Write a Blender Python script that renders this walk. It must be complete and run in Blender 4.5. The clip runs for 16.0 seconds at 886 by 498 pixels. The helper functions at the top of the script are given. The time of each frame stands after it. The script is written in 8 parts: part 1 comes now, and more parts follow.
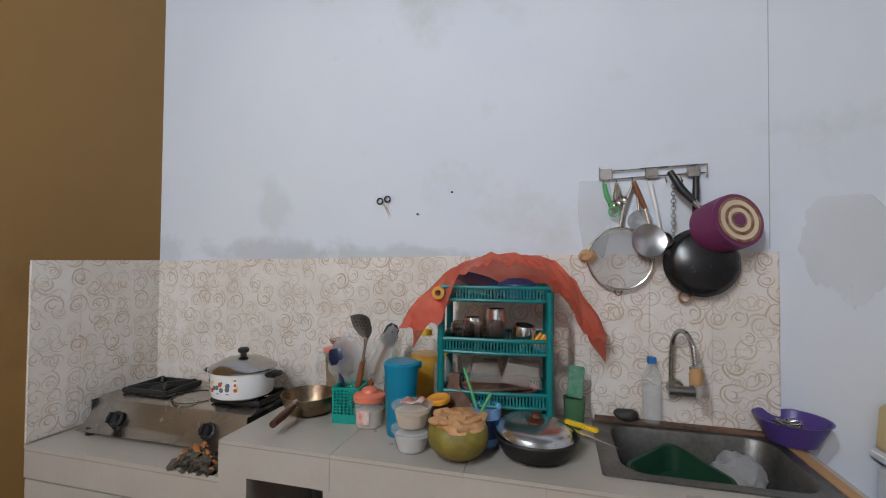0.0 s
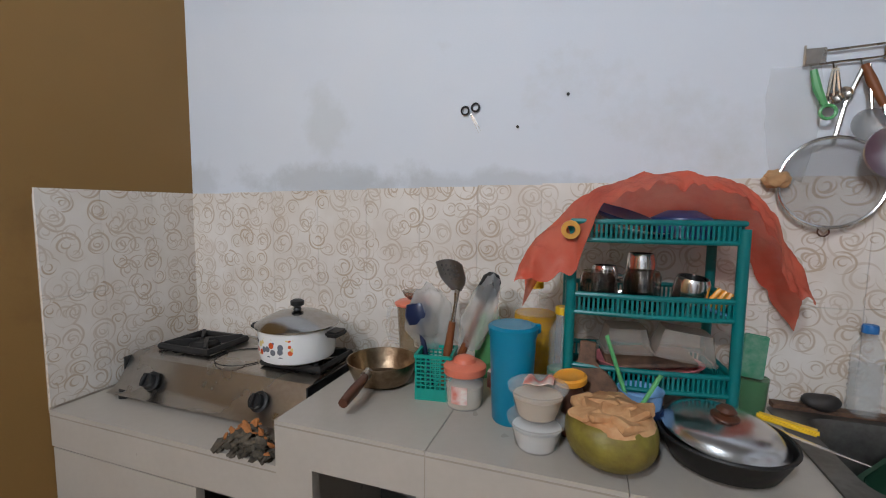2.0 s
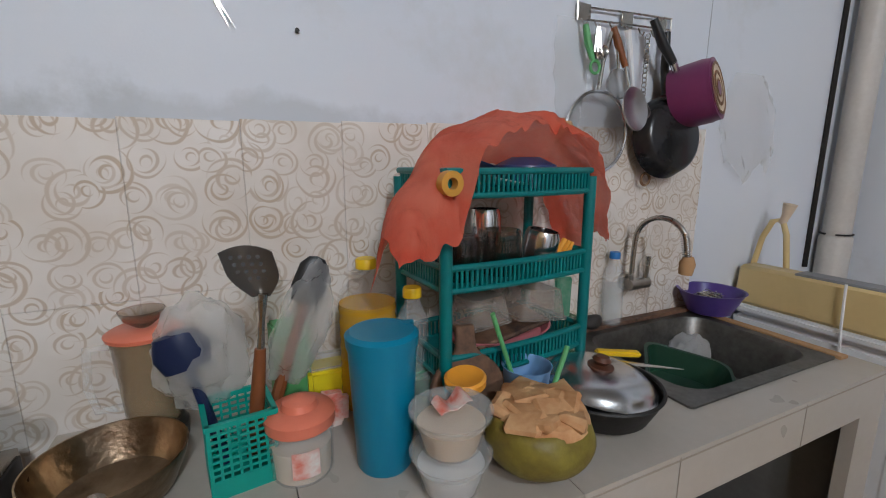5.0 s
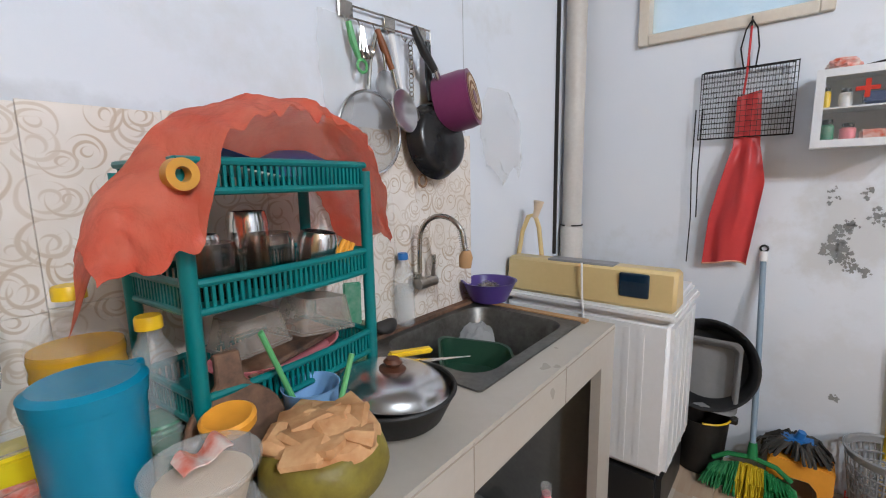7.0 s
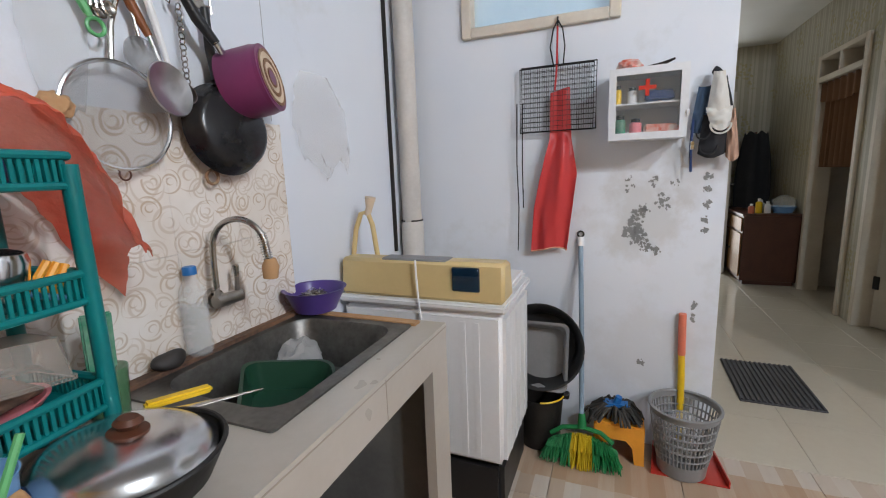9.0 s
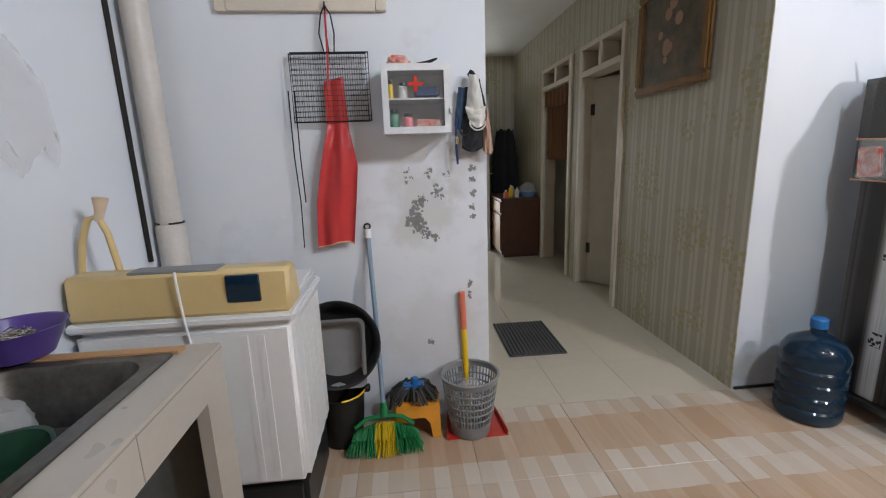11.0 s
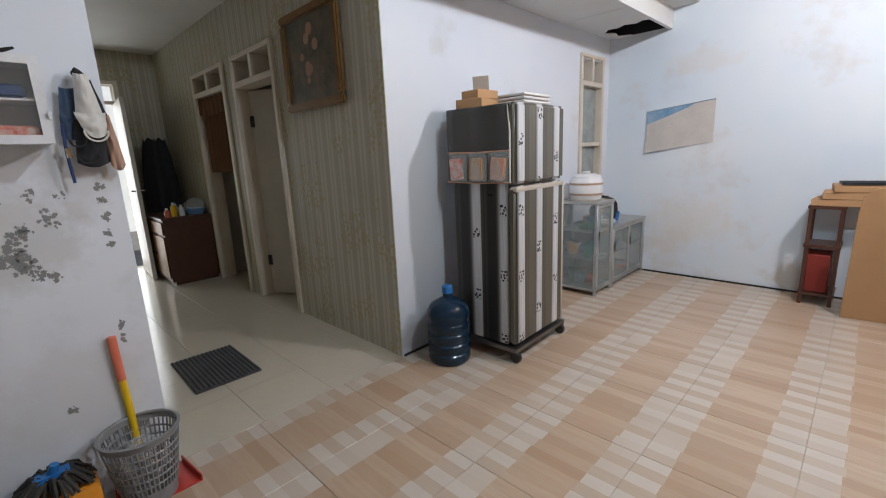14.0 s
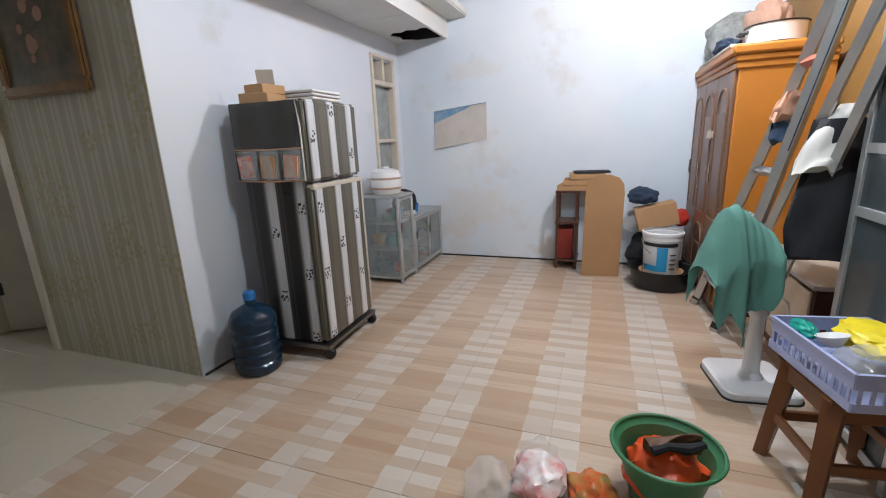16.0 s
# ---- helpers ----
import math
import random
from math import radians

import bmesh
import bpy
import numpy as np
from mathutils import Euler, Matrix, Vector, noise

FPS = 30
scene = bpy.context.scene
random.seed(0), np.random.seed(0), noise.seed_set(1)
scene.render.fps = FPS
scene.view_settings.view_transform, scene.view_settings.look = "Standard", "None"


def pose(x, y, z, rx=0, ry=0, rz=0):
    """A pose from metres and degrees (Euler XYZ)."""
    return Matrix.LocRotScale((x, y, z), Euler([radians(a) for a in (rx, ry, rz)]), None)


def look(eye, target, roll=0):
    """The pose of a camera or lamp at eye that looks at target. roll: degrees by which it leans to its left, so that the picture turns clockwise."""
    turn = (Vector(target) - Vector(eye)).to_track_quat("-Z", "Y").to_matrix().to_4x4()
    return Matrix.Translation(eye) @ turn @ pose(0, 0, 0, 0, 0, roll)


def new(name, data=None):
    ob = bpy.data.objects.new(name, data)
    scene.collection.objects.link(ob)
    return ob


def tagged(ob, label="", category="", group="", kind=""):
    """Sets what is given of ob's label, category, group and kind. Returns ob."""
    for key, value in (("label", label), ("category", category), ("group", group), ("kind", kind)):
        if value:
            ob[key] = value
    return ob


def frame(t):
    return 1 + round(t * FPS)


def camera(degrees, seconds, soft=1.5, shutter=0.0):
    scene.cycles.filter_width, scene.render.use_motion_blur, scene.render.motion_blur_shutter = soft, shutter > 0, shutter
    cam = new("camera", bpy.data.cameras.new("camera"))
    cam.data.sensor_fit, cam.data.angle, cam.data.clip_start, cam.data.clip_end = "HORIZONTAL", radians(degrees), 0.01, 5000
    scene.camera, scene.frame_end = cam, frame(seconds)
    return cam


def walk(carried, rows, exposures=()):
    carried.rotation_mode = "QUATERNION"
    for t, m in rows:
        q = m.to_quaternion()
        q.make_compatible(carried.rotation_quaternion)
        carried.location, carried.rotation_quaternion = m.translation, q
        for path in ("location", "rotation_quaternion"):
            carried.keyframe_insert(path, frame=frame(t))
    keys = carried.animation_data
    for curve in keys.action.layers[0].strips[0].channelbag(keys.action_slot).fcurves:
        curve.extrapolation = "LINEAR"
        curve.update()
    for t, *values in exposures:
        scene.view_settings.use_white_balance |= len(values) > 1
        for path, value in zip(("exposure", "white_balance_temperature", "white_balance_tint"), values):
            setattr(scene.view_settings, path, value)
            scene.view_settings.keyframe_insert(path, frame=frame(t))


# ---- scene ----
cam = camera(91.3, 16.0, 1.1)
PATH = [
    (0, (0.224, 0.894, 1.405), (-0.283, 2.828, 1.452), 0.5),
    (0.5, (0.157, 1.009, 1.4), (-0.342, 2.945, 1.464), 0.4),
    (1, (0.086, 1.137, 1.378), (-0.469, 3.058, 1.36), 0.4),
    (1.5, (0.024, 1.2, 1.351), (-0.629, 3.084, 1.192), 0.5),
    (2, (-0.104, 1.241, 1.342), (-0.751, 3.124, 1.151), 0.6),
    (2.5, (-0.246, 1.268, 1.324), (-0.843, 3.161, 1.083), -0.2),
    (3, (-0.329, 1.347, 1.308), (-0.9, 3.242, 1.017), -0.4),
    (3.5, (-0.404, 1.471, 1.312), (-0.852, 3.396, 1.004), -0.1),
    (4, (-0.42, 1.538, 1.317), (-0.513, 3.506, 0.973), 0.3),
    (4.5, (-0.445, 1.598, 1.319), (0.031, 3.511, 0.982), -0.5),
    (4.7, (-0.467, 1.61, 1.328), (0.178, 3.469, 0.97), -0.3),
    (6.8, (-0.394, 1.648, 1.278), (1.06, 2.986, 0.969), -1.2),
    (7, (-0.377, 1.649, 1.28), (1.156, 2.895, 0.97), -1.1),
    (7.5, (-0.322, 1.649, 1.279), (1.367, 2.666, 0.947), -1.0),
    (8, (-0.273, 1.641, 1.281), (1.478, 2.549, 0.948), -1.3),
    (8.5, (-0.217, 1.617, 1.278), (1.555, 2.48, 0.94), -1.8),
    (9, (-0.186, 1.591, 1.27), (1.643, 2.325, 0.926), -2.1),
    (9.2, (-0.179, 1.593, 1.27), (1.691, 2.212, 0.921), -1.9),
    (11.5, (-0.119, 1.55, 1.278), (1.792, 1.136, 0.855), -2.1),
    (12, (-0.158, 1.516, 1.271), (1.672, 0.825, 0.856), -2.2),
    (12.5, (-0.179, 1.517, 1.273), (1.541, 0.585, 0.856), -2.4),
    (13, (-0.187, 1.518, 1.269), (1.444, 0.439, 0.852), -2.3),
    (13.5, (-0.201, 1.518, 1.291), (1.312, 0.282, 0.86), -2.2),
    (14, (-0.215, 1.517, 1.283), (1.16, 0.129, 0.857), -2.5),
    (14.5, (-0.242, 1.518, 1.286), (0.96, -0.019, 0.845), -2.3),
    (15, (-0.266, 1.521, 1.29), (0.719, -0.158, 0.829), -2.0),
    (15.5, (-0.301, 1.522, 1.291), (0.523, -0.238, 0.82), -2.0),
    (16, (-0.321, 1.525, 1.295), (0.356, -0.293, 0.811), -2.4),
]
EXPOSURES = [(0, -0.12), (1.5, -0.13), (3.5, -0.19), (4.5, -0.29), (7, 0.42), (8, 0.40), (9, 0.34), (12, 0.1), (13.5, -0.08), (14.5, -0.18), (16, -0.14)]
walk(cam, [(t, look(eye, target, roll)) for t, eye, target, roll in PATH], EXPOSURES)

# ---- world, lamps ----
world = bpy.data.worlds.new("world")
scene.world = world
world.use_nodes = True
sky = world.node_tree.nodes.new("ShaderNodeTexSky")
sky.sky_type, sky.sun_disc = "NISHITA", False
sky.sun_elevation, sky.sun_rotation = radians(50), radians(120)
world.node_tree.links.new(sky.outputs[0], world.node_tree.nodes["Background"].inputs[0])
world.node_tree.nodes["Background"].inputs[1].default_value = 0.12


def lamp(name, kind, energy, m, colour, size=0.1, size_y=None):
    data = bpy.data.lights.new(name, kind)
    data.energy, data.color = energy, colour
    if kind == "AREA":
        data.size = size
        if size_y:
            data.shape, data.size_y = "RECTANGLE", size_y
    elif kind == "SUN":
        data.angle = size
    else:
        data.shadow_soft_size = size
    ob = new(name, data)
    ob.matrix_basis = m
    return ob


lamp("sun", "SUN", 5.0, look((0, 0, 0), (0.6, -0.25, -0.9)), (1, 0.95, 0.88), radians(0.5))
lamp("room_bulb", "POINT", 146, pose(-0.80, -1.35, 2.75), (0.96, 0.955, 1.02), 0.06)
# unseen fill lamp, added to brighten the kitchen end
lamp("kitchen_fill", "POINT", 90, pose(-0.40, 0.10, 2.72), (0.79, 0.925, 1.04), 0.06)
lamp("doorway_daylight", "AREA", 19, look((6.62, 0.76, 1.05), (4.0, 0.6, 0.9)), (0.93, 0.97, 1.0), 0.9, 2.0)

# ---- materials ----
XL, XR, YB, YF, YW, TOP = -1.66, 1.843, 2.60, -3.10, -0.144, 3.1


def nodes_of(name):
    m = bpy.data.materials.new(name)
    m.use_nodes = True
    return m, m.node_tree, m.node_tree.nodes["Principled BSDF"]


def add(tree, kind, **values):
    n = tree.nodes.new("ShaderNode" + kind)
    for k, v in values.items():
        if k in n.inputs:
            n.inputs[k].default_value = v
    return n


def math_node(tree, op, a, b=None, c=None, clamp=False):
    n = tree.nodes.new("ShaderNodeMath")
    n.operation, n.use_clamp = op, clamp
    for i, v in enumerate((a, b, c)):
        if v is None:
            continue
        if isinstance(v, (int, float)):
            n.inputs[i].default_value = v
        else:
            tree.links.new(v, n.inputs[i])
    return n.outputs[0]


def mix_colour(tree, fac, a, b, blend="MIX"):
    n = tree.nodes.new("ShaderNodeMix")
    n.data_type, n.blend_type = "RGBA", blend
    for sock, v in ((n.inputs[0], fac), (n.inputs[6], a), (n.inputs[7], b)):
        if isinstance(v, (int, float)):
            sock.default_value = v
        elif isinstance(v, tuple):
            sock.default_value = (*v, 1)
        else:
            tree.links.new(v, sock)
    return n.outputs[2]


def noise_out(tree, vec, scale, detail=4.0, rough=0.55):
    n = add(tree, "TexNoise", Scale=scale, Detail=detail, Roughness=rough)
    tree.links.new(vec, n.inputs["Vector"])
    return n.outputs["Fac"]


def ramp(tree, value, lo, hi):
    n = tree.nodes.new("ShaderNodeMapRange")
    n.clamp = True
    tree.links.new(value, n.inputs[0])
    n.inputs[1].default_value, n.inputs[2].default_value = lo, hi
    return n.outputs[0]


def bump_to(tree, bsdf, height, strength, dist=0.002):
    b = add(tree, "Bump", Strength=strength, Distance=dist)
    tree.links.new(height, b.inputs["Height"])
    tree.links.new(b.outputs[0], bsdf.inputs["Normal"])


def mat(name, colour, rough=0.5, metal=0.0, dark=None, scale=6.0, fine=60.0, amount=0.5, bump=0.15, alpha=1.0, glass=0.0, ior=1.45, random_value=0.0, sheen=0.0):
    """A worn surface: its colour drifts towards a second one at two scales, with a fine relief."""
    m, tree, bsdf = nodes_of(name)
    co = add(tree, "TexCoord").outputs["Object"]
    big, small = noise_out(tree, co, scale), noise_out(tree, co, fine, 3.0)
    dark = dark or tuple(c * 0.72 for c in colour)
    fac = math_node(tree, "MULTIPLY", ramp(tree, math_node(tree, "ADD", math_node(tree, "MULTIPLY", big, 0.7), math_node(tree, "MULTIPLY", small, 0.3)), 0.36, 0.66), amount)
    col = mix_colour(tree, fac, colour, dark)
    if random_value:
        info = add(tree, "ObjectInfo").outputs["Random"]
        hsv = tree.nodes.new("ShaderNodeHueSaturation")
        tree.links.new(math_node(tree, "ADD", 1 - random_value, math_node(tree, "MULTIPLY", info, 2 * random_value)), hsv.inputs["Value"])
        tree.links.new(col, hsv.inputs["Color"])
        col = hsv.outputs[0]
    tree.links.new(col, bsdf.inputs["Base Color"])
    r = math_node(tree, "ADD", rough - 0.08, math_node(tree, "MULTIPLY", big, 0.16), clamp=True)
    tree.links.new(r, bsdf.inputs["Roughness"])
    bsdf.inputs["Metallic"].default_value = metal
    bsdf.inputs["Alpha"].default_value = alpha
    bsdf.inputs["Transmission Weight"].default_value = glass
    bsdf.inputs["IOR"].default_value = ior
    if bump:
        bump_to(tree, bsdf, small, bump)
    return m


def wall_paint(name, colour, stain, second, stain_at=0.60, tint_scale=0.9, marks=()):
    """Old emulsion paint: broad cloudy drift, damp stains, roller relief."""
    m, tree, bsdf = nodes_of(name)
    co = add(tree, "TexCoord").outputs["Object"]
    cloud = noise_out(tree, co, tint_scale, 3.0)
    col = mix_colour(tree, ramp(tree, cloud, 0.38, 0.66), colour, second)
    damp = noise_out(tree, co, 1.7, 7.0, 0.62)
    col = mix_colour(tree, math_node(tree, "MULTIPLY", ramp(tree, damp, stain_at, stain_at + 0.12), 0.55), col, stain)
    ragged = noise_out(tree, co, 7.0, 6.0, 0.65)
    for centre, reach, tone, strength in marks:
        off = tree.nodes.new("ShaderNodeVectorMath")
        off.operation = "SUBTRACT"
        tree.links.new(co, off.inputs[0])
        off.inputs[1].default_value = centre
        fit_to = tree.nodes.new("ShaderNodeVectorMath")
        fit_to.operation = "DIVIDE"
        tree.links.new(off.outputs[0], fit_to.inputs[0])
        fit_to.inputs[1].default_value = reach
        size = tree.nodes.new("ShaderNodeVectorMath")
        size.operation = "LENGTH"
        tree.links.new(fit_to.outputs[0], size.inputs[0])
        edge = math_node(tree, "SUBTRACT", math_node(tree, "ADD", 1.0, math_node(tree, "MULTIPLY", math_node(tree, "SUBTRACT", ragged, 0.5), 2.2)), size.outputs["Value"])
        col = mix_colour(tree, math_node(tree, "MULTIPLY", ramp(tree, edge, 0.0, 0.55), strength), col, tone)
    speck = noise_out(tree, co, 22.0, 6.0, 0.7)
    col = mix_colour(tree, math_node(tree, "MULTIPLY", ramp(tree, speck, 0.70, 0.76), 0.35), col, stain)
    tree.links.new(col, bsdf.inputs["Base Color"])
    bsdf.inputs["Roughness"].default_value = 0.62
    bump_to(tree, bsdf, math_node(tree, "ADD", noise_out(tree, co, 160.0), math_node(tree, "MULTIPLY", cloud, 2.0)), 0.12, 0.003)
    return m


def swirl_tile(name):
    """Cream ceramic with printed brown scrolls, two sizes of spiral."""
    m, tree, bsdf = nodes_of(name)
    geo = add(tree, "NewGeometry").outputs["Position"]
    sep = tree.nodes.new("ShaderNodeSeparateXYZ")
    tree.links.new(geo, sep.inputs[0])
    comb = tree.nodes.new("ShaderNodeCombineXYZ")
    tree.links.new(math_node(tree, "ADD", sep.outputs[0], sep.outputs[1]), comb.inputs[0])
    tree.links.new(sep.outputs[2], comb.inputs[1])
    bend = add(tree, "TexNoise", Scale=9.0, Detail=1.0)
    tree.links.new(comb.outputs[0], bend.inputs["Vector"])
    sway = tree.nodes.new("ShaderNodeVectorMath")
    sway.operation = "MULTIPLY_ADD"
    tree.links.new(bend.outputs["Color"], sway.inputs[0])
    sway.inputs[1].default_value = (0.022, 0.022, 0.0)
    tree.links.new(comb.outputs[0], sway.inputs[2])
    flat = sway.outputs[0]
    masks = []
    for scale, turn, small in ((11.0, 0.0, 0.0), (15.0, 2.1, 3.7)):
        moved = tree.nodes.new("ShaderNodeVectorMath")
        moved.operation = "MULTIPLY_ADD"
        tree.links.new(flat, moved.inputs[0])
        moved.inputs[1].default_value = (scale, scale, scale)
        moved.inputs[2].default_value = (small, small * 0.6, 0)
        v = add(tree, "TexVoronoi", Scale=1.0, Randomness=0.62)
        v.voronoi_dimensions = "2D"
        tree.links.new(moved.outputs[0], v.inputs["Vector"])
        sub = tree.nodes.new("ShaderNodeVectorMath")
        sub.operation = "SUBTRACT"
        tree.links.new(moved.outputs[0], sub.inputs[0])
        tree.links.new(v.outputs["Position"], sub.inputs[1])
        tint = tree.nodes.new("ShaderNodeSeparateColor")
        tree.links.new(v.outputs["Color"], tint.inputs[0])
        for reach, offset, spin in ((0.45, 0.05, 0.0), (0.30, 0.055, 1.7), (0.15, 0.04, 3.6)):
            ang = math_node(tree, "ADD", turn + spin, math_node(tree, "MULTIPLY", tint.outputs[0], 6.283))
            away = tree.nodes.new("ShaderNodeCombineXYZ")
            tree.links.new(math_node(tree, "MULTIPLY", math_node(tree, "COSINE", ang), offset), away.inputs[0])
            tree.links.new(math_node(tree, "MULTIPLY", math_node(tree, "SINE", ang), offset), away.inputs[1])
            inner = tree.nodes.new("ShaderNodeVectorMath")
            inner.operation = "DISTANCE"
            tree.links.new(sub.outputs[0], inner.inputs[0])
            tree.links.new(away.outputs[0], inner.inputs[1])
            crescent = math_node(tree, "MULTIPLY", ramp(tree, v.outputs["Distance"], reach + 0.012, reach - 0.012), ramp(tree, inner.outputs["Value"], reach - 0.040, reach - 0.016))
            masks.append(math_node(tree, "MULTIPLY", crescent, math_node(tree, "ADD", 0.45, math_node(tree, "MULTIPLY", tint.outputs[1], 0.55))))
    mask = masks[0]
    for extra in masks[1:]:
        mask = math_node(tree, "MAXIMUM", mask, extra)
    cloud = noise_out(tree, geo, 7.0, 3.0)
    base = mix_colour(tree, ramp(tree, cloud, 0.35, 0.65), (0.77, 0.72, 0.67), (0.69, 0.625, 0.56))
    grime = noise_out(tree, geo, 2.2, 6.0, 0.65)
    base = mix_colour(tree, math_node(tree, "MULTIPLY", ramp(tree, grime, 0.55, 0.75), 0.3), base, (0.45, 0.36, 0.27))
    col = mix_colour(tree, math_node(tree, "MULTIPLY", mask, 0.70), base, (0.42, 0.29, 0.17))
    tree.links.new(col, bsdf.inputs["Base Color"])
    bsdf.inputs["Roughness"].default_value = 0.36
    bump_to(tree, bsdf, math_node(tree, "ADD", mask, math_node(tree, "MULTIPLY", cloud, 0.5)), 0.1, 0.0015)
    return m


def strip_tile(name):
    """Ceramic printed as short pale and tan wood strips, running along x, in staggered blocks."""
    m, tree, bsdf = nodes_of(name)
    geo = add(tree, "NewGeometry").outputs["Position"]
    sep = tree.nodes.new("ShaderNodeSeparateXYZ")
    tree.links.new(geo, sep.inputs[0])
    row = math_node(tree, "FLOOR", math_node(tree, "DIVIDE", math_node(tree, "ADD", sep.outputs[1], 0.19), 0.0625))
    tile = math_node(tree, "DIVIDE", math_node(tree, "SUBTRACT", sep.outputs[0], 0.345), 0.5)
    joint = math_node(tree, "ROUND", tile)
    off = math_node(tree, "MULTIPLY", math_node(tree, "SUBTRACT", tile, joint), 0.5)
    cell = tree.nodes.new("ShaderNodeCombineXYZ")
    tree.links.new(row, cell.inputs[0])
    tree.links.new(math_node(tree, "GREATER_THAN", off, 0.0), cell.inputs[1])
    tree.links.new(math_node(tree, "MODULO", math_node(tree, "ADD", joint, 40.0), 3.0), cell.inputs[2])
    wn = add(tree, "TexWhiteNoise")
    tree.links.new(cell.outputs[0], wn.inputs["Vector"])
    reach = math_node(tree, "ADD", 0.118, math_node(tree, "MULTIPLY", wn.outputs["Value"], 0.012))
    pale = math_node(tree, "LESS_THAN", math_node(tree, "ABSOLUTE", off), reach)
    odd = math_node(tree, "MODULO", math_node(tree, "ADD", row, 700.0), 2.0)
    plank = tree.nodes.new("ShaderNodeCombineXYZ")
    tree.links.new(row, plank.inputs[0])
    tree.links.new(math_node(tree, "FLOOR", tile), plank.inputs[1])
    tree.links.new(pale, plank.inputs[2])
    blocks = add(tree, "TexWhiteNoise")
    blocks.noise_dimensions = "4D"
    tree.links.new(cell.outputs[0], blocks.inputs["Vector"])
    tree.links.new(joint, blocks.inputs["W"])
    wn2 = add(tree, "TexWhiteNoise")
    tree.links.new(plank.outputs[0], wn2.inputs["Vector"])
    grain_co = tree.nodes.new("ShaderNodeVectorMath")
    grain_co.operation = "MULTIPLY"
    tree.links.new(geo, grain_co.inputs[0])
    grain_co.inputs[1].default_value = (5.0, 50.0, 1.0)
    grain = noise_out(tree, grain_co.outputs[0], 1.0, 5.0, 0.6)
    tan = mix_colour(tree, wn2.outputs["Value"], (0.42, 0.29, 0.19), (0.54, 0.42, 0.315))
    tan = mix_colour(tree, math_node(tree, "MULTIPLY", ramp(tree, grain, 0.42, 0.72), 0.5), tan, (0.43, 0.26, 0.155))
    white = mix_colour(tree, ramp(tree, math_node(tree, "ADD", blocks.outputs["Value"], math_node(tree, "MULTIPLY", odd, 0.85)), 0.74, 1.25), (0.575, 0.515, 0.45), (0.475, 0.37, 0.28))
    white = mix_colour(tree, math_node(tree, "MULTIPLY", ramp(tree, grain, 0.4, 0.7), 0.3), white, (0.52, 0.43, 0.345))
    col = mix_colour(tree, pale, tan, white)
    dirt = noise_out(tree, geo, 1.3, 6.0, 0.6)
    col = mix_colour(tree, math_node(tree, "MULTIPLY", ramp(tree, dirt, 0.5, 0.75), 0.25), col, (0.40, 0.31, 0.24))
    tree.links.new(col, bsdf.inputs["Base Color"])
    tree.links.new(math_node(tree, "ADD", 0.22, math_node(tree, "MULTIPLY", dirt, 0.25)), bsdf.inputs["Roughness"])
    bump_to(tree, bsdf, grain, 0.06, 0.001)
    return m


def wallpaper(name):
    """Cream and olive vertical stripes with sprigs of leaves, aged."""
    m, tree, bsdf = nodes_of(name)
    geo = add(tree, "NewGeometry").outputs["Position"]
    sep = tree.nodes.new("ShaderNodeSeparateXYZ")
    tree.links.new(geo, sep.inputs[0])
    along = math_node(tree, "ADD", sep.outputs[0], sep.outputs[1])
    u = math_node(tree, "MODULO", math_node(tree, "ADD", along, 30.0), 0.125)
    s1 = math_node(tree, "LESS_THAN", u, 0.055)
    s2 = math_node(tree, "LESS_THAN", math_node(tree, "ABSOLUTE", math_node(tree, "SUBTRACT", u, 0.092)), 0.008)
    comb = tree.nodes.new("ShaderNodeCombineXYZ")
    tree.links.new(along, comb.inputs[0])
    tree.links.new(sep.outputs[2], comb.inputs[1])
    leaf = add(tree, "TexVoronoi", Scale=26.0, Randomness=0.9)
    leaf.voronoi_dimensions = "2D"
    tree.links.new(comb.outputs[0], leaf.inputs["Vector"])
    spray = ramp(tree, noise_out(tree, comb.outputs[0], 3.2, 2.0), 0.52, 0.58)
    leaves = math_node(tree, "MULTIPLY", math_node(tree, "LESS_THAN", leaf.outputs["Distance"], 0.36), spray)
    col = mix_colour(tree, math_node(tree, "MULTIPLY", s1, 0.7), (0.50, 0.47, 0.40), (0.36, 0.33, 0.26))
    col = mix_colour(tree, math_node(tree, "MULTIPLY", s2, 0.5), col, (0.30, 0.31, 0.22))
    col = mix_colour(tree, math_node(tree, "MULTIPLY", leaves, 0.55), col, (0.36, 0.29, 0.09))
    age = noise_out(tree, geo, 2.0, 6.0, 0.6)
    col = mix_colour(tree, math_node(tree, "MULTIPLY", ramp(tree, age, 0.48, 0.7), 0.35), col, (0.30, 0.27, 0.16))
    tree.links.new(col, bsdf.inputs["Base Color"])
    bsdf.inputs["Roughness"].default_value = 0.6
    bump_to(tree, bsdf, math_node(tree, "ADD", leaves, s1), 0.08, 0.001)
    return m


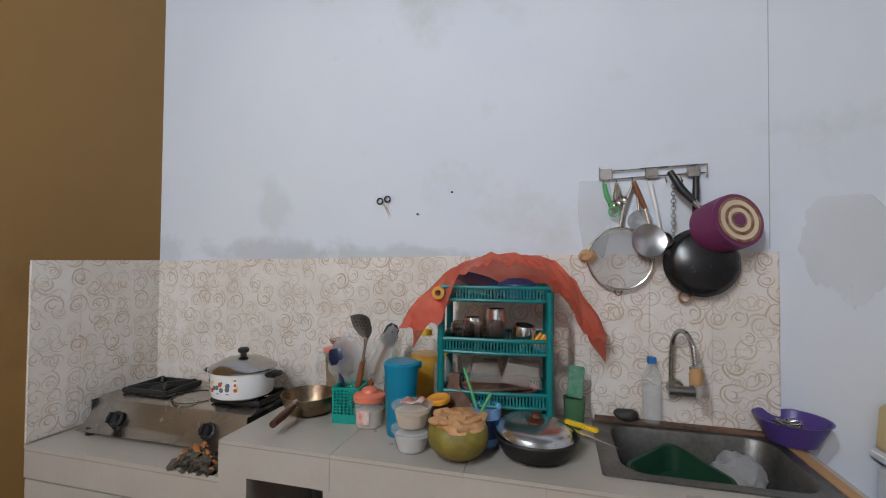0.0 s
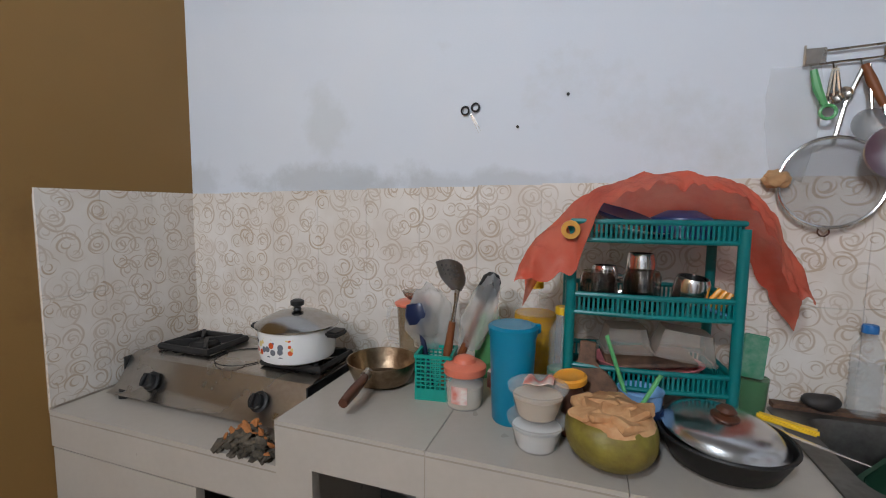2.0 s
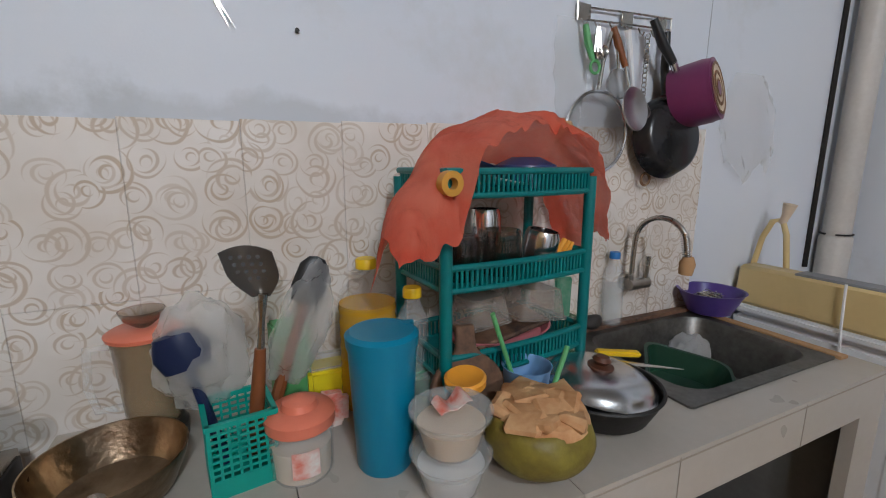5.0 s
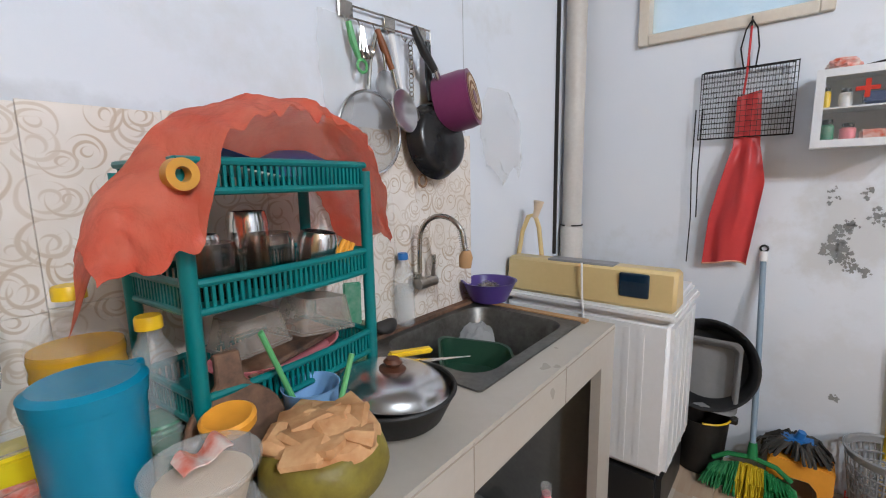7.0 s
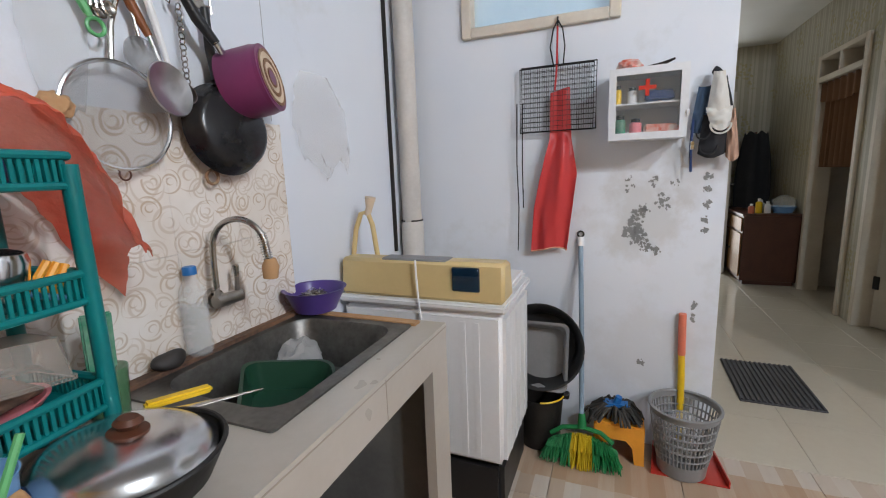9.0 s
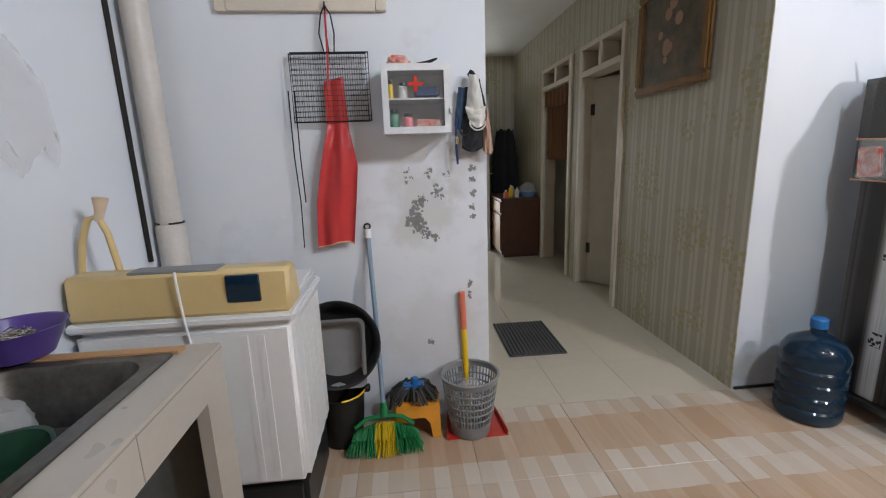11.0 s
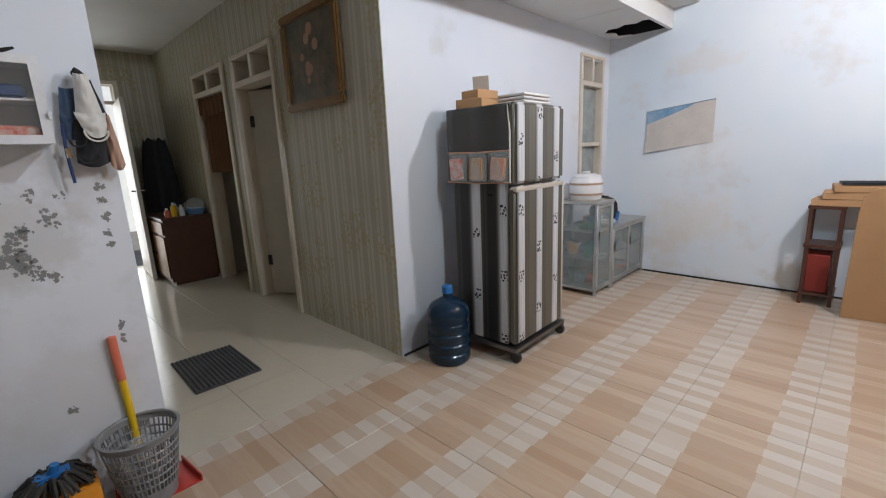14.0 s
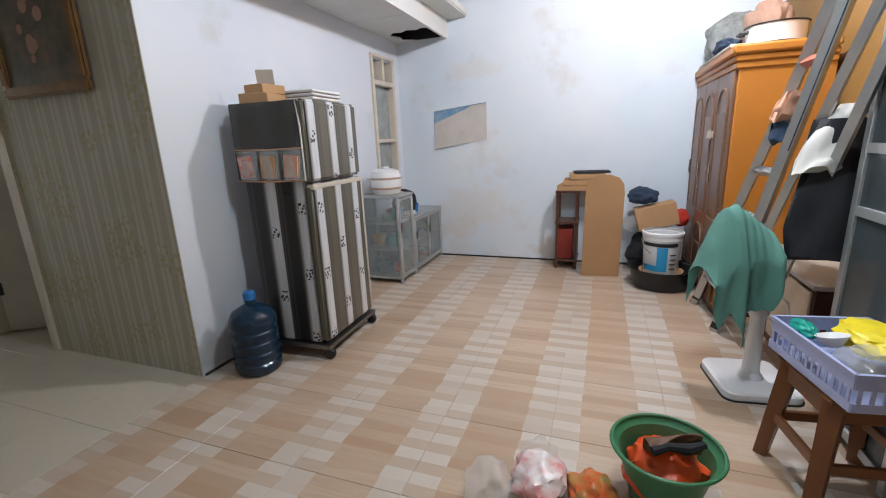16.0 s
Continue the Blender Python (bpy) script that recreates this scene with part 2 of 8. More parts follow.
def striped_film(name, band, edge, shift):
    """Self-adhesive foil on the refrigerator: white stripes with black sprigs between broad bands."""
    m, tree, bsdf = nodes_of(name)
    co = add(tree, "TexCoord").outputs["Object"]
    sep = tree.nodes.new("ShaderNodeSeparateXYZ")
    tree.links.new(co, sep.inputs[0])
    along = math_node(tree, "ADD", math_node(tree, "ADD", sep.outputs[0], sep.outputs[1]), 10.0 + shift)
    period = 0.205
    u = math_node(tree, "DIVIDE", math_node(tree, "MODULO", along, period), period)
    r = tree.nodes.new("ShaderNodeValToRGB")
    e = r.color_ramp.elements
    e[0].position, e[0].color = 0.0, (*edge, 1)
    e[1].position, e[1].color = 1.0, (*edge, 1)
    for p, c in ((0.05, edge), (0.07, (0.55, 0.56, 0.57)), (0.12, (0.62, 0.63, 0.645)), (0.34, (0.58, 0.59, 0.61)), (0.38, (0.36, 0.36, 0.36)), (0.46, edge), (0.49, edge), (0.51, band), (0.80, band), (0.90, edge), (0.93, band)):
        x = e.new(p)
        x.color = (*c, 1)
    tree.links.new(u, r.inputs[0])
    comb = tree.nodes.new("ShaderNodeCombineXYZ")
    tree.links.new(along, comb.inputs[0])
    tree.links.new(sep.outputs[2], comb.inputs[1])
    leaf = add(tree, "TexVoronoi", Scale=46.0, Randomness=0.9)
    leaf.voronoi_dimensions = "2D"
    tree.links.new(comb.outputs[0], leaf.inputs["Vector"])
    cell = math_node(tree, "FLOOR", math_node(tree, "DIVIDE", along, period))
    level = math_node(tree, "FRACT", math_node(tree, "ADD", math_node(tree, "DIVIDE", sep.outputs[2], 0.40), math_node(tree, "MULTIPLY", cell, 0.37)))
    spray = math_node(tree, "LESS_THAN", math_node(tree, "ABSOLUTE", math_node(tree, "SUBTRACT", level, 0.5)), 0.085)
    on_pale = math_node(tree, "LESS_THAN", math_node(tree, "ABSOLUTE", math_node(tree, "SUBTRACT", u, 0.24)), 0.13)
    leaves = math_node(tree, "MULTIPLY", math_node(tree, "MULTIPLY", math_node(tree, "LESS_THAN", leaf.outputs["Distance"], 0.36), spray), on_pale)
    smear = noise_out(tree, co, 9.0, 4.0)
    grain = tree.nodes.new("ShaderNodeVectorMath")
    grain.operation = "MULTIPLY"
    tree.links.new(co, grain.inputs[0])
    grain.inputs[1].default_value = (160.0, 160.0, 3.0)
    lines = noise_out(tree, grain.outputs[0], 1.0, 3.0)
    col = mix_colour(tree, math_node(tree, "MULTIPLY", ramp(tree, lines, 0.45, 0.7), 0.30), r.outputs[0], (0.03, 0.027, 0.024))
    col = mix_colour(tree, leaves, col, (0.02, 0.02, 0.02))
    col = mix_colour(tree, math_node(tree, "MULTIPLY", smear, 0.06), col, (0.16, 0.14, 0.12))
    tree.links.new(col, bsdf.inputs["Base Color"])
    tree.links.new(math_node(tree, "ADD", 0.2, math_node(tree, "MULTIPLY", smear, 0.25)), bsdf.inputs["Roughness"])
    bump_to(tree, bsdf, smear, 0.08, 0.004)
    return m


def flowered_enamel(name):
    """White pot enamel with a printed band of small red, cream and grey blossoms."""
    m, tree, bsdf = nodes_of(name)
    co = add(tree, "TexCoord").outputs["Object"]
    sep = tree.nodes.new("ShaderNodeSeparateXYZ")
    tree.links.new(co, sep.inputs[0])
    v = add(tree, "TexVoronoi", Scale=50.0, Randomness=0.8)
    tree.links.new(co, v.inputs["Vector"])
    rgb = tree.nodes.new("ShaderNodeSeparateColor")
    tree.links.new(v.outputs["Color"], rgb.inputs[0])
    band = math_node(tree, "MULTIPLY", math_node(tree, "LESS_THAN", math_node(tree, "ABSOLUTE", math_node(tree, "SUBTRACT", sep.outputs[2], 0.056)), 0.027), math_node(tree, "LESS_THAN", math_node(tree, "ABSOLUTE", math_node(tree, "ADD", sep.outputs[0], 0.01)), 0.07))
    dots = math_node(tree, "MULTIPLY", math_node(tree, "LESS_THAN", v.outputs["Distance"], 0.46), math_node(tree, "MULTIPLY", band, math_node(tree, "LESS_THAN", sep.outputs[1], 0.0)))
    c = mix_colour(tree, math_node(tree, "GREATER_THAN", rgb.outputs[0], 0.45), (0.16, 0.17, 0.20), (0.62, 0.10, 0.03))
    c = mix_colour(tree, math_node(tree, "GREATER_THAN", rgb.outputs[1], 0.7), c, (0.75, 0.6, 0.25))
    col = mix_colour(tree, dots, (0.80, 0.80, 0.79), c)
    tree.links.new(col, bsdf.inputs["Base Color"])
    bsdf.inputs["Roughness"].default_value = 0.18
    return m


def thin_film(name, colour, dark, alpha):
    """Thin crinkled plastic that lets some light through."""
    m, tree, bsdf = nodes_of(name)
    co = add(tree, "TexCoord").outputs["Object"]
    big, fold = noise_out(tree, co, 9.0, 5.0), noise_out(tree, co, 34.0, 5.0, 0.65)
    col = mix_colour(tree, ramp(tree, big, 0.35, 0.65), colour, dark)
    tree.links.new(col, bsdf.inputs["Base Color"])
    bsdf.inputs["Roughness"].default_value = 0.17
    bump_to(tree, bsdf, math_node(tree, "ADD", big, fold), 1.0, 0.012)
    tl = tree.nodes.new("ShaderNodeBsdfTranslucent")
    tree.links.new(col, tl.inputs[0])
    tp = tree.nodes.new("ShaderNodeBsdfTransparent")
    m1, m2 = tree.nodes.new("ShaderNodeMixShader"), tree.nodes.new("ShaderNodeMixShader")
    m1.inputs[0].default_value, m2.inputs[0].default_value = 0.5, alpha
    tree.links.new(bsdf.outputs[0], m1.inputs[1])
    tree.links.new(tl.outputs[0], m1.inputs[2])
    tree.links.new(tp.outputs[0], m2.inputs[1])
    tree.links.new(m1.outputs[0], m2.inputs[2])
    tree.links.new(m2.outputs[0], tree.nodes["Material Output"].inputs[0])
    return m


M = {}
M["wall_white"] = wall_paint("old white wall paint", (0.70, 0.73, 0.78), (0.50, 0.50, 0.48), (0.64, 0.68, 0.75), marks=(
    ((-1.02, YB, 1.43), (0.42, 1.0, 0.085), (0.42, 0.44, 0.45), 0.55), ((-1.02, YB, 1.62), (0.10, 1.0, 0.16), (0.50, 0.51, 0.49), 0.35),
    ((-0.45, YB, 1.42), (0.55, 1.0, 0.05), (0.46, 0.48, 0.50), 0.6), ((-1.62, YB, 1.45), (0.12, 1.0, 0.10), (0.48, 0.50, 0.52), 0.5),
    ((XR, 1.50, 1.05), (1.0, 0.22, 0.22), (0.52, 0.51, 0.49), 0.6), ((XR, 1.45, 0.45), (1.0, 0.30, 0.28), (0.55, 0.55, 0.55), 0.45),
    ((XR, 1.30, 1.25), (1.0, 0.14, 0.20), (0.50, 0.49, 0.48), 0.5), ((XR, -0.30, 0.10), (1.0, 0.30, 0.12), (0.45, 0.46, 0.47), 0.6)))
M["wall_far"] = wall_paint("blotchy pale blue wall paint", (0.63, 0.72, 0.81), (0.60, 0.56, 0.53), (0.75, 0.79, 0.83), 0.56, 0.7, marks=(((0.15, YF, 0.12), (0.25, 1.0, 0.16), (0.52, 0.44, 0.34), 0.7), ((1.0, YF, 2.0), (0.35, 1.0, 0.12), (0.68, 0.66, 0.64), 0.45), ((1.05, YF, 0.55), (0.5, 1.0, 0.35), (0.70, 0.66, 0.62), 0.5)))
M["wall_brown"] = wall_paint("brown wall paint", (0.25, 0.135, 0.034), (0.165, 0.083, 0.023), (0.295, 0.16, 0.046))
M["wallpaper"] = wallpaper("striped leaf wallpaper")
M["plaster"] = mat("bare grey plaster", (0.32, 0.32, 0.32), 0.85, bump=0.5, fine=45)
M["soffit"] = mat("white ceiling board", (0.72, 0.72, 0.71), 0.7, dark=(0.60, 0.58, 0.54), scale=1.5, bump=0.05)
M["swirl"] = swirl_tile("scroll printed tile")
M["strip"] = strip_tile("wood strip printed tile")
M["hall_tile"] = mat("glossy beige floor tile", (0.58, 0.53, 0.44), 0.13, dark=(0.50, 0.44, 0.35), scale=2.0, fine=30, bump=0.02)
M["grout"] = mat("grey grout", (0.36, 0.315, 0.265), 0.9, bump=0.3)
M["pale_grout"] = mat("pale grout", (0.52, 0.45, 0.37), 0.9, bump=0.3)
M["counter"] = mat("beige glazed counter tile", (0.46, 0.42, 0.37), 0.30, dark=(0.38, 0.335, 0.285), scale=3.0, fine=50, bump=0.04)
M["cement"] = mat("grey cement render", (0.17, 0.165, 0.155), 0.85, dark=(0.09, 0.085, 0.08), scale=4.0, bump=0.4)
M["white_frame"] = mat("cream painted timber", (0.66, 0.60, 0.51), 0.5, dark=(0.50, 0.42, 0.34), scale=5.0, bump=0.1)
M["door_white"] = mat("off-white door paint", (0.60, 0.56, 0.50), 0.45, bump=0.05)
M["wood_dark"] = mat("dark stained wood", (0.10, 0.04, 0.025), 0.35, dark=(0.05, 0.02, 0.015), scale=8, bump=0.1)
M["steel"] = mat("brushed stainless steel", (0.50, 0.475, 0.44), 0.27, 1.0, dark=(0.27, 0.235, 0.20), scale=7, bump=0.05)
M["sink_steel"] = mat("dull stained sink steel", (0.20, 0.195, 0.185), 0.42, 0.85, dark=(0.09, 0.085, 0.075), scale=9, fine=70, amount=0.9, bump=0.1)
M["roof"] = mat("weathered roof underside", (0.24, 0.22, 0.20), 0.8, bump=0.2)
M["chrome"] = mat("bright steel", (0.72, 0.72, 0.72), 0.18, 1.0, bump=0.02)
M["alu"] = mat("dull aluminium", (0.66, 0.66, 0.67), 0.29, 1.0, dark=(0.45, 0.44, 0.43), bump=0.05)
M["lid_alu"] = mat("polished aluminium lid", (0.70, 0.70, 0.71), 0.24, 1.0, dark=(0.60, 0.60, 0.60), scale=14, amount=0.4, bump=0.04)
M["pot_lid"] = mat("smooth steel lid", (0.46, 0.45, 0.44), 0.17, 1.0, dark=(0.36, 0.35, 0.34), bump=0.02)
M["alu_frame"] = mat("aluminium section", (0.52, 0.53, 0.53), 0.45, 0.7, bump=0.03)
M["black_plastic"] = mat("black plastic", (0.018, 0.018, 0.019), 0.38, bump=0.05)
M["nonstick"] = mat("black non-stick coating", (0.010, 0.010, 0.012), 0.24, dark=(0.030, 0.028, 0.026), scale=12, fine=80, bump=0.08)
# iron of grates and rims; also the painted dark of hollow and gap
M["iron_and_shade"] = mat("black cast iron and hollow shade", (0.016, 0.015, 0.015), 0.55, bump=0.3)
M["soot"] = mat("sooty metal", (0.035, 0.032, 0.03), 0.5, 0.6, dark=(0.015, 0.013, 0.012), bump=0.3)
M["teal"] = mat("teal plastic", (0.0, 0.17, 0.17), 0.35, dark=(0.0, 0.11, 0.115), bump=0.04)
M["mint"] = mat("green plastic", (0.0, 0.32, 0.25), 0.35, bump=0.04)
M["blue_tumbler"] = mat("blue plastic", (0.0, 0.20, 0.33), 0.33, dark=(0.0, 0.16, 0.28), bump=0.03)
M["salmon"] = mat("salmon plastic", (0.75, 0.20, 0.12), 0.35, bump=0.03)
M["clear"] = mat("clear plastic", (0.80, 0.82, 0.82), 0.10, alpha=0.20, bump=0.05)
M["cloudy"] = mat("cloudy plastic", (0.80, 0.80, 0.78), 0.22, alpha=0.26, bump=0.05)
M["film"] = thin_film("thin clear bag", (0.90, 0.91, 0.91), (0.84, 0.85, 0.85), 0.12)
M["crinkle"] = thin_film("crinkled clear bag", (0.92, 0.92, 0.92), (0.84, 0.84, 0.84), 0.30)
M["red_film"] = thin_film("thin red plastic bag", (1.0, 0.31, 0.20), (0.96, 0.19, 0.11), 0.66)
M["faint_film"] = thin_film("milky plastic bag", (0.90, 0.88, 0.85), (0.80, 0.76, 0.70), 0.13)
M["white_film"] = thin_film("white plastic bag", (0.85, 0.85, 0.85), (0.72, 0.72, 0.73), 0.62)
M["clear_pane"] = mat("clear pane", (0.6, 0.64, 0.64), 0.05, alpha=0.06, bump=0)
M["frosted"] = mat("frosted plastic", (0.80, 0.78, 0.75), 0.2, alpha=0.20, bump=0.08)
M["net_glass"] = mat("glass with a net curtain behind", (0.38, 0.41, 0.40), 0.15, dark=(0.24, 0.27, 0.27), scale=9, amount=0.9, bump=0.02)
M["dull_frosted"] = mat("dull frosted plastic", (0.50, 0.44, 0.385), 0.3, alpha=0.42, bump=0.08)
M["dark_steel"] = mat("dark steel", (0.20, 0.19, 0.18), 0.33, 0.9, bump=0.05)
M["ink_plastic"] = mat("ink blue plastic", (0.010, 0.020, 0.065), 0.3, bump=0.05)
M["counter_joint"] = mat("counter joint", (0.37, 0.325, 0.27), 0.8, bump=0.1)
M["hairline"] = mat("hairline crack", (0.42, 0.44, 0.46), 0.8, bump=0.1)
M["net_dark"] = mat("dark net cloth", (0.10, 0.095, 0.09), 0.6, alpha=0.7, bump=0.2)
M["glass"] = mat("glass", (0.90, 0.92, 0.92), 0.05, glass=1.0, bump=0)
M["white_plastic"] = mat("white plastic", (0.78, 0.78, 0.79), 0.35, dark=(0.68, 0.67, 0.66), scale=3, bump=0.03)
M["cream_plastic"] = mat("yellowed plastic", (0.66, 0.50, 0.24), 0.38, dark=(0.56, 0.42, 0.20), scale=4, bump=0.03)
M["grey_plastic"] = mat("grey plastic", (0.24, 0.24, 0.245), 0.42, bump=0.05)
M["fridge_film"] = striped_film("dark striped foil", (0.014, 0.012, 0.012), (0.06, 0.054, 0.05), 0.02)
M["door_film"] = striped_film("olive striped foil", (0.125, 0.112, 0.082), (0.07, 0.064, 0.054), 0.165)
M["beige_plastic"] = mat("beige plastic", (0.55, 0.49, 0.42), 0.4, bump=0.03)
M["gallon"] = mat("blue water bottle", (0.008, 0.028, 0.058), 0.08, alpha=0.9, bump=0.02)
M["blue_cap"] = mat("blue plastic cap", (0.02, 0.16, 0.45), 0.4, bump=0.03)
M["orange_plastic"] = mat("orange plastic", (0.85, 0.36, 0.04), 0.35, bump=0.04)
M["yellow_plastic"] = mat("yellow plastic", (0.85, 0.55, 0.02), 0.35, bump=0.04)
M["red_plastic"] = mat("red plastic", (0.55, 0.04, 0.025), 0.35, bump=0.04)
M["apron_red"] = mat("red oilcloth", (0.55, 0.045, 0.045), 0.42, dark=(0.45, 0.03, 0.035), scale=5, bump=0.2)
M["purple"] = mat("purple plastic", (0.085, 0.05, 0.24), 0.3, bump=0.04)
M["magenta"] = mat("plum non-stick coating", (0.17, 0.03, 0.10), 0.35, bump=0.05)
M["pink"] = mat("pink plastic", (0.80, 0.25, 0.28), 0.35, bump=0.04)
M["green_basin"] = mat("dark green plastic", (0.012, 0.05, 0.028), 0.3, bump=0.04)
M["pot_green"] = mat("green tub plastic", (0.05, 0.20, 0.09), 0.38, bump=0.04)
M["oil"] = mat("cooking oil", (0.62, 0.33, 0.015), 0.10, dark=(0.50, 0.24, 0.01), alpha=0.9, bump=0)
M["husk"] = mat("green coconut husk", (0.24, 0.20, 0.03), 0.5, dark=(0.13, 0.085, 0.02), scale=14, fine=70, amount=0.9, bump=0.5)
M["husk_cut"] = mat("cut coconut husk", (0.66, 0.40, 0.20), 0.7, dark=(0.42, 0.17, 0.06), scale=16, amount=0.9, bump=0.8)
M["enamel"] = flowered_enamel("flowered enamel")
M["copper_pan"] = mat("hammered aluminium", (0.40, 0.31, 0.21), 0.3, 1.0, dark=(0.16, 0.10, 0.06), scale=9, fine=55, amount=0.9, bump=0.9)
M["brown_handle"] = mat("brown handle", (0.10, 0.035, 0.018), 0.45, bump=0.1)
M["board"] = mat("worn chopping board", (0.25, 0.13, 0.075), 0.7, dark=(0.035, 0.022, 0.018), scale=5, amount=1.0, bump=0.4)
M["cardboard"] = mat("cardboard", (0.48, 0.28, 0.14), 0.8, dark=(0.40, 0.22, 0.10), scale=3, bump=0.15)
M["wardrobe_side"] = mat("orange veneer", (0.50, 0.19, 0.03), 0.4, dark=(0.42, 0.15, 0.025), scale=3, bump=0.06)
M["wardrobe_front"] = mat("brown carved door", (0.18, 0.092, 0.055), 0.34, dark=(0.125, 0.062, 0.036), scale=4, bump=0.1)
M["cloth_green"] = mat("sea-green towel", (0.125, 0.30, 0.25), 0.95, scale=10, fine=220, bump=0.7)
M["cloth_dark"] = mat("dark cloth", (0.02, 0.02, 0.024), 0.85, bump=0.4)
M["cloth_white"] = mat("off-white cloth", (0.66, 0.64, 0.60), 0.9, bump=0.4)
M["cloth_navy"] = mat("navy cloth", (0.03, 0.05, 0.09), 0.9, bump=0.5)
M["cloth_peach"] = mat("peach cloth", (0.66, 0.36, 0.24), 0.9, bump=0.5)
M["stool_brown"] = mat("brown plastic stool", (0.19, 0.072, 0.025), 0.4, dark=(0.13, 0.045, 0.016), bump=0.05)
M["lavender"] = mat("lavender plastic", (0.42, 0.47, 0.72), 0.35, bump=0.04)
M["yellow_bag"] = mat("yellow plastic bag", (0.85, 0.68, 0.02), 0.4, bump=0.5, fine=25)
M["calendar_back"] = mat("yellowed paper back", (0.60, 0.56, 0.52), 0.7, bump=0.05)
M["paper_white"] = mat("white paper", (0.76, 0.75, 0.73), 0.7, bump=0.05)
M["frame_gold"] = mat("brown gilt frame", (0.22, 0.11, 0.035), 0.4, 0.3, dark=(0.12, 0.06, 0.02), scale=15, bump=0.3)
M["canvas"] = mat("dark floral canvas", (0.055, 0.065, 0.045), 0.35, dark=(0.20, 0.13, 0.09), scale=7, fine=25, amount=0.9, bump=0.1)
M["mat_grey"] = mat("grey rib mat", (0.085, 0.083, 0.09), 0.95, bump=0.6, fine=180)
M["pipe_grey"] = mat("stained white pipe", (0.60, 0.57, 0.53), 0.45, dark=(0.40, 0.36, 0.32), scale=4, bump=0.04)
M["window_glass"] = thin_film("frosted window glass", (0.80, 0.92, 0.95), (0.74, 0.88, 0.92), 0.55)
M["tinted_glass"] = mat("cabinet glass", (0.45, 0.50, 0.50), 0.06, alpha=0.32, bump=0)
M["dark_glass"] = mat("dark window glass", (0.06, 0.075, 0.08), 0.08, bump=0.02)
M["stone"] = mat("dark whetstone", (0.035, 0.03, 0.028), 0.6, bump=0.4)
M["rubble"] = mat("broken brick and mortar", (0.34, 0.13, 0.045), 0.95, dark=(0.10, 0.085, 0.07), scale=28, amount=1.0, bump=0.9)
M["putty"] = mat("peeling putty", (0.26, 0.26, 0.255), 0.9, bump=0.6)
# near-white for the added backdrop outside the front door
M["daylight"] = mat("white backdrop board", (0.85, 0.87, 0.86), 0.8)

# ---- mesh helpers ----


def merge(bm, other, m=None):
    me = bpy.data.meshes.new("tmp")
    if m is not None:
        other.transform(m)
    other.to_mesh(me)
    other.free()
    bm.from_mesh(me)
    bpy.data.meshes.remove(me)
    return bm


def box(x0, x1, y0, y1, z0, z1, bevel=0.0, seg=2, bm=None, m=None):
    b = bmesh.new()
    bmesh.ops.create_cube(b, size=1, matrix=Matrix.LocRotScale(((x0 + x1) / 2, (y0 + y1) / 2, (z0 + z1) / 2), None, (abs(x1 - x0), abs(y1 - y0), abs(z1 - z0))))
    if bevel:
        bmesh.ops.bevel(b, geom=b.edges[:], offset=bevel, segments=seg, affect="EDGES", clamp_overlap=True)
    if m is not None:
        b.transform(m)
    return b if bm is None else merge(bm, b)


def lathe(profile, seg=28, bm=None, m=None, squash=(1, 1)):
    """Turns (radius, height) pairs about z; a radius of 0 closes the end."""
    b = bmesh.new()
    rings = []
    for r, z in profile:
        if r <= 1e-6:
            rings.append([b.verts.new((0, 0, z))])
        else:
            rings.append([b.verts.new((r * squash[0] * math.cos(2 * math.pi * i / seg), r * squash[1] * math.sin(2 * math.pi * i / seg), z)) for i in range(seg)])
    for lo, hi in zip(rings, rings[1:]):
        for i in range(seg):
            j = (i + 1) % seg
            quad = [lo[i % len(lo)], lo[j % len(lo)], hi[j % len(hi)], hi[i % len(hi)]]
            quad = list(dict.fromkeys(quad))
            if len(quad) > 2:
                b.faces.new(quad)
    bmesh.ops.recalc_face_normals(b, faces=b.faces[:])
    if m is not None:
        b.transform(m)
    return b if bm is None else merge(bm, b)


def tube(points, radius, seg=8, bm=None, closed=False, m=None):
    """A round bar along points; radius may be one number or one for each point."""
    b = bmesh.new()
    pts = [Vector(p) for p in points]
    radii = radius if isinstance(radius, (list, tuple)) else [radius] * len(pts)
    rings, up = [], None
    for i, p in enumerate(pts):
        a = pts[i - 1] if (i > 0 or closed) else p
        c = pts[(i + 1) % len(pts)] if (i < len(pts) - 1 or closed) else p
        d = (c - a).normalized()
        if up is None:
            up = Vector((0, 0, 1)) if abs(d.z) < 0.9 else Vector((1, 0, 0))
        side = d.cross(up).normalized()
        up = side.cross(d).normalized()
        rings.append([b.verts.new(p + radii[i] * (math.cos(2 * math.pi * k / seg) * side + math.sin(2 * math.pi * k / seg) * up)) for k in range(seg)])
    pairs = list(zip(rings, rings[1:])) + ([(rings[-1], rings[0])] if closed else [])
    for lo, hi in pairs:
        for k in range(seg):
            b.faces.new((lo[k], lo[(k + 1) % seg], hi[(k + 1) % seg], hi[k]))
    if not closed:
        b.faces.new(rings[0])
        b.faces.new(rings[-1][::-1])
    bmesh.ops.recalc_face_normals(b, faces=b.faces[:])
    if m is not None:
        b.transform(m)
    return b if bm is None else merge(bm, b)


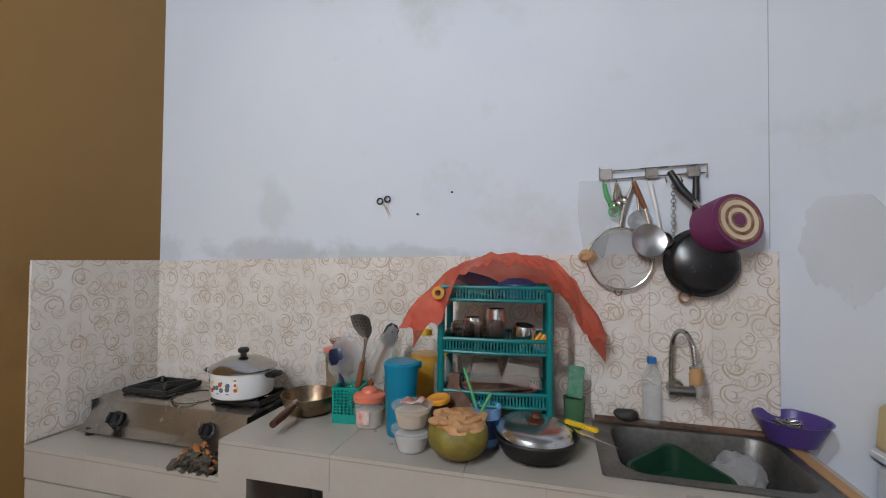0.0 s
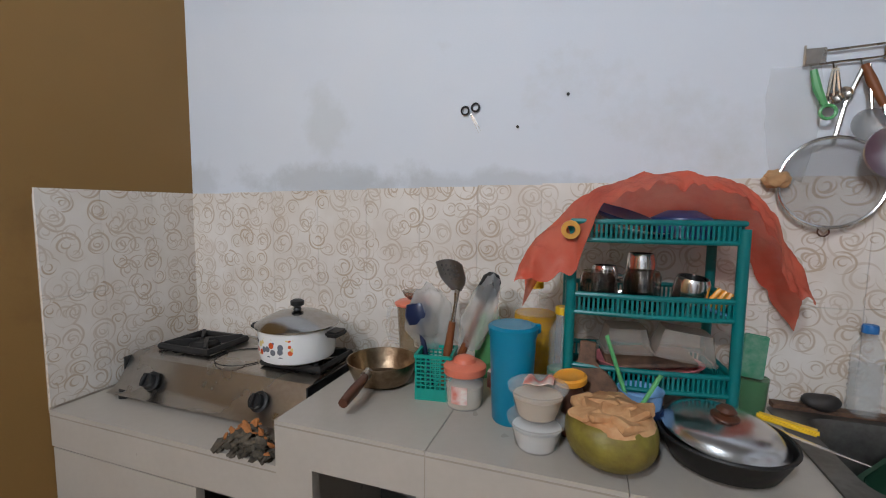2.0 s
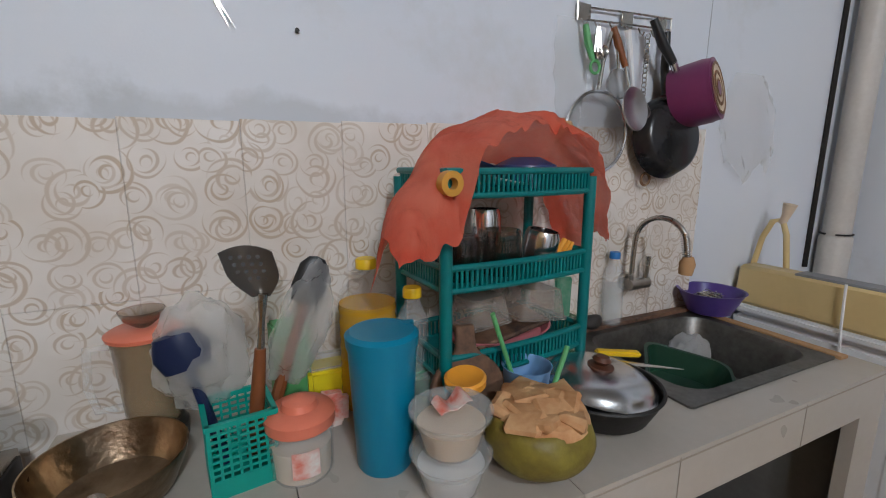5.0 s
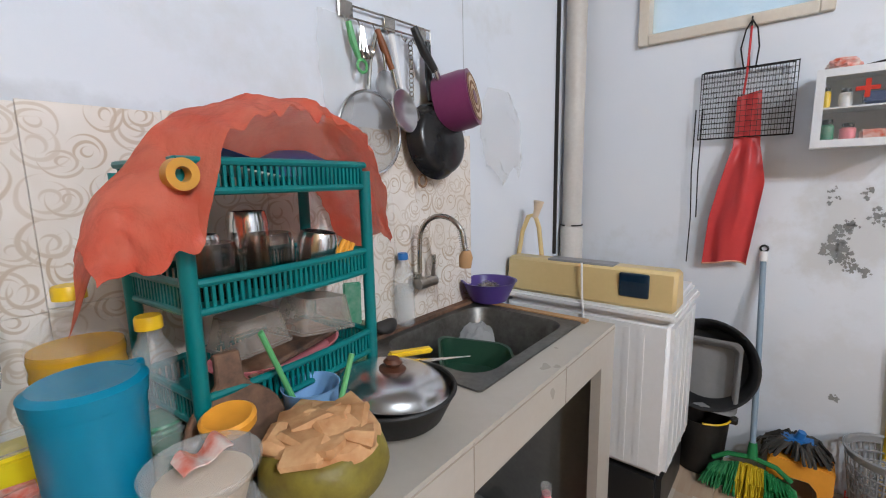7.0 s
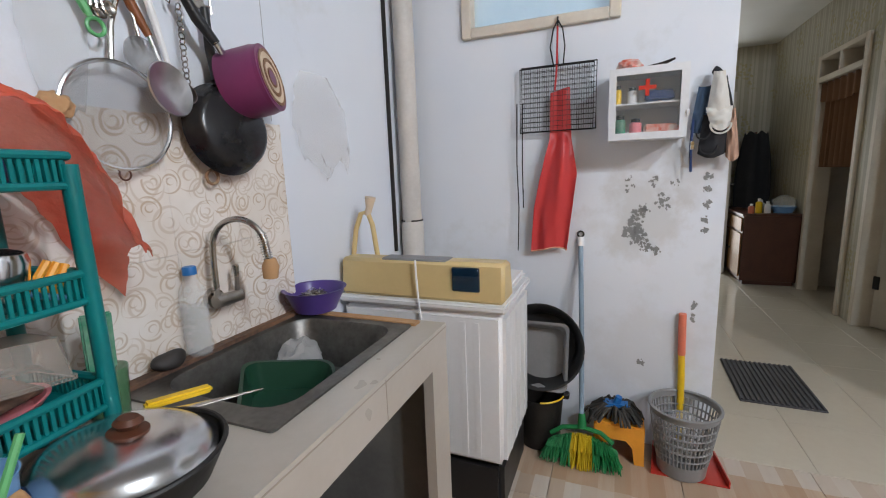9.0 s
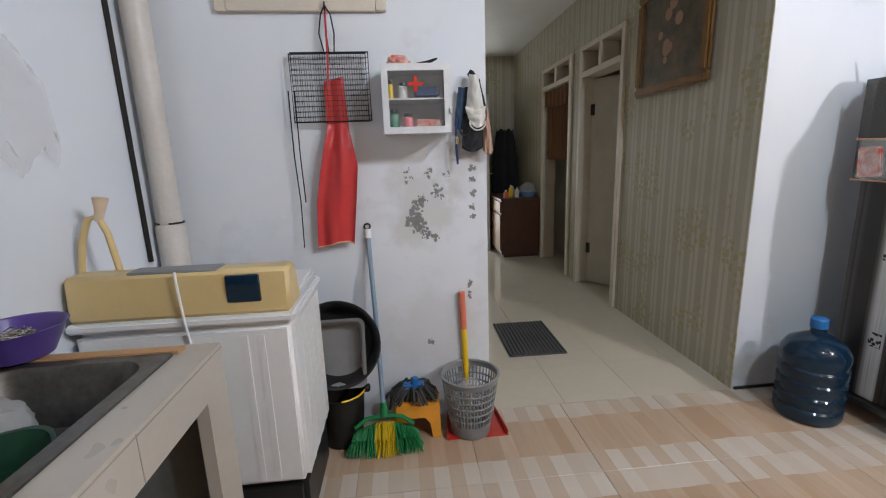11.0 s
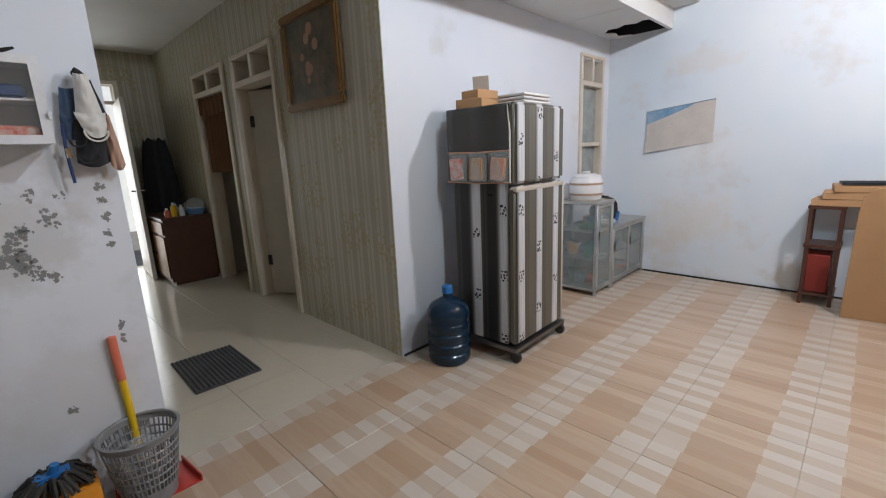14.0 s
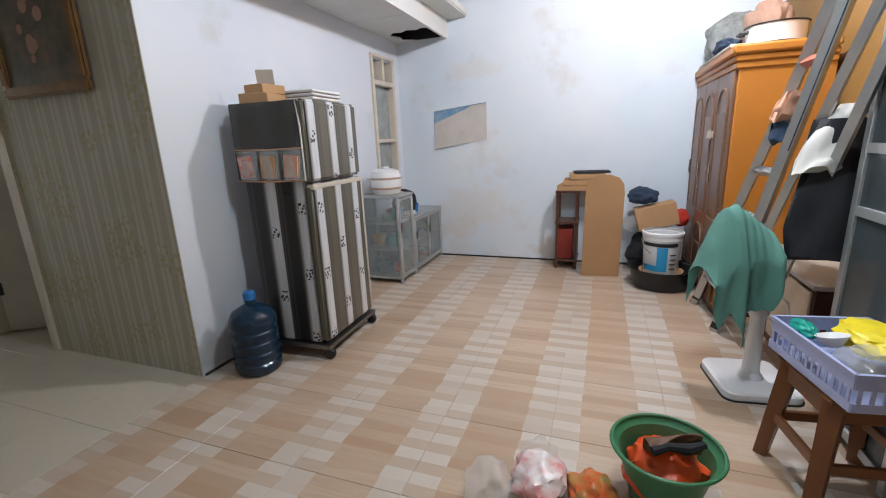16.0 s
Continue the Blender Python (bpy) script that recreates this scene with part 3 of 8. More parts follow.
def arc(centre, r, a0, a1, n, axis="y"):
    """Points of an arc in the plane across the axis, degrees from the first of the two other axes."""
    out = []
    for i in range(n + 1):
        a = radians(a0 + (a1 - a0) * i / n)
        u, v = r * math.cos(a), r * math.sin(a)
        out.append({"x": (centre[0], centre[1] + u, centre[2] + v), "y": (centre[0] + u, centre[1], centre[2] + v), "z": (centre[0] + u, centre[1] + v, centre[2])}[axis])
    return out


def sheet(f, nu, nv, thick=0.0):
    """A surface from f(u, v) with u and v from 0 to 1, given a thickness along its normals."""
    b = bmesh.new()
    grid = [[b.verts.new(f(i / nu, j / nv)) for j in range(nv + 1)] for i in range(nu + 1)]
    for i in range(nu):
        for j in range(nv):
            b.faces.new((grid[i][j], grid[i + 1][j], grid[i + 1][j + 1], grid[i][j + 1]))
    bmesh.ops.recalc_face_normals(b, faces=b.faces[:])
    if thick:
        bmesh.ops.solidify(b, geom=b.faces[:], thickness=thick)
    return b


def slab(outline, z0, z1, bevel=0.0, m=None):
    """An upright prism over an outline of (x, y)."""
    b = bmesh.new()
    low = [b.verts.new((x, y, z0)) for x, y in outline]
    high = [b.verts.new((x, y, z1)) for x, y in outline]
    b.faces.new(low[::-1])
    b.faces.new(high)
    n = len(low)
    for i in range(n):
        b.faces.new((low[i], low[(i + 1) % n], high[(i + 1) % n], high[i]))
    bmesh.ops.recalc_face_normals(b, faces=b.faces[:])
    if bevel:
        bmesh.ops.bevel(b, geom=b.edges[:], offset=bevel, segments=1, affect="EDGES", clamp_overlap=True)
    if m is not None:
        b.transform(m)
    return b


def rough_up(bm, amount, scale, seed=0.0):
    for v in bm.verts:
        v.co += noise.noise_vector(v.co * scale + Vector((seed, seed * 1.7, 0))) * amount
    return bm


def link_mesh(name, bm, material, smooth=True):
    me = bpy.data.meshes.new(name)
    bm.normal_update()
    bm.to_mesh(me)
    bm.free()
    me.materials.append(material)
    if smooth:
        me.shade_smooth()
        me.set_sharp_from_angle(angle=radians(38))
    return new(name, me)


def structure(name, bm, material, label="", category="", smooth=False):
    return tagged(link_mesh(name, bm, material, smooth), label, category, "", "structure")


def thing(name, label, category, m=None, group=""):
    ob = new(name)
    ob.empty_display_size = 0.05
    if m is not None:
        ob.matrix_basis = m
    return tagged(ob, label, category, group)


def part(name, bm, material, parent, label="", smooth=True):
    """One mesh under a thing or a part, built in the thing's own axes."""
    ob = link_mesh(name, bm, material, smooth)
    ob.parent = parent
    return tagged(ob, label)


def solo(name, bm, material, label, category, m=None, group=""):
    ob = tagged(link_mesh(name, bm, material), label, category, group)
    if m is not None:
        ob.matrix_basis = m
    return ob

# ---- setting ----
CT, CF = 0.827, 2.056  # worktop height and front


def boxes(*rows):
    b = bmesh.new()
    for r in rows:
        box(*r, bm=b)
    return b


structure("wall_north", boxes((XL - 0.14, XR + 0.14, YB, YB + 0.14, 0, TOP)), M["wall_white"], "white painted kitchen wall with damp stains", "wall")
structure("wall_west", boxes((XL - 0.14, XL, YF - 0.14, YB, 0, TOP)), M["wall_brown"], "brown painted kitchen wall", "wall")
structure("wall_south", boxes((XL, XR, YF - 0.14, YF, 0, TOP)), M["wall_far"], "blotchy pale blue far wall", "wall")
structure("wall_east_kitchen", boxes((XR, XR + 0.14, 1.18, 1.60, 0, TOP), (XR, XR + 0.14, 1.60, 2.26, 0, 1.875), (XR, XR + 0.14, 1.60, 2.26, 2.36, TOP), (XR, XR + 0.14, 2.26, YB, 0, TOP)), M["wall_white"], "white painted wall with peeling patches and a high window", "wall")
structure("wall_east_room", boxes((XR, XR + 0.14, YF, -2.93, 0, TOP), (XR, XR + 0.14, -2.93, -2.50, 0, 0.95), (XR, XR + 0.14, -2.93, -2.50, 2.11, TOP), (XR, XR + 0.14, -2.50, YW, 0, TOP), (XR, XR + 0.14, YW, 1.18, 2.66, TOP)), M["wall_white"], "white painted wall behind the refrigerator", "wall")
structure("ceiling", boxes((XL - 0.14, XR + 0.14, YF - 0.14, YB + 0.14, TOP, TOP + 0.1)), M["roof"], "weathered underside of the roof", "ceiling")
structure("hall_ceiling", boxes((XR + 0.14, 6.5, YW - 0.14, 1.32, 2.65, 2.75)), M["soffit"], "plain white hall ceiling", "ceiling")

# hall
D = ((3.15, 3.97), (4.17, 5.05))
xs = [XR + 0.14, D[0][0], D[0][1], D[1][0], D[1][1], 6.4]
b = bmesh.new()
for i, (x0, x1) in enumerate(zip(xs, xs[1:])):
    if i % 2 == 0:
        box(x0, x1, YW - 0.14, YW, 0, 2.65, bm=b)
    else:
        box(x0, x1, YW - 0.14, YW, 2.20, 2.65, bm=b)
structure("wall_hall_south", b, M["wallpaper"], "hall wall with striped leaf wallpaper", "wall")
structure("wallpaper_edge", boxes((XR + 0.002, XR + 0.14, YW, YW + 0.004, 0, 2.65)), M["wallpaper"], "striped leaf wallpaper on the wall end", "wallpaper")
structure("wall_hall_north", boxes((XR + 0.14, 6.4, 1.18, 1.32, 0, 2.65)), M["wallpaper"], "hall wall with striped wallpaper", "wall")
structure("wall_hall_east", boxes((6.4, 6.54, YW - 0.14, 0.33, 0, 2.65), (6.4, 6.54, 0.33, 1.18, 2.26, 2.65)), M["wallpaper"], "end wall of the hall with striped wallpaper", "wall")
structure("wall_bedroom", boxes((3.0, 3.1, -2.2, -0.284, 0, 2.65), (5.2, 5.3, -2.2, -0.284, 0, 2.65), (3.0, 5.3, -2.3, -2.2, 0, 2.65), (3.0, 5.3, -2.3, -0.284, 2.65, 2.75), (4.02, 4.10, -2.2, -0.284, 0, 2.65)), M["door_white"], "plain walls of the rooms off the hall", "wall")
structure("ground", boxes((-30, 60, -40, 40, -0.25, -0.05)), M["cement"], "bare ground outside the house", "ground")
# added board that catches the sun, so the open doorway reads bright
structure("backdrop", boxes((11.0, 11.2, -4, 6, -0.05, 3.2)), M["daylight"], "white backdrop board added to make the front doorway bright", "wall")

# front door of the hall
d = tagged(new("door_1"), "white front door standing open to the daylight", "door", "", "structure")
d.matrix_basis = pose(6.38, 0.345, 0, 0, 0, 175)
part("leaf", box(0, 0.80, -0.02, 0.02, 0.01, 2.03, 0.004), M["door_white"], d)
b = bmesh.new()
tube([(0.74, -0.02, 1.03), (0.74, -0.06, 1.03), (0.63, -0.065, 1.03)], 0.009, bm=b)
tube([(0.74, 0.02, 1.03), (0.74, 0.06, 1.03), (0.63, 0.065, 1.03)], 0.009, bm=b)
part("door_handle", b, M["chrome"], d, "steel lever handle")
b = boxes((6.36, 6.40, 0.28, 0.33, 0, 2.30), (6.36, 6.40, 0.33, 1.18, 2.03, 2.07), (6.36, 6.40, 0.33, 1.18, 2.26, 2.30))
structure("door_frame_front", b, M["white_frame"], "cream frame and transom of the front door", "door frame")


def door_set(index, x0, x1, head, vent_top):
    ob = tagged(new("door_frame_%d" % index), "cream timber door frame with an open vent above", "door frame", "", "structure")
    f = M["white_frame"]
    y0, y1 = YW - 0.142, YW + 0.025
    for n, r in (("jamb", (x0, x0 + 0.05, y0, y1, 0, vent_top + 0.04)), ("jamb", (x1 - 0.05, x1, y0, y1, 0, vent_top + 0.04)), ("lintel", (x0 + 0.05, x1 - 0.05, y0, y1, head, head + 0.05)), ("lintel", (x0 + 0.05, x1 - 0.05, y0, y1, vent_top, vent_top + 0.04)), ("mullion", ((x0 + x1) / 2 - 0.02, (x0 + x1) / 2 + 0.02, y0, y1, head + 0.05, vent_top))):
        part(n, box(*r, 0.004, 1), f, ob)
    return ob


door_set(2, *D[0], 1.93, 2.16)
door_set(3, *D[1], 1.96, 2.16)
d = tagged(new("door_2"), "plain pale door standing ajar inside the frame", "door", "", "structure")
d.matrix_basis = pose(3.915, YW - 0.10, 0, 0, 0, 212)
part("leaf", box(0, 0.70, -0.02, 0.02, 0.01, 1.92, 0.004), M["door_white"], d)
for z in (0.35, 1.65):
    part("hinge", box(-0.012, 0.03, -0.028, 0.028, z - 0.05, z + 0.05, 0.004, 1), M["black_plastic"], d, "dark steel hinge")


# high kitchen window
def window(name, label, y0, y1, z0, z1, bars=(), glass="window_glass", sill=True):
    ob = tagged(new(name), label, "window", "", "structure")
    f, t = M["white_frame"], 0.045
    x0, x1 = XR - 0.022, XR + 0.10
    part("frame_side", box(x0, x1, y0, y0 + t, z0, z1, 0.004, 1), f, ob)
    part("frame_side", box(x0, x1, y1 - t, y1, z0, z1, 0.004, 1), f, ob)
    part("frame_rail", box(x0, x1, y0 + t, y1 - t, z0, z0 + t, 0.004, 1), f, ob)
    part("frame_rail", box(x0, x1, y0 + t, y1 - t, z1 - t, z1, 0.004, 1), f, ob)
    for kind, v in bars:
        if kind == "rail":
            part("glazing_bar", box(x0 + 0.01, x1, y0 + t, y1 - t, v - 0.018, v + 0.018, 0.003, 1), f, ob)
    pane = part("pane", box(XR + 0.045, XR + 0.051, y0 + t, y1 - t, z0 + t, z1 - t), M[glass], ob)
    pane.visible_shadow = False
    return ob


window("window_1", "high cream framed window with frosted glass", 1.592, 2.268, 1.866, 2.37)
window("window_2", "narrow cream window with a net curtain behind glass", -2.95, -2.47, 0.95, 1.91, (("rail", 1.32),), "net_glass")
w = tagged(new("vent_1"), "cream vent with two openings above the narrow window", "vent", "", "structure")
for r in ((-2.95, -2.91, 1.914, 2.12), (-2.51, -2.47, 1.914, 2.12), (-2.73, -2.69, 1.914, 2.12)):
    part("mullion", box(XR - 0.022, XR + 0.12, r[0], r[1], r[2], r[3], 0.004, 1), M["white_frame"], w)
part("lintel", box(XR - 0.026, XR + 0.12, -2.95, -2.47, 2.12, 2.15, 0.004, 1), M["white_frame"], w)
part("backing", box(XR + 0.10, XR + 0.11, -2.89, -2.53, 1.92, 2.12), M["cement"], w)

# boarded eave over the refrigerator wall
b = bmesh.new()
box(1.285, XR, -2.62, -0.15, 2.34, 2.35, bm=b)
merge(b, slab([(1.285, -2.62), (1.285, -2.66), (1.36, -2.64), (1.43, -2.69), (1.52, -2.65), (1.60, -2.71), (1.68, -2.69), (1.77, -2.80), (1.70, -2.90), (1.73, -3.02), (1.66, -3.06), (1.60, -3.10), (XR, -3.10), (XR, -2.62)], 2.34, 2.35))
for y in (-0.95, -2.15):
    box(1.285, XR, y - 0.004, y + 0.004, 2.337, 2.34, bm=b)
structure("soffit", b, M["soffit"], "white eave board with a torn dark hole", "soffit")
# black sheets paint in the shade and bare cement of the hollow
structure("soffit_cavity_shade", boxes((1.285, XR, YF, -0.15, 2.49, 2.50), (1.285, XR, YF, YF + 0.012, 2.345, 2.49), (XR - 0.012, XR, YF + 0.012, -2.5, 2.352, 2.49)), M["iron_and_shade"], "black sheets for the shade and bare cement above the eave board", "soffit")
structure("fascia", boxes((1.255, 1.285, YF, -0.15, 2.325, 2.50), (1.05, 1.255, YF, -0.15, 2.50, 2.515), (1.04, 1.07, YF, -0.15, 2.515, 2.57)), M["soffit"], "white fascia board and gutter edge", "fascia")
# no skirting: a raised black strip paints in the dark of the gap
structure("baseboard", boxes((XR - 0.012, XR, -3.09, YW - 0.01, 0, 0.012), (XL + 0.6, XR - 0.012, YF, YF + 0.012, 0, 0.014)), M["iron_and_shade"], "black strip standing in for the dark gap along the wall foot", "baseboard")


# ---- counter ----
counter = thing("kitchen_counter", "beige tiled masonry kitchen counter with open cupboards", "counter")
for r in ((-0.81, -0.4208), (-0.4192, -0.0208), (-0.0192, 0.36), (0.90, 0.972)):
    part("worktop_tile", box(r[0], r[1], CF, YB - 0.001, CT - 0.03, CT), M["counter"], counter, "", False)
part("worktop_tile", box(0.36, 0.90, CF, 2.155, CT - 0.03, CT), M["counter"], counter, "", False)
part("worktop_tile", box(0.36, 0.90, 2.535, YB - 0.001, CT - 0.03, CT), M["counter"], counter, "", False)
for r in ((-0.81, 0.972, CF, CF + 0.03, 0.72, CT - 0.03), (-0.81, -0.705, CF, CF + 0.03, 0, 0.72), (-0.44, 0.20, CF, CF + 0.03, 0, 0.72), (0.86, 0.972, CF, CF + 0.03, 0, 0.72)):
    part("front_panel", box(*r), M["counter"], counter, "", False)
for r in ((0.94, 0.972), (0.17, 0.20)):
    part("side_panel", box(r[0], r[1], CF + 0.03, YB - 0.001, 0, CT - 0.03), M["cement"], counter, "grey cement side", False)
b = boxes((-1.657, -0.81, CF, YB - 0.001, 0.68, 0.71), (-0.81, -0.79, CF + 0.03, YB - 0.001, 0.0, CT - 0.03))
part("stove_ledge", b, M["counter"], counter, "lower ledge under the stove", False)
for r in ((-1.657, -0.81, CF, CF + 0.03, 0.596, 0.68), (-1.657, -1.077, CF + 0.004, CF + 0.03, 0, 0.588), (-0.94, -0.81, CF, CF + 0.03, 0, 0.596)):
    part("ledge_front", box(*r), M["counter"], counter, "", False)
b = boxes((-1.655, 0.93, YB - 0.03, YB - 0.002, 0, 0.67), (-1.655, 0.93, CF + 0.04, YB - 0.03, 0.001, 0.02))
part("cupboard_back", b, M["cement"], counter, "dark cement cupboard back", False)
b = bmesh.new()
for x in (-0.42, 0.2, 0.6):
    box(x - 0.001, x + 0.001, CF - 0.0012, CF, 0.72, CT - 0.006, bm=b)
box(-0.81, 0.972, CF - 0.0012, CF, CT - 0.013, CT - 0.010, bm=b)
box(-1.657, -0.81, CF - 0.0012, CF, 0.692, 0.695, bm=b)
part("joint", b, M["counter_joint"], counter, "dark tile joints", False)

# ---- sink ----
sink = thing("kitchen_sink", "stained stainless steel kitchen sink let into the counter", "sink")


def rounded(x0, x1, y0, y1, r, n=5):
    out = []
    for cx, cy, a in ((x1 - r, y1 - r, 0), (x0 + r, y1 - r, 90), (x0 + r, y0 + r, 180), (x1 - r, y0 + r, 270)):
        out += [(cx + r * math.cos(radians(a + 90 * i / n)), cy + r * math.sin(radians(a + 90 * i / n))) for i in range(n + 1)]
    return out


def bowl_rings(rings):
    b = bmesh.new()
    rows = [[b.verts.new((x, y, z)) for x, y in ring] for ring, z in rings]
    for lo, hi in zip(rows, rows[1:]):
        n = len(lo)
        for i in range(n):
            b.faces.new((lo[i], lo[(i + 1) % n], hi[(i + 1) % n], hi[i]))
    b.faces.new(rows[-1])
    bmesh.ops.recalc_face_normals(b, faces=b.faces[:])
    return b


b = bowl_rings([(rounded(0.345, 0.915, 2.14, 2.55, 0.012), CT + 0.001), (rounded(0.345, 0.915, 2.14, 2.55, 0.012), CT + 0.006), (rounded(0.40, 0.885, 2.175, 2.52, 0.07), CT + 0.005), (rounded(0.405, 0.88, 2.18, 2.515, 0.07), CT - 0.005), (rounded(0.42, 0.865, 2.195, 2.50, 0.08), CT - 0.14), (rounded(0.46, 0.82, 2.235, 2.46, 0.08), CT - 0.165)])
part("basin", b, M["sink_steel"], sink)
b = lathe([(0, 0.004), (0.035, 0.004), (0.045, 0.0), (0.045, -0.01)], 20, m=pose(0.64, 2.35, CT - 0.163))
part("drain", b, M["chrome"], sink)
strip = boxes((0.36, 0.93, 2.545, 2.575, CT + 0.001, CT + 0.016))
rough_up(strip, 0.004, 20)
part("edging", strip, M["board"], sink, "rotten wooden edging strip")
strip = boxes((0.915, 0.945, 2.13, 2.56, CT + 0.001, CT + 0.010))
part("edging", rough_up(strip, 0.004, 20, 3), M["cardboard"], sink, "rotten wooden edging strip")

# ---- stove ----
stove = thing("gas_stove", "stainless two-burner table-top gas stove with black grates", "stove", pose(-1.215, 2.20, 0.71))
prof = [(0.0, 0.02), (0.02, 0.025), (0.045, 0.045), (0.08, 0.10), (0.09, 0.118), (0.115, 0.127), (0.38, 0.13), (0.38, 0.02)]
bm = bmesh.new()
ends = []
for x in (-0.365, 0.365):
    ends.append([bm.verts.new((x, y - 0.03, z)) for y, z in prof])
for i in range(len(prof)):
    j = (i + 1) % len(prof)
    bm.faces.new((ends[0][i], ends[0][j], ends[1][j], ends[1][i]))
bm.faces.new(ends[0])
bm.faces.new(ends[1][::-1])
bmesh.ops.recalc_face_normals(bm, faces=bm.faces[:])
part("body", bm, M["steel"], stove)
for x in (-0.366, 0.366):
    part("side_plate", box(x - 0.003, x + 0.003, 0.035, 0.345, 0.025, 0.118, 0.001, 1), M["black_plastic"], stove, "black side plate")
for x in (-0.32, 0.32):
    for y in (0.0, 0.30):
        part("foot", lathe([(0, 0), (0.018, 0), (0.016, 0.028), (0, 0.028)], 12, m=pose(x, y, 0)), M["black_plastic"], stove)
for x in (-0.215, 0.215):
    k = part("knob", lathe([(0, 0), (0.030, 0), (0.030, 0.006), (0.022, 0.008), (0.022, 0.026), (0.018, 0.03), (0, 0.03)], 20, m=pose(x, 0.018, 0.062, 60)), M["black_plastic"], stove, "black plastic control knob")
    part("grip", box(-0.005, 0.005, -0.02, 0.02, 0.02, 0.04, 0.002, 1, m=pose(x, 0.018, 0.062, 60)), M["black_plastic"], k)
for x in (-0.19, 0.25):
    g = bmesh.new()
    tube([(x + 0.105 * (1 if i in (0, 3) else -1), 0.20 + 0.085 * (1 if i < 2 else -1), 0.141) for i in range(4)], 0.012, 6, g, True)
    for a in range(4):
        dx, dy = math.cos(radians(45 + 90 * a)), math.sin(radians(45 + 90 * a))
        box(-0.055, 0.055, -0.006, 0.006, 0.133, 0.158, 0.002, 1, bm=g, m=pose(x + 0.075 * dx, 0.20 + 0.062 * dy, 0, 0, 0, 45 + 90 * a))
    part("grate", g, M["iron_and_shade"], stove, "black cast iron and hollow shade pan support")
    part("burner", lathe([(0, 0.129), (0.05, 0.129), (0.05, 0.14), (0.038, 0.15), (0, 0.15)], 24, m=pose(x, 0.20, 0)), M["iron_and_shade"], stove)
part("drip_ring", tube(arc((0.03, 0.15, 0.1305), 0.085, 0, 345, 20, "z"), 0.0018, 6), M["soot"], stove)

# ---- refrigerator ----
fridge_pose = pose(1.225, -0.53, 0, 0, 0, 2)
stand = thing("refrigerator_stand", "low dark refrigerator stand on castors", "stand", fridge_pose)
b = boxes((-0.02, 0.47, -0.60, 0.02, 0.075, 0.10))
part("frame", b, M["dark_steel"], stand)
for x in (0.0, 0.44):
    for y in (-0.57, -0.01):
        part("castor", lathe([(0, -0.014), (0.034, -0.014), (0.038, 0), (0.034, 0.014), (0, 0.014)], 16, m=pose(x, y, 0.0385, 90)), M["black_plastic"], stand)
        part("fork", box(x - 0.02, x + 0.02, y - 0.022, y + 0.022, 0.055, 0.076), M["black_plastic"], stand)
fridge = thing("refrigerator", "two-door refrigerator covered in striped grey foil", "refrigerator", fridge_pose)
part("body", box(0.05, 0.455, -0.57, 0.0, 0.105, 1.545, 0.012, 3), M["fridge_film"], fridge)
up = part("freezer_door", box(-0.01, 0.046, -0.572, 0.002, 1.10, 1.55, 0.016, 3), M["door_film"], fridge)
low = part("door", box(-0.01, 0.046, -0.572, 0.002, 0.115, 1.085, 0.016, 3), M["door_film"], fridge)
part("handle", box(-0.016, 0.03, -0.57, 0.0, 1.055, 1.082, 0.005, 2), M["beige_plastic"], low, "beige grip along the door top")
part("side_trim", box(-0.006, 0.044, -0.592, -0.573, 0.12, 1.08, 0.004, 1), M["beige_plastic"], low, "beige door edge")
part("gasket", box(0.046, 0.051, -0.565, -0.004, 0.12, 1.54), M["grey_plastic"], fridge)

# ---- washing machine ----
wm = thing("washing_machine", "white twin-tub washing machine with a yellowed panel", "washing machine", pose(1.195, 1.93, 0) @ Matrix.Diagonal((1.03, 1.01, 1.018, 1)))
b = box(0.0, 0.42, 0.0, 0.645, 0.20, 0.775, 0.022, 3)
part("body", b, M["white_plastic"], wm)
for y in (0.10, 0.15, 0.26, 0.31, 0.42, 0.52):
    part("rib", box(-0.0018, 0.012, y - 0.017, y + 0.017, 0.215, 0.745, 0.0085, 4), M["white_plastic"], wm, "", False)
for x in (0.10, 0.18, 0.26, 0.34):
    part("rib", box(x - 0.017, x + 0.017, -0.0018, 0.012, 0.215, 0.745, 0.0085, 4), M["white_plastic"], wm, "", False)
part("base", box(0.015, 0.405, 0.015, 0.63, 0.0, 0.20, 0.02, 2), M["black_plastic"], wm, "black plastic base")
part("top_rim", box(-0.008, 0.43, -0.008, 0.653, 0.775, 0.805, 0.008, 2), M["white_plastic"], wm)
b = slab([(0.0, 0.805), (0.14, 0.805), (0.10, 0.945), (0.012, 0.945)], 0.0, 0.645, 0.012, m=Matrix(((1, 0, 0, 0), (0, 0, 1, 0), (0, 1, 0, 0), (0, 0, 0, 1))))
panel = part("control_panel", b, M["cream_plastic"], wm, "yellowed control panel")
part("display", box(-0.002, 0.008, 0.085, 0.185, 0.845, 0.93, 0.004, 1, m=Matrix.Identity(4)), M["gallon"], panel, "dark blue label window")
part("recess", box(0.02, 0.09, 0.21, 0.47, 0.93, 0.949, 0.004, 1), M["grey_plastic"], panel, "grey recessed grip")
part("lid", box(0.10, 0.425, 0.01, 0.635, 0.806, 0.835, 0.012, 2, m=pose(0, 0, 0.0, 0, 0, 0)), M["white_plastic"], wm, "white tub lid")
part("cord", tube([(-0.004, 0.32, 0.95), (-0.012, 0.315, 0.90), (-0.012, 0.31, 0.80), (-0.010, 0.30, 0.70), (-0.008, 0.29, 0.5)], 0.004, 6), M["white_plastic"], wm)

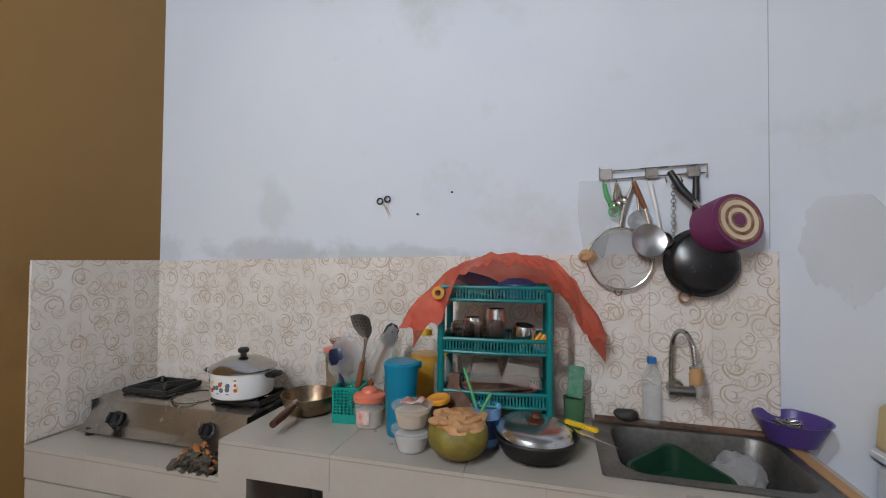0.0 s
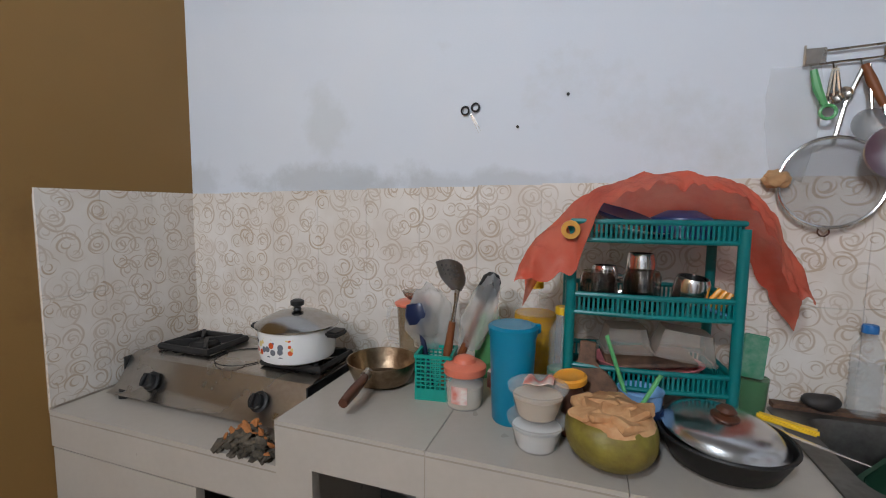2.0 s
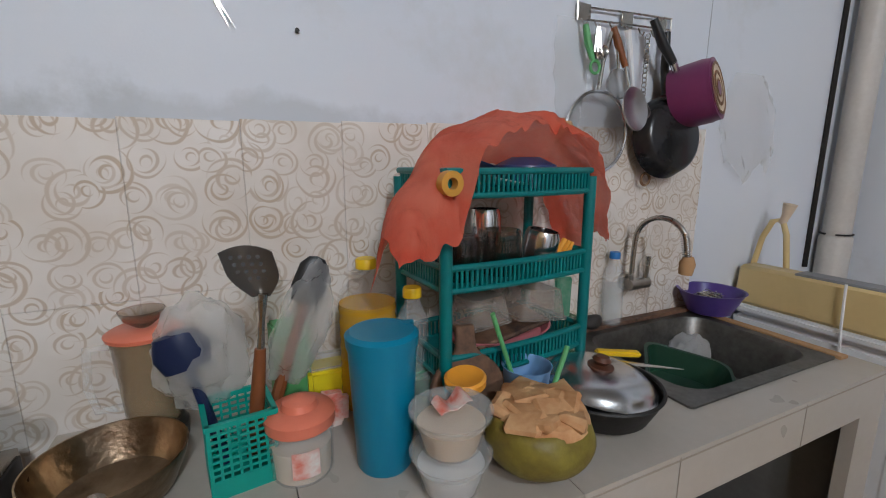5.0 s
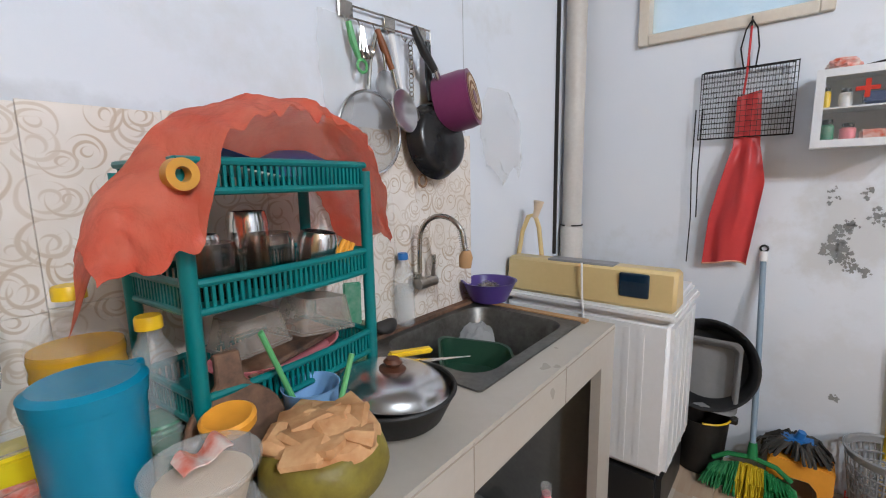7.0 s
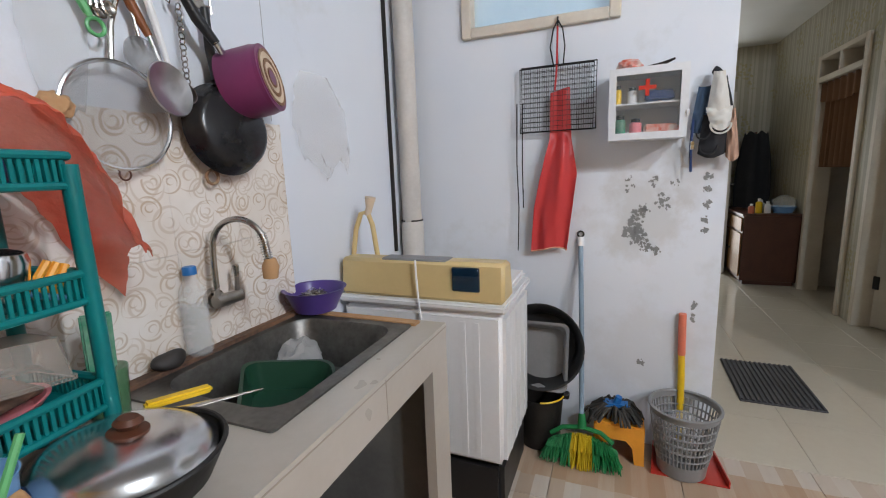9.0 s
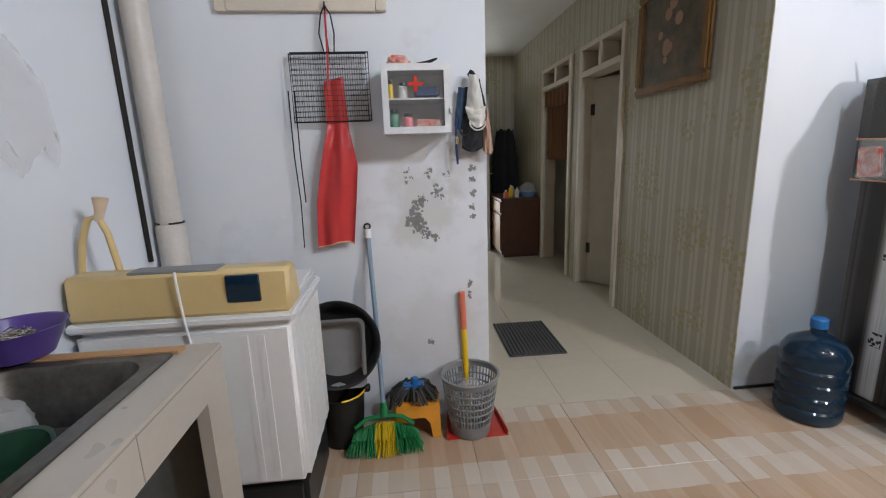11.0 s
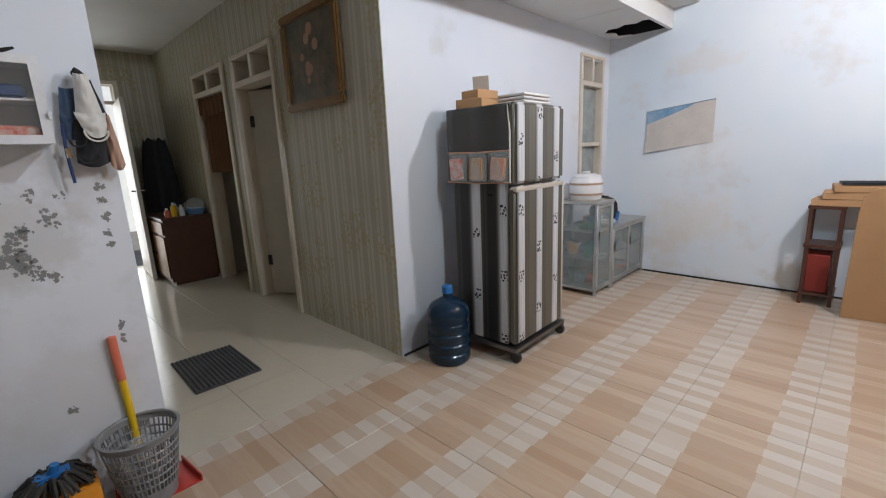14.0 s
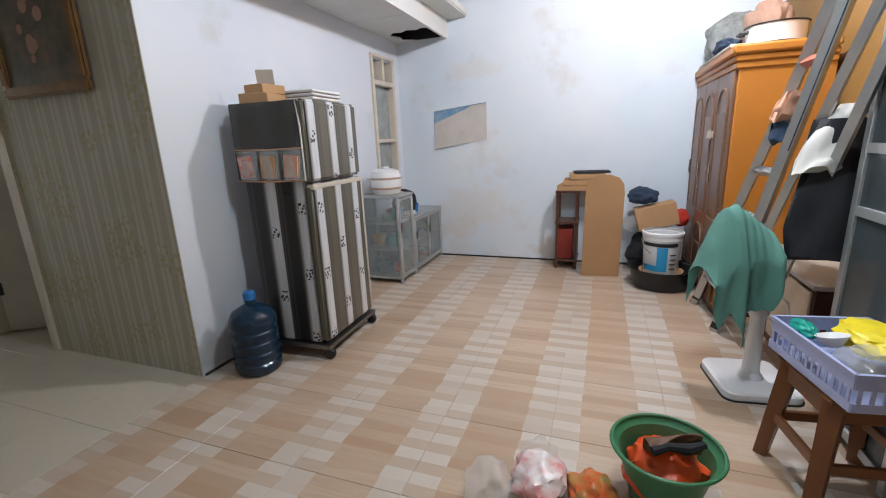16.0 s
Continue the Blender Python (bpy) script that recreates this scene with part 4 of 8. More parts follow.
# ---- wardrobe ----
ward = thing("wardrobe", "tall wooden wardrobe with carved doors and orange sides", "wardrobe", pose(-1.10, -1.86, 0))
part("body", box(-0.50, 0.0, -1.235, 0.0, 0.06, 1.70, 0.004, 1), M["wardrobe_side"], ward)
part("plinth", box(-0.49, -0.01, -1.225, -0.01, 0.0, 0.06), M["wood_dark"], ward)
part("frieze", slab([(0.020, -1.235), (0.020, 0.012), (-0.50, 0.012), (-0.50, -1.235)], 1.66, 1.70, 0.006), M["wardrobe_side"], ward)
part("cornice", slab([(0.050, -1.235), (0.050, 0.040), (-0.50, 0.040), (-0.50, -1.235)], 1.74, 1.80, 0.014), M["wardrobe_side"], ward, "moulded orange cornice")
part("cornice", slab([(0.032, -1.235), (0.032, 0.024), (-0.50, 0.024), (-0.50, -1.235)], 1.70, 1.74, 0.010), M["wardrobe_side"], ward)
for i in range(3):
    y0 = -1.225 + 0.405 * i
    dr = part("door", box(0.0, 0.022, y0, y0 + 0.400, 0.08, 1.655, 0.005, 1), M["wardrobe_front"], ward, "brown carved door")
    for z0, z1 in ((0.14, 0.56), (0.66, 1.56)):
        ring = [(0.024, y0 + 0.06, z0), (0.024, y0 + 0.34, z0), (0.024, y0 + 0.34, z1 - 0.14)] + arc((0.024, y0 + 0.20, z1 - 0.14), 0.14, 0, 180, 10, "x")
        part("moulding", tube(ring, 0.008, 6, None, True), M["wardrobe_front"], dr)
        part("panel", box(0.018, 0.027, y0 + 0.09, y0 + 0.31, z0 + 0.03, z1 - 0.16, 0.004, 1), M["wardrobe_front"], dr)
    part("handle", box(0.02, 0.040, y0 + 0.025, y0 + 0.045, 0.92, 1.04, 0.004, 1), M["chrome"], dr, "steel door handle")
    part("lock", lathe([(0, 0), (0.016, 0), (0.016, 0.006), (0, 0.010)], 14, m=pose(0.022, y0 + 0.035, 0.84, 0, 90)), M["chrome"], dr)
part("ribbon", rough_up(box(0.03, 0.06, -0.46, -0.38, 1.22, 1.30, 0.015, 2), 0.012, 40), M["beige_plastic"], ward, "cream ribbon tied round a door handle")

# ---- glazed cabinet ----
for y0, y1, h, lab in ((-2.31, -1.985, 0.83, "tall"), (-3.08, -2.32, 0.58, "low")):
    c = thing("aluminium_cabinet", "%s aluminium framed glass cabinet holding tableware" % lab, "cabinet")
    x0, x1 = 1.40, 1.82
    for x in (x0, x1 - 0.025):
        for y in (y0, y1 - 0.025):
            part("post", box(x, x + 0.025, y, y + 0.025, 0, h - 0.022, 0.002, 1), M["alu_frame"], c)
    part("top", box(x0 - 0.008, x1, y0 - 0.003, y1 + 0.003, h - 0.022, h, 0.002, 1), M["alu_frame"], c)
    part("floor_panel", box(x0 + 0.005, x1, y0 + 0.005, y1 - 0.005, 0.04, 0.06), M["alu_frame"], c)
    part("rear_panel", box(x1 - 0.008, x1 - 0.002, y0 + 0.025, y1 - 0.025, 0.06, h - 0.022), M["alu_frame"], c)
    for z in ([0.31, 0.56] if h > 0.7 else [0.31]):
        part("shelf", box(x0 + 0.03, x1 - 0.01, y0 + 0.03, y1 - 0.03, z, z + 0.01), M["alu_frame"], c)
    n = 1 if h > 0.7 else 2
    for i in range(n):
        a, e = y0 + 0.027 + i * (y1 - y0 - 0.054) / n, y0 + 0.027 + (i + 1) * (y1 - y0 - 0.054) / n
        dr = part("door", boxes((x0 + 0.001, x0 + 0.018, a, a + 0.02, 0.065, h - 0.03), (x0 + 0.001, x0 + 0.018, e - 0.02, e, 0.065, h - 0.03), (x0 + 0.001, x0 + 0.018, a + 0.02, e - 0.02, 0.065, 0.085), (x0 + 0.001, x0 + 0.018, a + 0.02, e - 0.02, h - 0.05, h - 0.03)), M["alu_frame"], c)
        part("pane", box(x0 + 0.008, x0 + 0.011, a + 0.02, e - 0.02, 0.085, h - 0.05), M["tinted_glass"], dr)
        part("handle", box(x0 - 0.012, x0 + 0.001, e - 0.018, e - 0.006, h * 0.6, h * 0.6 + 0.08, 0.003, 1), M["black_plastic"], dr)
    part("side_pane", box(x0 + 0.025, x1 - 0.025, y1 - 0.014, y1 - 0.010, 0.06, h - 0.022), M["tinted_glass"], c)

# ---- things on the counter ----
M["strainer"] = mat("fine steel mesh", (0.42, 0.41, 0.40), 0.4, 0.6, alpha=0.36, bump=0.5, fine=400)
M["label_green"] = mat("green printed label", (0.01, 0.20, 0.10), 0.4, dark=(0.5, 0.5, 0.45), scale=40, amount=0.35)
M["label_mix"] = mat("printed packet", (0.62, 0.08, 0.03), 0.35, dark=(0.75, 0.72, 0.66), scale=24, fine=60, amount=1.0, bump=0.4)
M["milk"] = mat("white starch", (0.78, 0.78, 0.77), 0.6, bump=0.1)
M["peanut"] = mat("cream paste", (0.70, 0.55, 0.40), 0.6, bump=0.1)
M["wood_spoon"] = mat("brown wooden handle", (0.22, 0.07, 0.02), 0.5, dark=(0.12, 0.035, 0.012), scale=20, bump=0.2)
M["navy_plastic"] = mat("navy plastic", (0.02, 0.05, 0.16), 0.35, bump=0.05)
M["light_blue"] = mat("pale blue plastic", (0.22, 0.42, 0.72), 0.35, bump=0.03)
M["straw_green"] = mat("green straw", (0.12, 0.42, 0.16), 0.35, bump=0.02)
M["green_glass"] = mat("green tinted glass", (0.12, 0.30, 0.14), 0.1, alpha=0.55, bump=0.02)
M["amber_glass"] = mat("stained glass jug", (0.45, 0.33, 0.20), 0.1, alpha=0.5, bump=0.02)
M["smoky"] = mat("smoked glass mug", (0.62, 0.57, 0.52), 0.04, glass=1.0, bump=0)
M["tape"] = mat("orange tape roll", (0.62, 0.30, 0.05), 0.4, bump=0.05)
M["rust"] = mat("rusty scale", (0.16, 0.06, 0.02), 0.8, dark=(0.35, 0.24, 0.15), scale=30, amount=1.0, bump=0.6)


def shell(profile, wall=0.0025):
    """A hollow turned vessel from its outer profile, bottom first."""
    inner = [(max(r - wall, 0.0005), z + (wall if i == 0 else 0)) for i, (r, z) in enumerate(profile)]
    return [(0, profile[0][1])] + profile + inner[::-1] + [(0, inner[0][1])]


# enamel pot
pot = thing("enamel_pot", "white flowered enamel pot with a steel lid on the stove", "pot", pose(-0.973, 2.362, 0.869))
part("body", lathe(shell([(0.098, 0.0), (0.112, 0.008), (0.118, 0.03), (0.118, 0.098), (0.123, 0.102)]), 40), M["enamel"], pot)
lid = part("lid", lathe([(0.127, 0.103), (0.127, 0.108), (0.115, 0.116), (0.07, 0.138), (0.02, 0.148), (0, 0.149)], 40), M["pot_lid"], pot, "dented steel lid")
part("knob", lathe([(0.014, 0.146), (0.010, 0.156), (0.021, 0.164), (0.021, 0.176), (0.012, 0.181), (0, 0.181)], 20), M["black_plastic"], lid, "black lid knob")
for s in (-1, 1):
    part("handle", box(s * 0.118, s * 0.162, -0.032, 0.032, 0.078, 0.096, 0.006, 2), M["black_plastic"], pot, "black side handle")

# hammered saucepan
pan = thing("saucepan", "hammered brown saucepan with a wooden handle", "saucepan", pose(-0.672, 2.355, CT))
part("bowl", lathe(shell([(0.060, 0.002), (0.082, 0.012), (0.098, 0.05), (0.104, 0.072)]), 40), M["copper_pan"], pan)
part("handle", tube([(0.004, -0.098, 0.062), (0.01, -0.13, 0.058), (0.016, -0.19, 0.052), (0.022, -0.25, 0.046)], [0.008, 0.012, 0.014, 0.012], 10), M["brown_handle"], pan, "brown wooden handle")
part("ferrule", tube([(0.003, -0.09, 0.062), (0.007, -0.118, 0.060)], 0.014, 10), M["steel"], pan)

# cutlery basket with utensils
def lattice(x0, x1, z0, z1, nx, nz, t=0.003, bar=0.004):
    b = bmesh.new()
    for i in range(nx + 1):
        x = x0 + (x1 - x0) * i / nx
        box(x - bar / 2, x + bar / 2, -t / 2, t / 2, z0, z1, bm=b)
    for j in range(nz + 1):
        z = z0 + (z1 - z0) * j / nz
        box(x0, x1, -t / 2, t / 2, z - bar / 2, z + bar / 2, bm=b)
    return b


cad = thing("cutlery_basket", "green perforated plastic cutlery basket", "basket", pose(-0.495, 2.335, CT, 0, 0, 8))
for a in range(4):
    b = lattice(-0.046, 0.046, 0.03, 0.118, 7, 8)
    box(-0.048, 0.048, -0.002, 0.002, 0.0, 0.03, bm=b)
    box(-0.05, 0.05, -0.004, 0.004, 0.116, 0.124, bm=b)
    b.transform(pose(0, 0, 0, 0, 0, 90 * a) @ pose(0, -0.048, 0))
    part("side", b, M["mint"], cad, "", False)
part("floor", box(-0.047, 0.047, -0.047, 0.047, 0.0, 0.004), M["mint"], cad)
ob = thing("spatula", "perforated steel spatula with a wooden handle", "spatula", pose(-0.46, 2.33, CT + 0.006, -4, 3, 0))
b = sheet(lambda u, v: ((u - 0.5) * (0.026 + 0.05 * math.sin(math.pi * 0.5 * min(1, 1.7 * v))) - 0.022 * v, 0.010 * math.sin(math.pi * u) - 0.02 * v, 0.285 + 0.085 * v - 0.010 * v * (2 * u - 1) ** 2), 10, 10, 0.0015)
part("blade", b, M["dark_steel"], ob)
b = bmesh.new()
for i in range(4):
    for j in range(4):
        lathe([(0, 0), (0.0032, 0), (0.0032, 0.0006), (0, 0.0006)], 8, b, pose(-0.029 + 0.0125 * i - 0.0045 * j, -0.0035 - 0.005 * j + 0.004 * math.sin(math.pi * (0.18 + 0.2 * i)), 0.316 + 0.012 * j, 84))
part("perforation", b, M["black_plastic"], ob, "row of dark holes")
part("shank", tube([(0.002, 0.0, 0.29), (0.0, 0.003, 0.25), (-0.004, 0.0, 0.19)], [0.008, 0.005, 0.006], 8), M["steel"], ob)
part("handle", tube([(-0.004, 0.0, 0.20), (-0.01, 0.0, 0.12), (-0.018, 0.0, 0.02)], [0.009, 0.012, 0.011], 10), M["wood_spoon"], ob, "brown wooden handle")
ob = thing("ladle", "dark plastic ladle wrapped in clear film", "ladle", pose(-0.47, 2.35, CT + 0.006, -6, 20, 0))
part("head", lathe([(0, 0.0), (0.024, 0.006), (0.03, 0.03), (0.026, 0.07), (0.014, 0.085), (0, 0.088)], 16, m=pose(0.0, 0, 0.27), squash=(1, 0.45)), M["black_plastic"], ob)
part("handle", tube([(0, 0, 0.28), (0, 0, 0.18), (0, 0, 0.02)], [0.008, 0.010, 0.012], 8), M["wood_spoon"], ob)
ob = thing("ladle", "blue plastic ladle wrapped in clear film", "ladle", pose(-0.515, 2.35, CT + 0.006, -6, -14, 0))
part("head", lathe([(0, 0.0), (0.034, 0.004), (0.042, 0.03), (0.032, 0.062), (0, 0.07)], 16, m=pose(0.0, 0, 0.18), squash=(1, 0.5)), M["ink_plastic"], ob)
part("handle", tube([(0, 0, 0.19), (0, 0, 0.10), (0.0, 0, 0.01)], [0.007, 0.009, 0.009], 8), M["ink_plastic"], ob)


def crumpled_bag(name, label, cx, cy, z0, w, d, h, material, seed, m=None):
    b = bmesh.new()
    bmesh.ops.create_icosphere(b, subdivisions=4, radius=1.0)
    for v in b.verts:
        n = noise.noise_vector(v.co * 2.2 + Vector((seed, 0, seed)))
        n2 = noise.noise_vector(v.co * 6.0 + Vector((0, seed, 0)))
        v.co = v.co * (1 + 0.25 * n.x + 0.10 * n2.y)
        v.co = Vector((v.co.x * w / 2, v.co.y * d / 2, max(v.co.z, -0.86) * h / 2 + h * 0.43))
    return solo(name, b, material, label, "bag", pose(cx, cy, z0) if m is None else m)


crumpled_bag("plastic_bag", "clear plastic bag wrapped round the kitchen utensils", -0.545, 2.40, 0.93, 0.135, 0.09, 0.20, M["crinkle"], 3.1)
crumpled_bag("plastic_bag", "clear plastic bag over a ladle in the basket", -0.405, 2.37, 0.955, 0.085, 0.06, 0.22, M["crinkle"], 7.3, pose(-0.415, 2.37, 0.955, 0, 18, 0))

# blender jug
jug = thing("blender_jug", "glass blender jug with an orange rim", "jug", pose(-0.635, 2.50, CT))
part("base", lathe([(0, 0), (0.05, 0), (0.052, 0.03), (0.045, 0.04), (0, 0.04)], 24), M["black_plastic"], jug)
part("jar", lathe(shell([(0.040, 0.04), (0.044, 0.06), (0.052, 0.20), (0.056, 0.205)], 0.003), 24), M["amber_glass"], jug)
part("rim", lathe([(0.058, 0.205), (0.060, 0.212), (0.050, 0.218), (0, 0.218)], 24), M["salmon"], jug)
part("handle", tube([(-0.05, 0, 0.19), (-0.085, 0, 0.19), (-0.092, 0, 0.12), (-0.082, 0, 0.075), (-0.047, 0, 0.075)], 0.007, 8), M["clear"], jug)
part("cup", lathe(shell([(0.012, 0.22), (0.030, 0.235), (0.036, 0.25)], 0.002), 20), M["smoky"], jug, "small smoked cup upside on the jug")

# jar with salmon lid
jar = thing("plastic_jar", "clear plastic jar with a salmon screw lid", "jar", pose(-0.404, 2.300, CT))
part("body", lathe(shell([(0.046, 0.0), (0.050, 0.006), (0.052, 0.085), (0.048, 0.09)], 0.002), 28), M["clear"], jar)
part("contents", lathe([(0, 0.003), (0.044, 0.003), (0.047, 0.055), (0.02, 0.062), (0, 0.058)], 24), M["peanut"], jar, "pale crackers inside")
part("label", sheet(lambda u, v: (0.0535 * math.sin(-0.4 + 0.8 * u), -0.0535 * math.cos(-0.4 + 0.8 * u), 0.02 + 0.045 * v), 8, 2, 0.0006), M["label_mix"], jar, "printed flower label")
part("lid", lathe([(0.055, 0.088), (0.056, 0.106), (0.050, 0.112), (0.03, 0.116), (0.026, 0.126), (0.012, 0.132), (0, 0.136)], 28), M["salmon"], jar, "ribbed salmon lid")

# tumbler
tum = thing("water_pitcher", "tall blue plastic pitcher with a lid", "pitcher", pose(-0.274, 2.262, CT, 0, 0, 20))
part("body", lathe([(0, 0), (0.044, 0), (0.047, 0.006), (0.056, 0.215), (0, 0.215)], 32), M["blue_tumbler"], tum)
part("lid", lathe([(0.058, 0.212), (0.060, 0.232), (0.052, 0.238), (0.03, 0.236), (0, 0.239)], 32), M["blue_tumbler"], tum)
part("spout", slab([(-0.02, 0), (0.02, 0), (0.0, 0.03)], 0.214, 0.238, 0.003, m=pose(0.04, 0, 0, 0, 0, -90)), M["blue_tumbler"], tum)

# stacked food tubs
for z, con, lab in ((0.0, "milk", "round clear tub half full of white starch"), (0.07, "peanut", "round clear tub of cream paste, stacked on another")):
    t = thing("food_tub", lab, "tub", pose(-0.200, 2.158, CT + z), "stacked food tubs")
    part("body", lathe(shell([(0.040, 0.0), (0.047, 0.008), (0.056, 0.055), (0.062, 0.062)], 0.0015), 32), M["frosted"], t)
    part("contents", lathe([(0, 0.003), (0.040, 0.004), (0.0525, 0.046), (0.02, 0.049), (0, 0.047)], 28), M[con], t)
    part("lid", lathe([(0.064, 0.060), (0.065, 0.067), (0.055, 0.0685), (0, 0.067)], 32), M["cloudy"], t)
b = sheet(lambda u, v: (-0.032 + 0.064 * u + 0.01 * v, -0.018 + 0.036 * v, 0.006 * math.sin(3 * math.pi * u) * (0.4 + v)), 10, 6, 0.002)
solo("seasoning_sachet", b, M["label_mix"], "red printed seasoning sachet on a tub lid", "sachet", pose(-0.203, 2.158, CT + 0.1465, 0, 0, 15))
b = lathe([(0, 0.010), (0.027, 0.010), (0.030, 0.0), (0.036, 0.0), (0.037, 0.012), (0.032, 0.016), (0.027, 0.013), (0, 0.013)], 28)
solo("yellow_lid", b, M["orange_plastic"], "orange yellow plastic jar lid", "lid", pose(-0.136, 2.232, CT + 0.1265, 6, -6))
jr = thing("coffee_jar", "brown jar standing behind the food tubs", "jar", pose(-0.135, 2.243, CT) @ Matrix.Diagonal((0.8, 0.8, 1, 1)))
part("body", lathe([(0, 0), (0.034, 0), (0.036, 0.01), (0.036, 0.10), (0.028, 0.115), (0, 0.115)], 24), M["brown_handle"], jr)
part("neck", lathe([(0, 0.114), (0.03, 0.114), (0.03, 0.126), (0, 0.126)], 24), M["black_plastic"], jr)

# coconut
bm = bmesh.new()
bmesh.ops.create_icosphere(bm, subdivisions=4, radius=1.0)
for v in bm.verts:
    k = noise.noise(v.co * 1.6)
    v.co = Vector((v.co.x * (0.086 + 0.006 * k), v.co.y * (0.084 + 0.006 * k), v.co.z * 0.082 * (1 - 0.1 * max(0, -v.co.z)) + 0.078))
    if v.co.z > 0.118:
        v.co.z = 0.118 + (v.co.z - 0.118) * 0.15
    v.co.z = max(v.co.z, 0.004)
nut = thing("coconut", "green young coconut with its top cut open", "coconut", pose(-0.050, 2.136, CT) @ Matrix.Diagonal((1.04, 1.04, 0.90, 1)))
part("husk", bm, M["husk"], nut)
rng = random.Random(5)
cut_top = part("cut_top", rough_up(lathe([(0, 0.110), (0.076, 0.110), (0.069, 0.128), (0.045, 0.139), (0, 0.141)], 28), 0.006, 45, 2), M["husk_cut"], nut, "hacked orange-brown top")
for k in range(13):
    a, r = 2.4 * k, 0.060 * math.sqrt((k + 0.5) / 13)
    chip = box(-0.028, 0.028, -0.021, 0.021, -0.010, 0.010, 0.006, 1)
    rough_up(chip, 0.008, 40, k)
    chip.transform(pose(r * math.cos(a), r * math.sin(a), 0.137 - 2.8 * r * r, rng.uniform(-16, 16), rng.uniform(-16, 16), rng.uniform(0, 180)))
    part("chip", chip, M["husk_cut"], cut_top)
for nm, p, q in (("straw", (0.045, 0.03, 0.115), (0.085, 0.04, 0.205)),):
    part(nm, tube([p, q], 0.0045, 8), M["straw_green"], nut, "green drinking straw")
cup = thing("plastic_cup", "small pale blue plastic cup with a green straw", "cup", pose(0.012, 2.258, CT) @ Matrix.Diagonal((1, 1, 1.40, 1)))
part("body", lathe(shell([(0.034, 0.0), (0.037, 0.004), (0.046, 0.082), (0.049, 0.086)], 0.002), 28), M["light_blue"], cup)
part("band", lathe([(0.040, 0.02), (0.0455, 0.062), (0.0462, 0.062), (0.0408, 0.02)], 28), M["navy_plastic"], cup, "blue printed band")
part("straw", tube([(0.0, 0.0, 0.012), (-0.036, 0.004, 0.085), (-0.075, 0.008, 0.165)], 0.0045, 8), M["straw_green"], cup, "green drinking straw")

# chopping board
outline = [(0.075 * math.cos(radians(a)), 0.075 * math.sin(radians(a)) + 0.078) for a in range(-245, 66, 12)] + [(0.02, 0.16), (0.018, 0.205), (-0.018, 0.205), (-0.02, 0.16)]
solo("chopping_board", slab(outline, -0.008, 0.008, 0.003), M["board"], "round stained wooden chopping board leaning on the rack", "chopping board", pose(-0.105, 2.268, CT + 0.001, 80, 0, -6))

# wok with lid
wok = thing("wok", "sooty black wok under a tilted aluminium lid", "wok", pose(0.166, 2.222, CT))
part("bowl", lathe(shell([(0.075, 0.001), (0.098, 0.012), (0.116, 0.048), (0.122, 0.062)], 0.003), 40), M["soot"], wok)
part("rim", tube(arc((0, 0, 0.064), 0.121, 0, 350, 36, "z"), 0.004, 6, None, True), M["iron_and_shade"], wok)
tilt = pose(-0.004, 0.0, 0.066, 4, 5, 0)
lid = part("lid", lathe([(0.112, 0.0), (0.114, 0.004), (0.108, 0.007), (0.104, 0.015), (0.092, 0.024), (0.070, 0.031), (0.04, 0.035), (0, 0.036)], 40, m=tilt), M["lid_alu"], wok, "bright domed aluminium lid")
part("knob", lathe([(0.026, 0.032), (0.026, 0.038), (0.012, 0.041), (0.019, 0.050), (0.013, 0.057), (0, 0.057)], 20, m=tilt), M["brown_handle"], lid, "dark brown knob")
kn = thing("kitchen_knife", "kitchen knife with a yellow handle lying on the wok", "knife", pose(0.250, 2.318, CT + 0.075, 0, 4, -22))
part("handle", box(0, 0.105, -0.011, 0.011, -0.006, 0.006, 0.004, 2), M["yellow_plastic"], kn, "yellow plastic handle")
part("blade", slab([(0.0, -0.012), (0.16, -0.004), (0.0, 0.012)], -0.001, 0.001, m=pose(0.02, -0.03, -0.008, 0, 0, -8)), M["chrome"], kn)

# oil bottles
def bottle(name, label, m, profile, material, cap, cap_z, cap_r, group="", fill=None, ribs=0):
    t = thing(name, label, "bottle", m, group)
    prof = []
    for i, (r, z) in enumerate(profile):
        prof.append((r, z))
    part("body", lathe([(0, profile[0][1])] + prof + [(0, profile[-1][1])], 28), M[material], t)
    part("cap", lathe([(0, cap_z), (cap_r, cap_z), (cap_r, cap_z + 0.016), (cap_r * 0.9, cap_z + 0.02), (0, cap_z + 0.02)], 20), M[cap], t, cap.replace("_", " ") + " cap")
    if fill:
        part("contents", lathe([(0, fill[0]), (fill[2] * 0.9, fill[0])] + ribbed(fill[2], fill[0] + 0.012, fill[1], 8, 0.002) + [(0, fill[1] + 0.008)], 28), M[fill[3]], t, fill[4])
    return t


def ribbed(r, z0, z1, n, depth):
    out = []
    for i in range(n + 1):
        z = z0 + (z1 - z0) * i / n
        out += [(r, z), (r - depth, z + 0.4 * (z1 - z0) / n)]
    return out


bottle("oil_bottle", "two-litre bottle of golden cooking oil with a yellow cap", pose(-0.245, 2.455, CT), [(0.052, 0.0), (0.057, 0.01)] + ribbed(0.0605, 0.02, 0.23, 8, 0.003) + [(0.054, 0.25), (0.03, 0.275), (0.017, 0.285), (0.017, 0.295)], "clear_pane", "yellow_plastic", 0.295, 0.021, "oil bottles", (0.004, 0.215, 0.0588, "oil", "golden oil"))
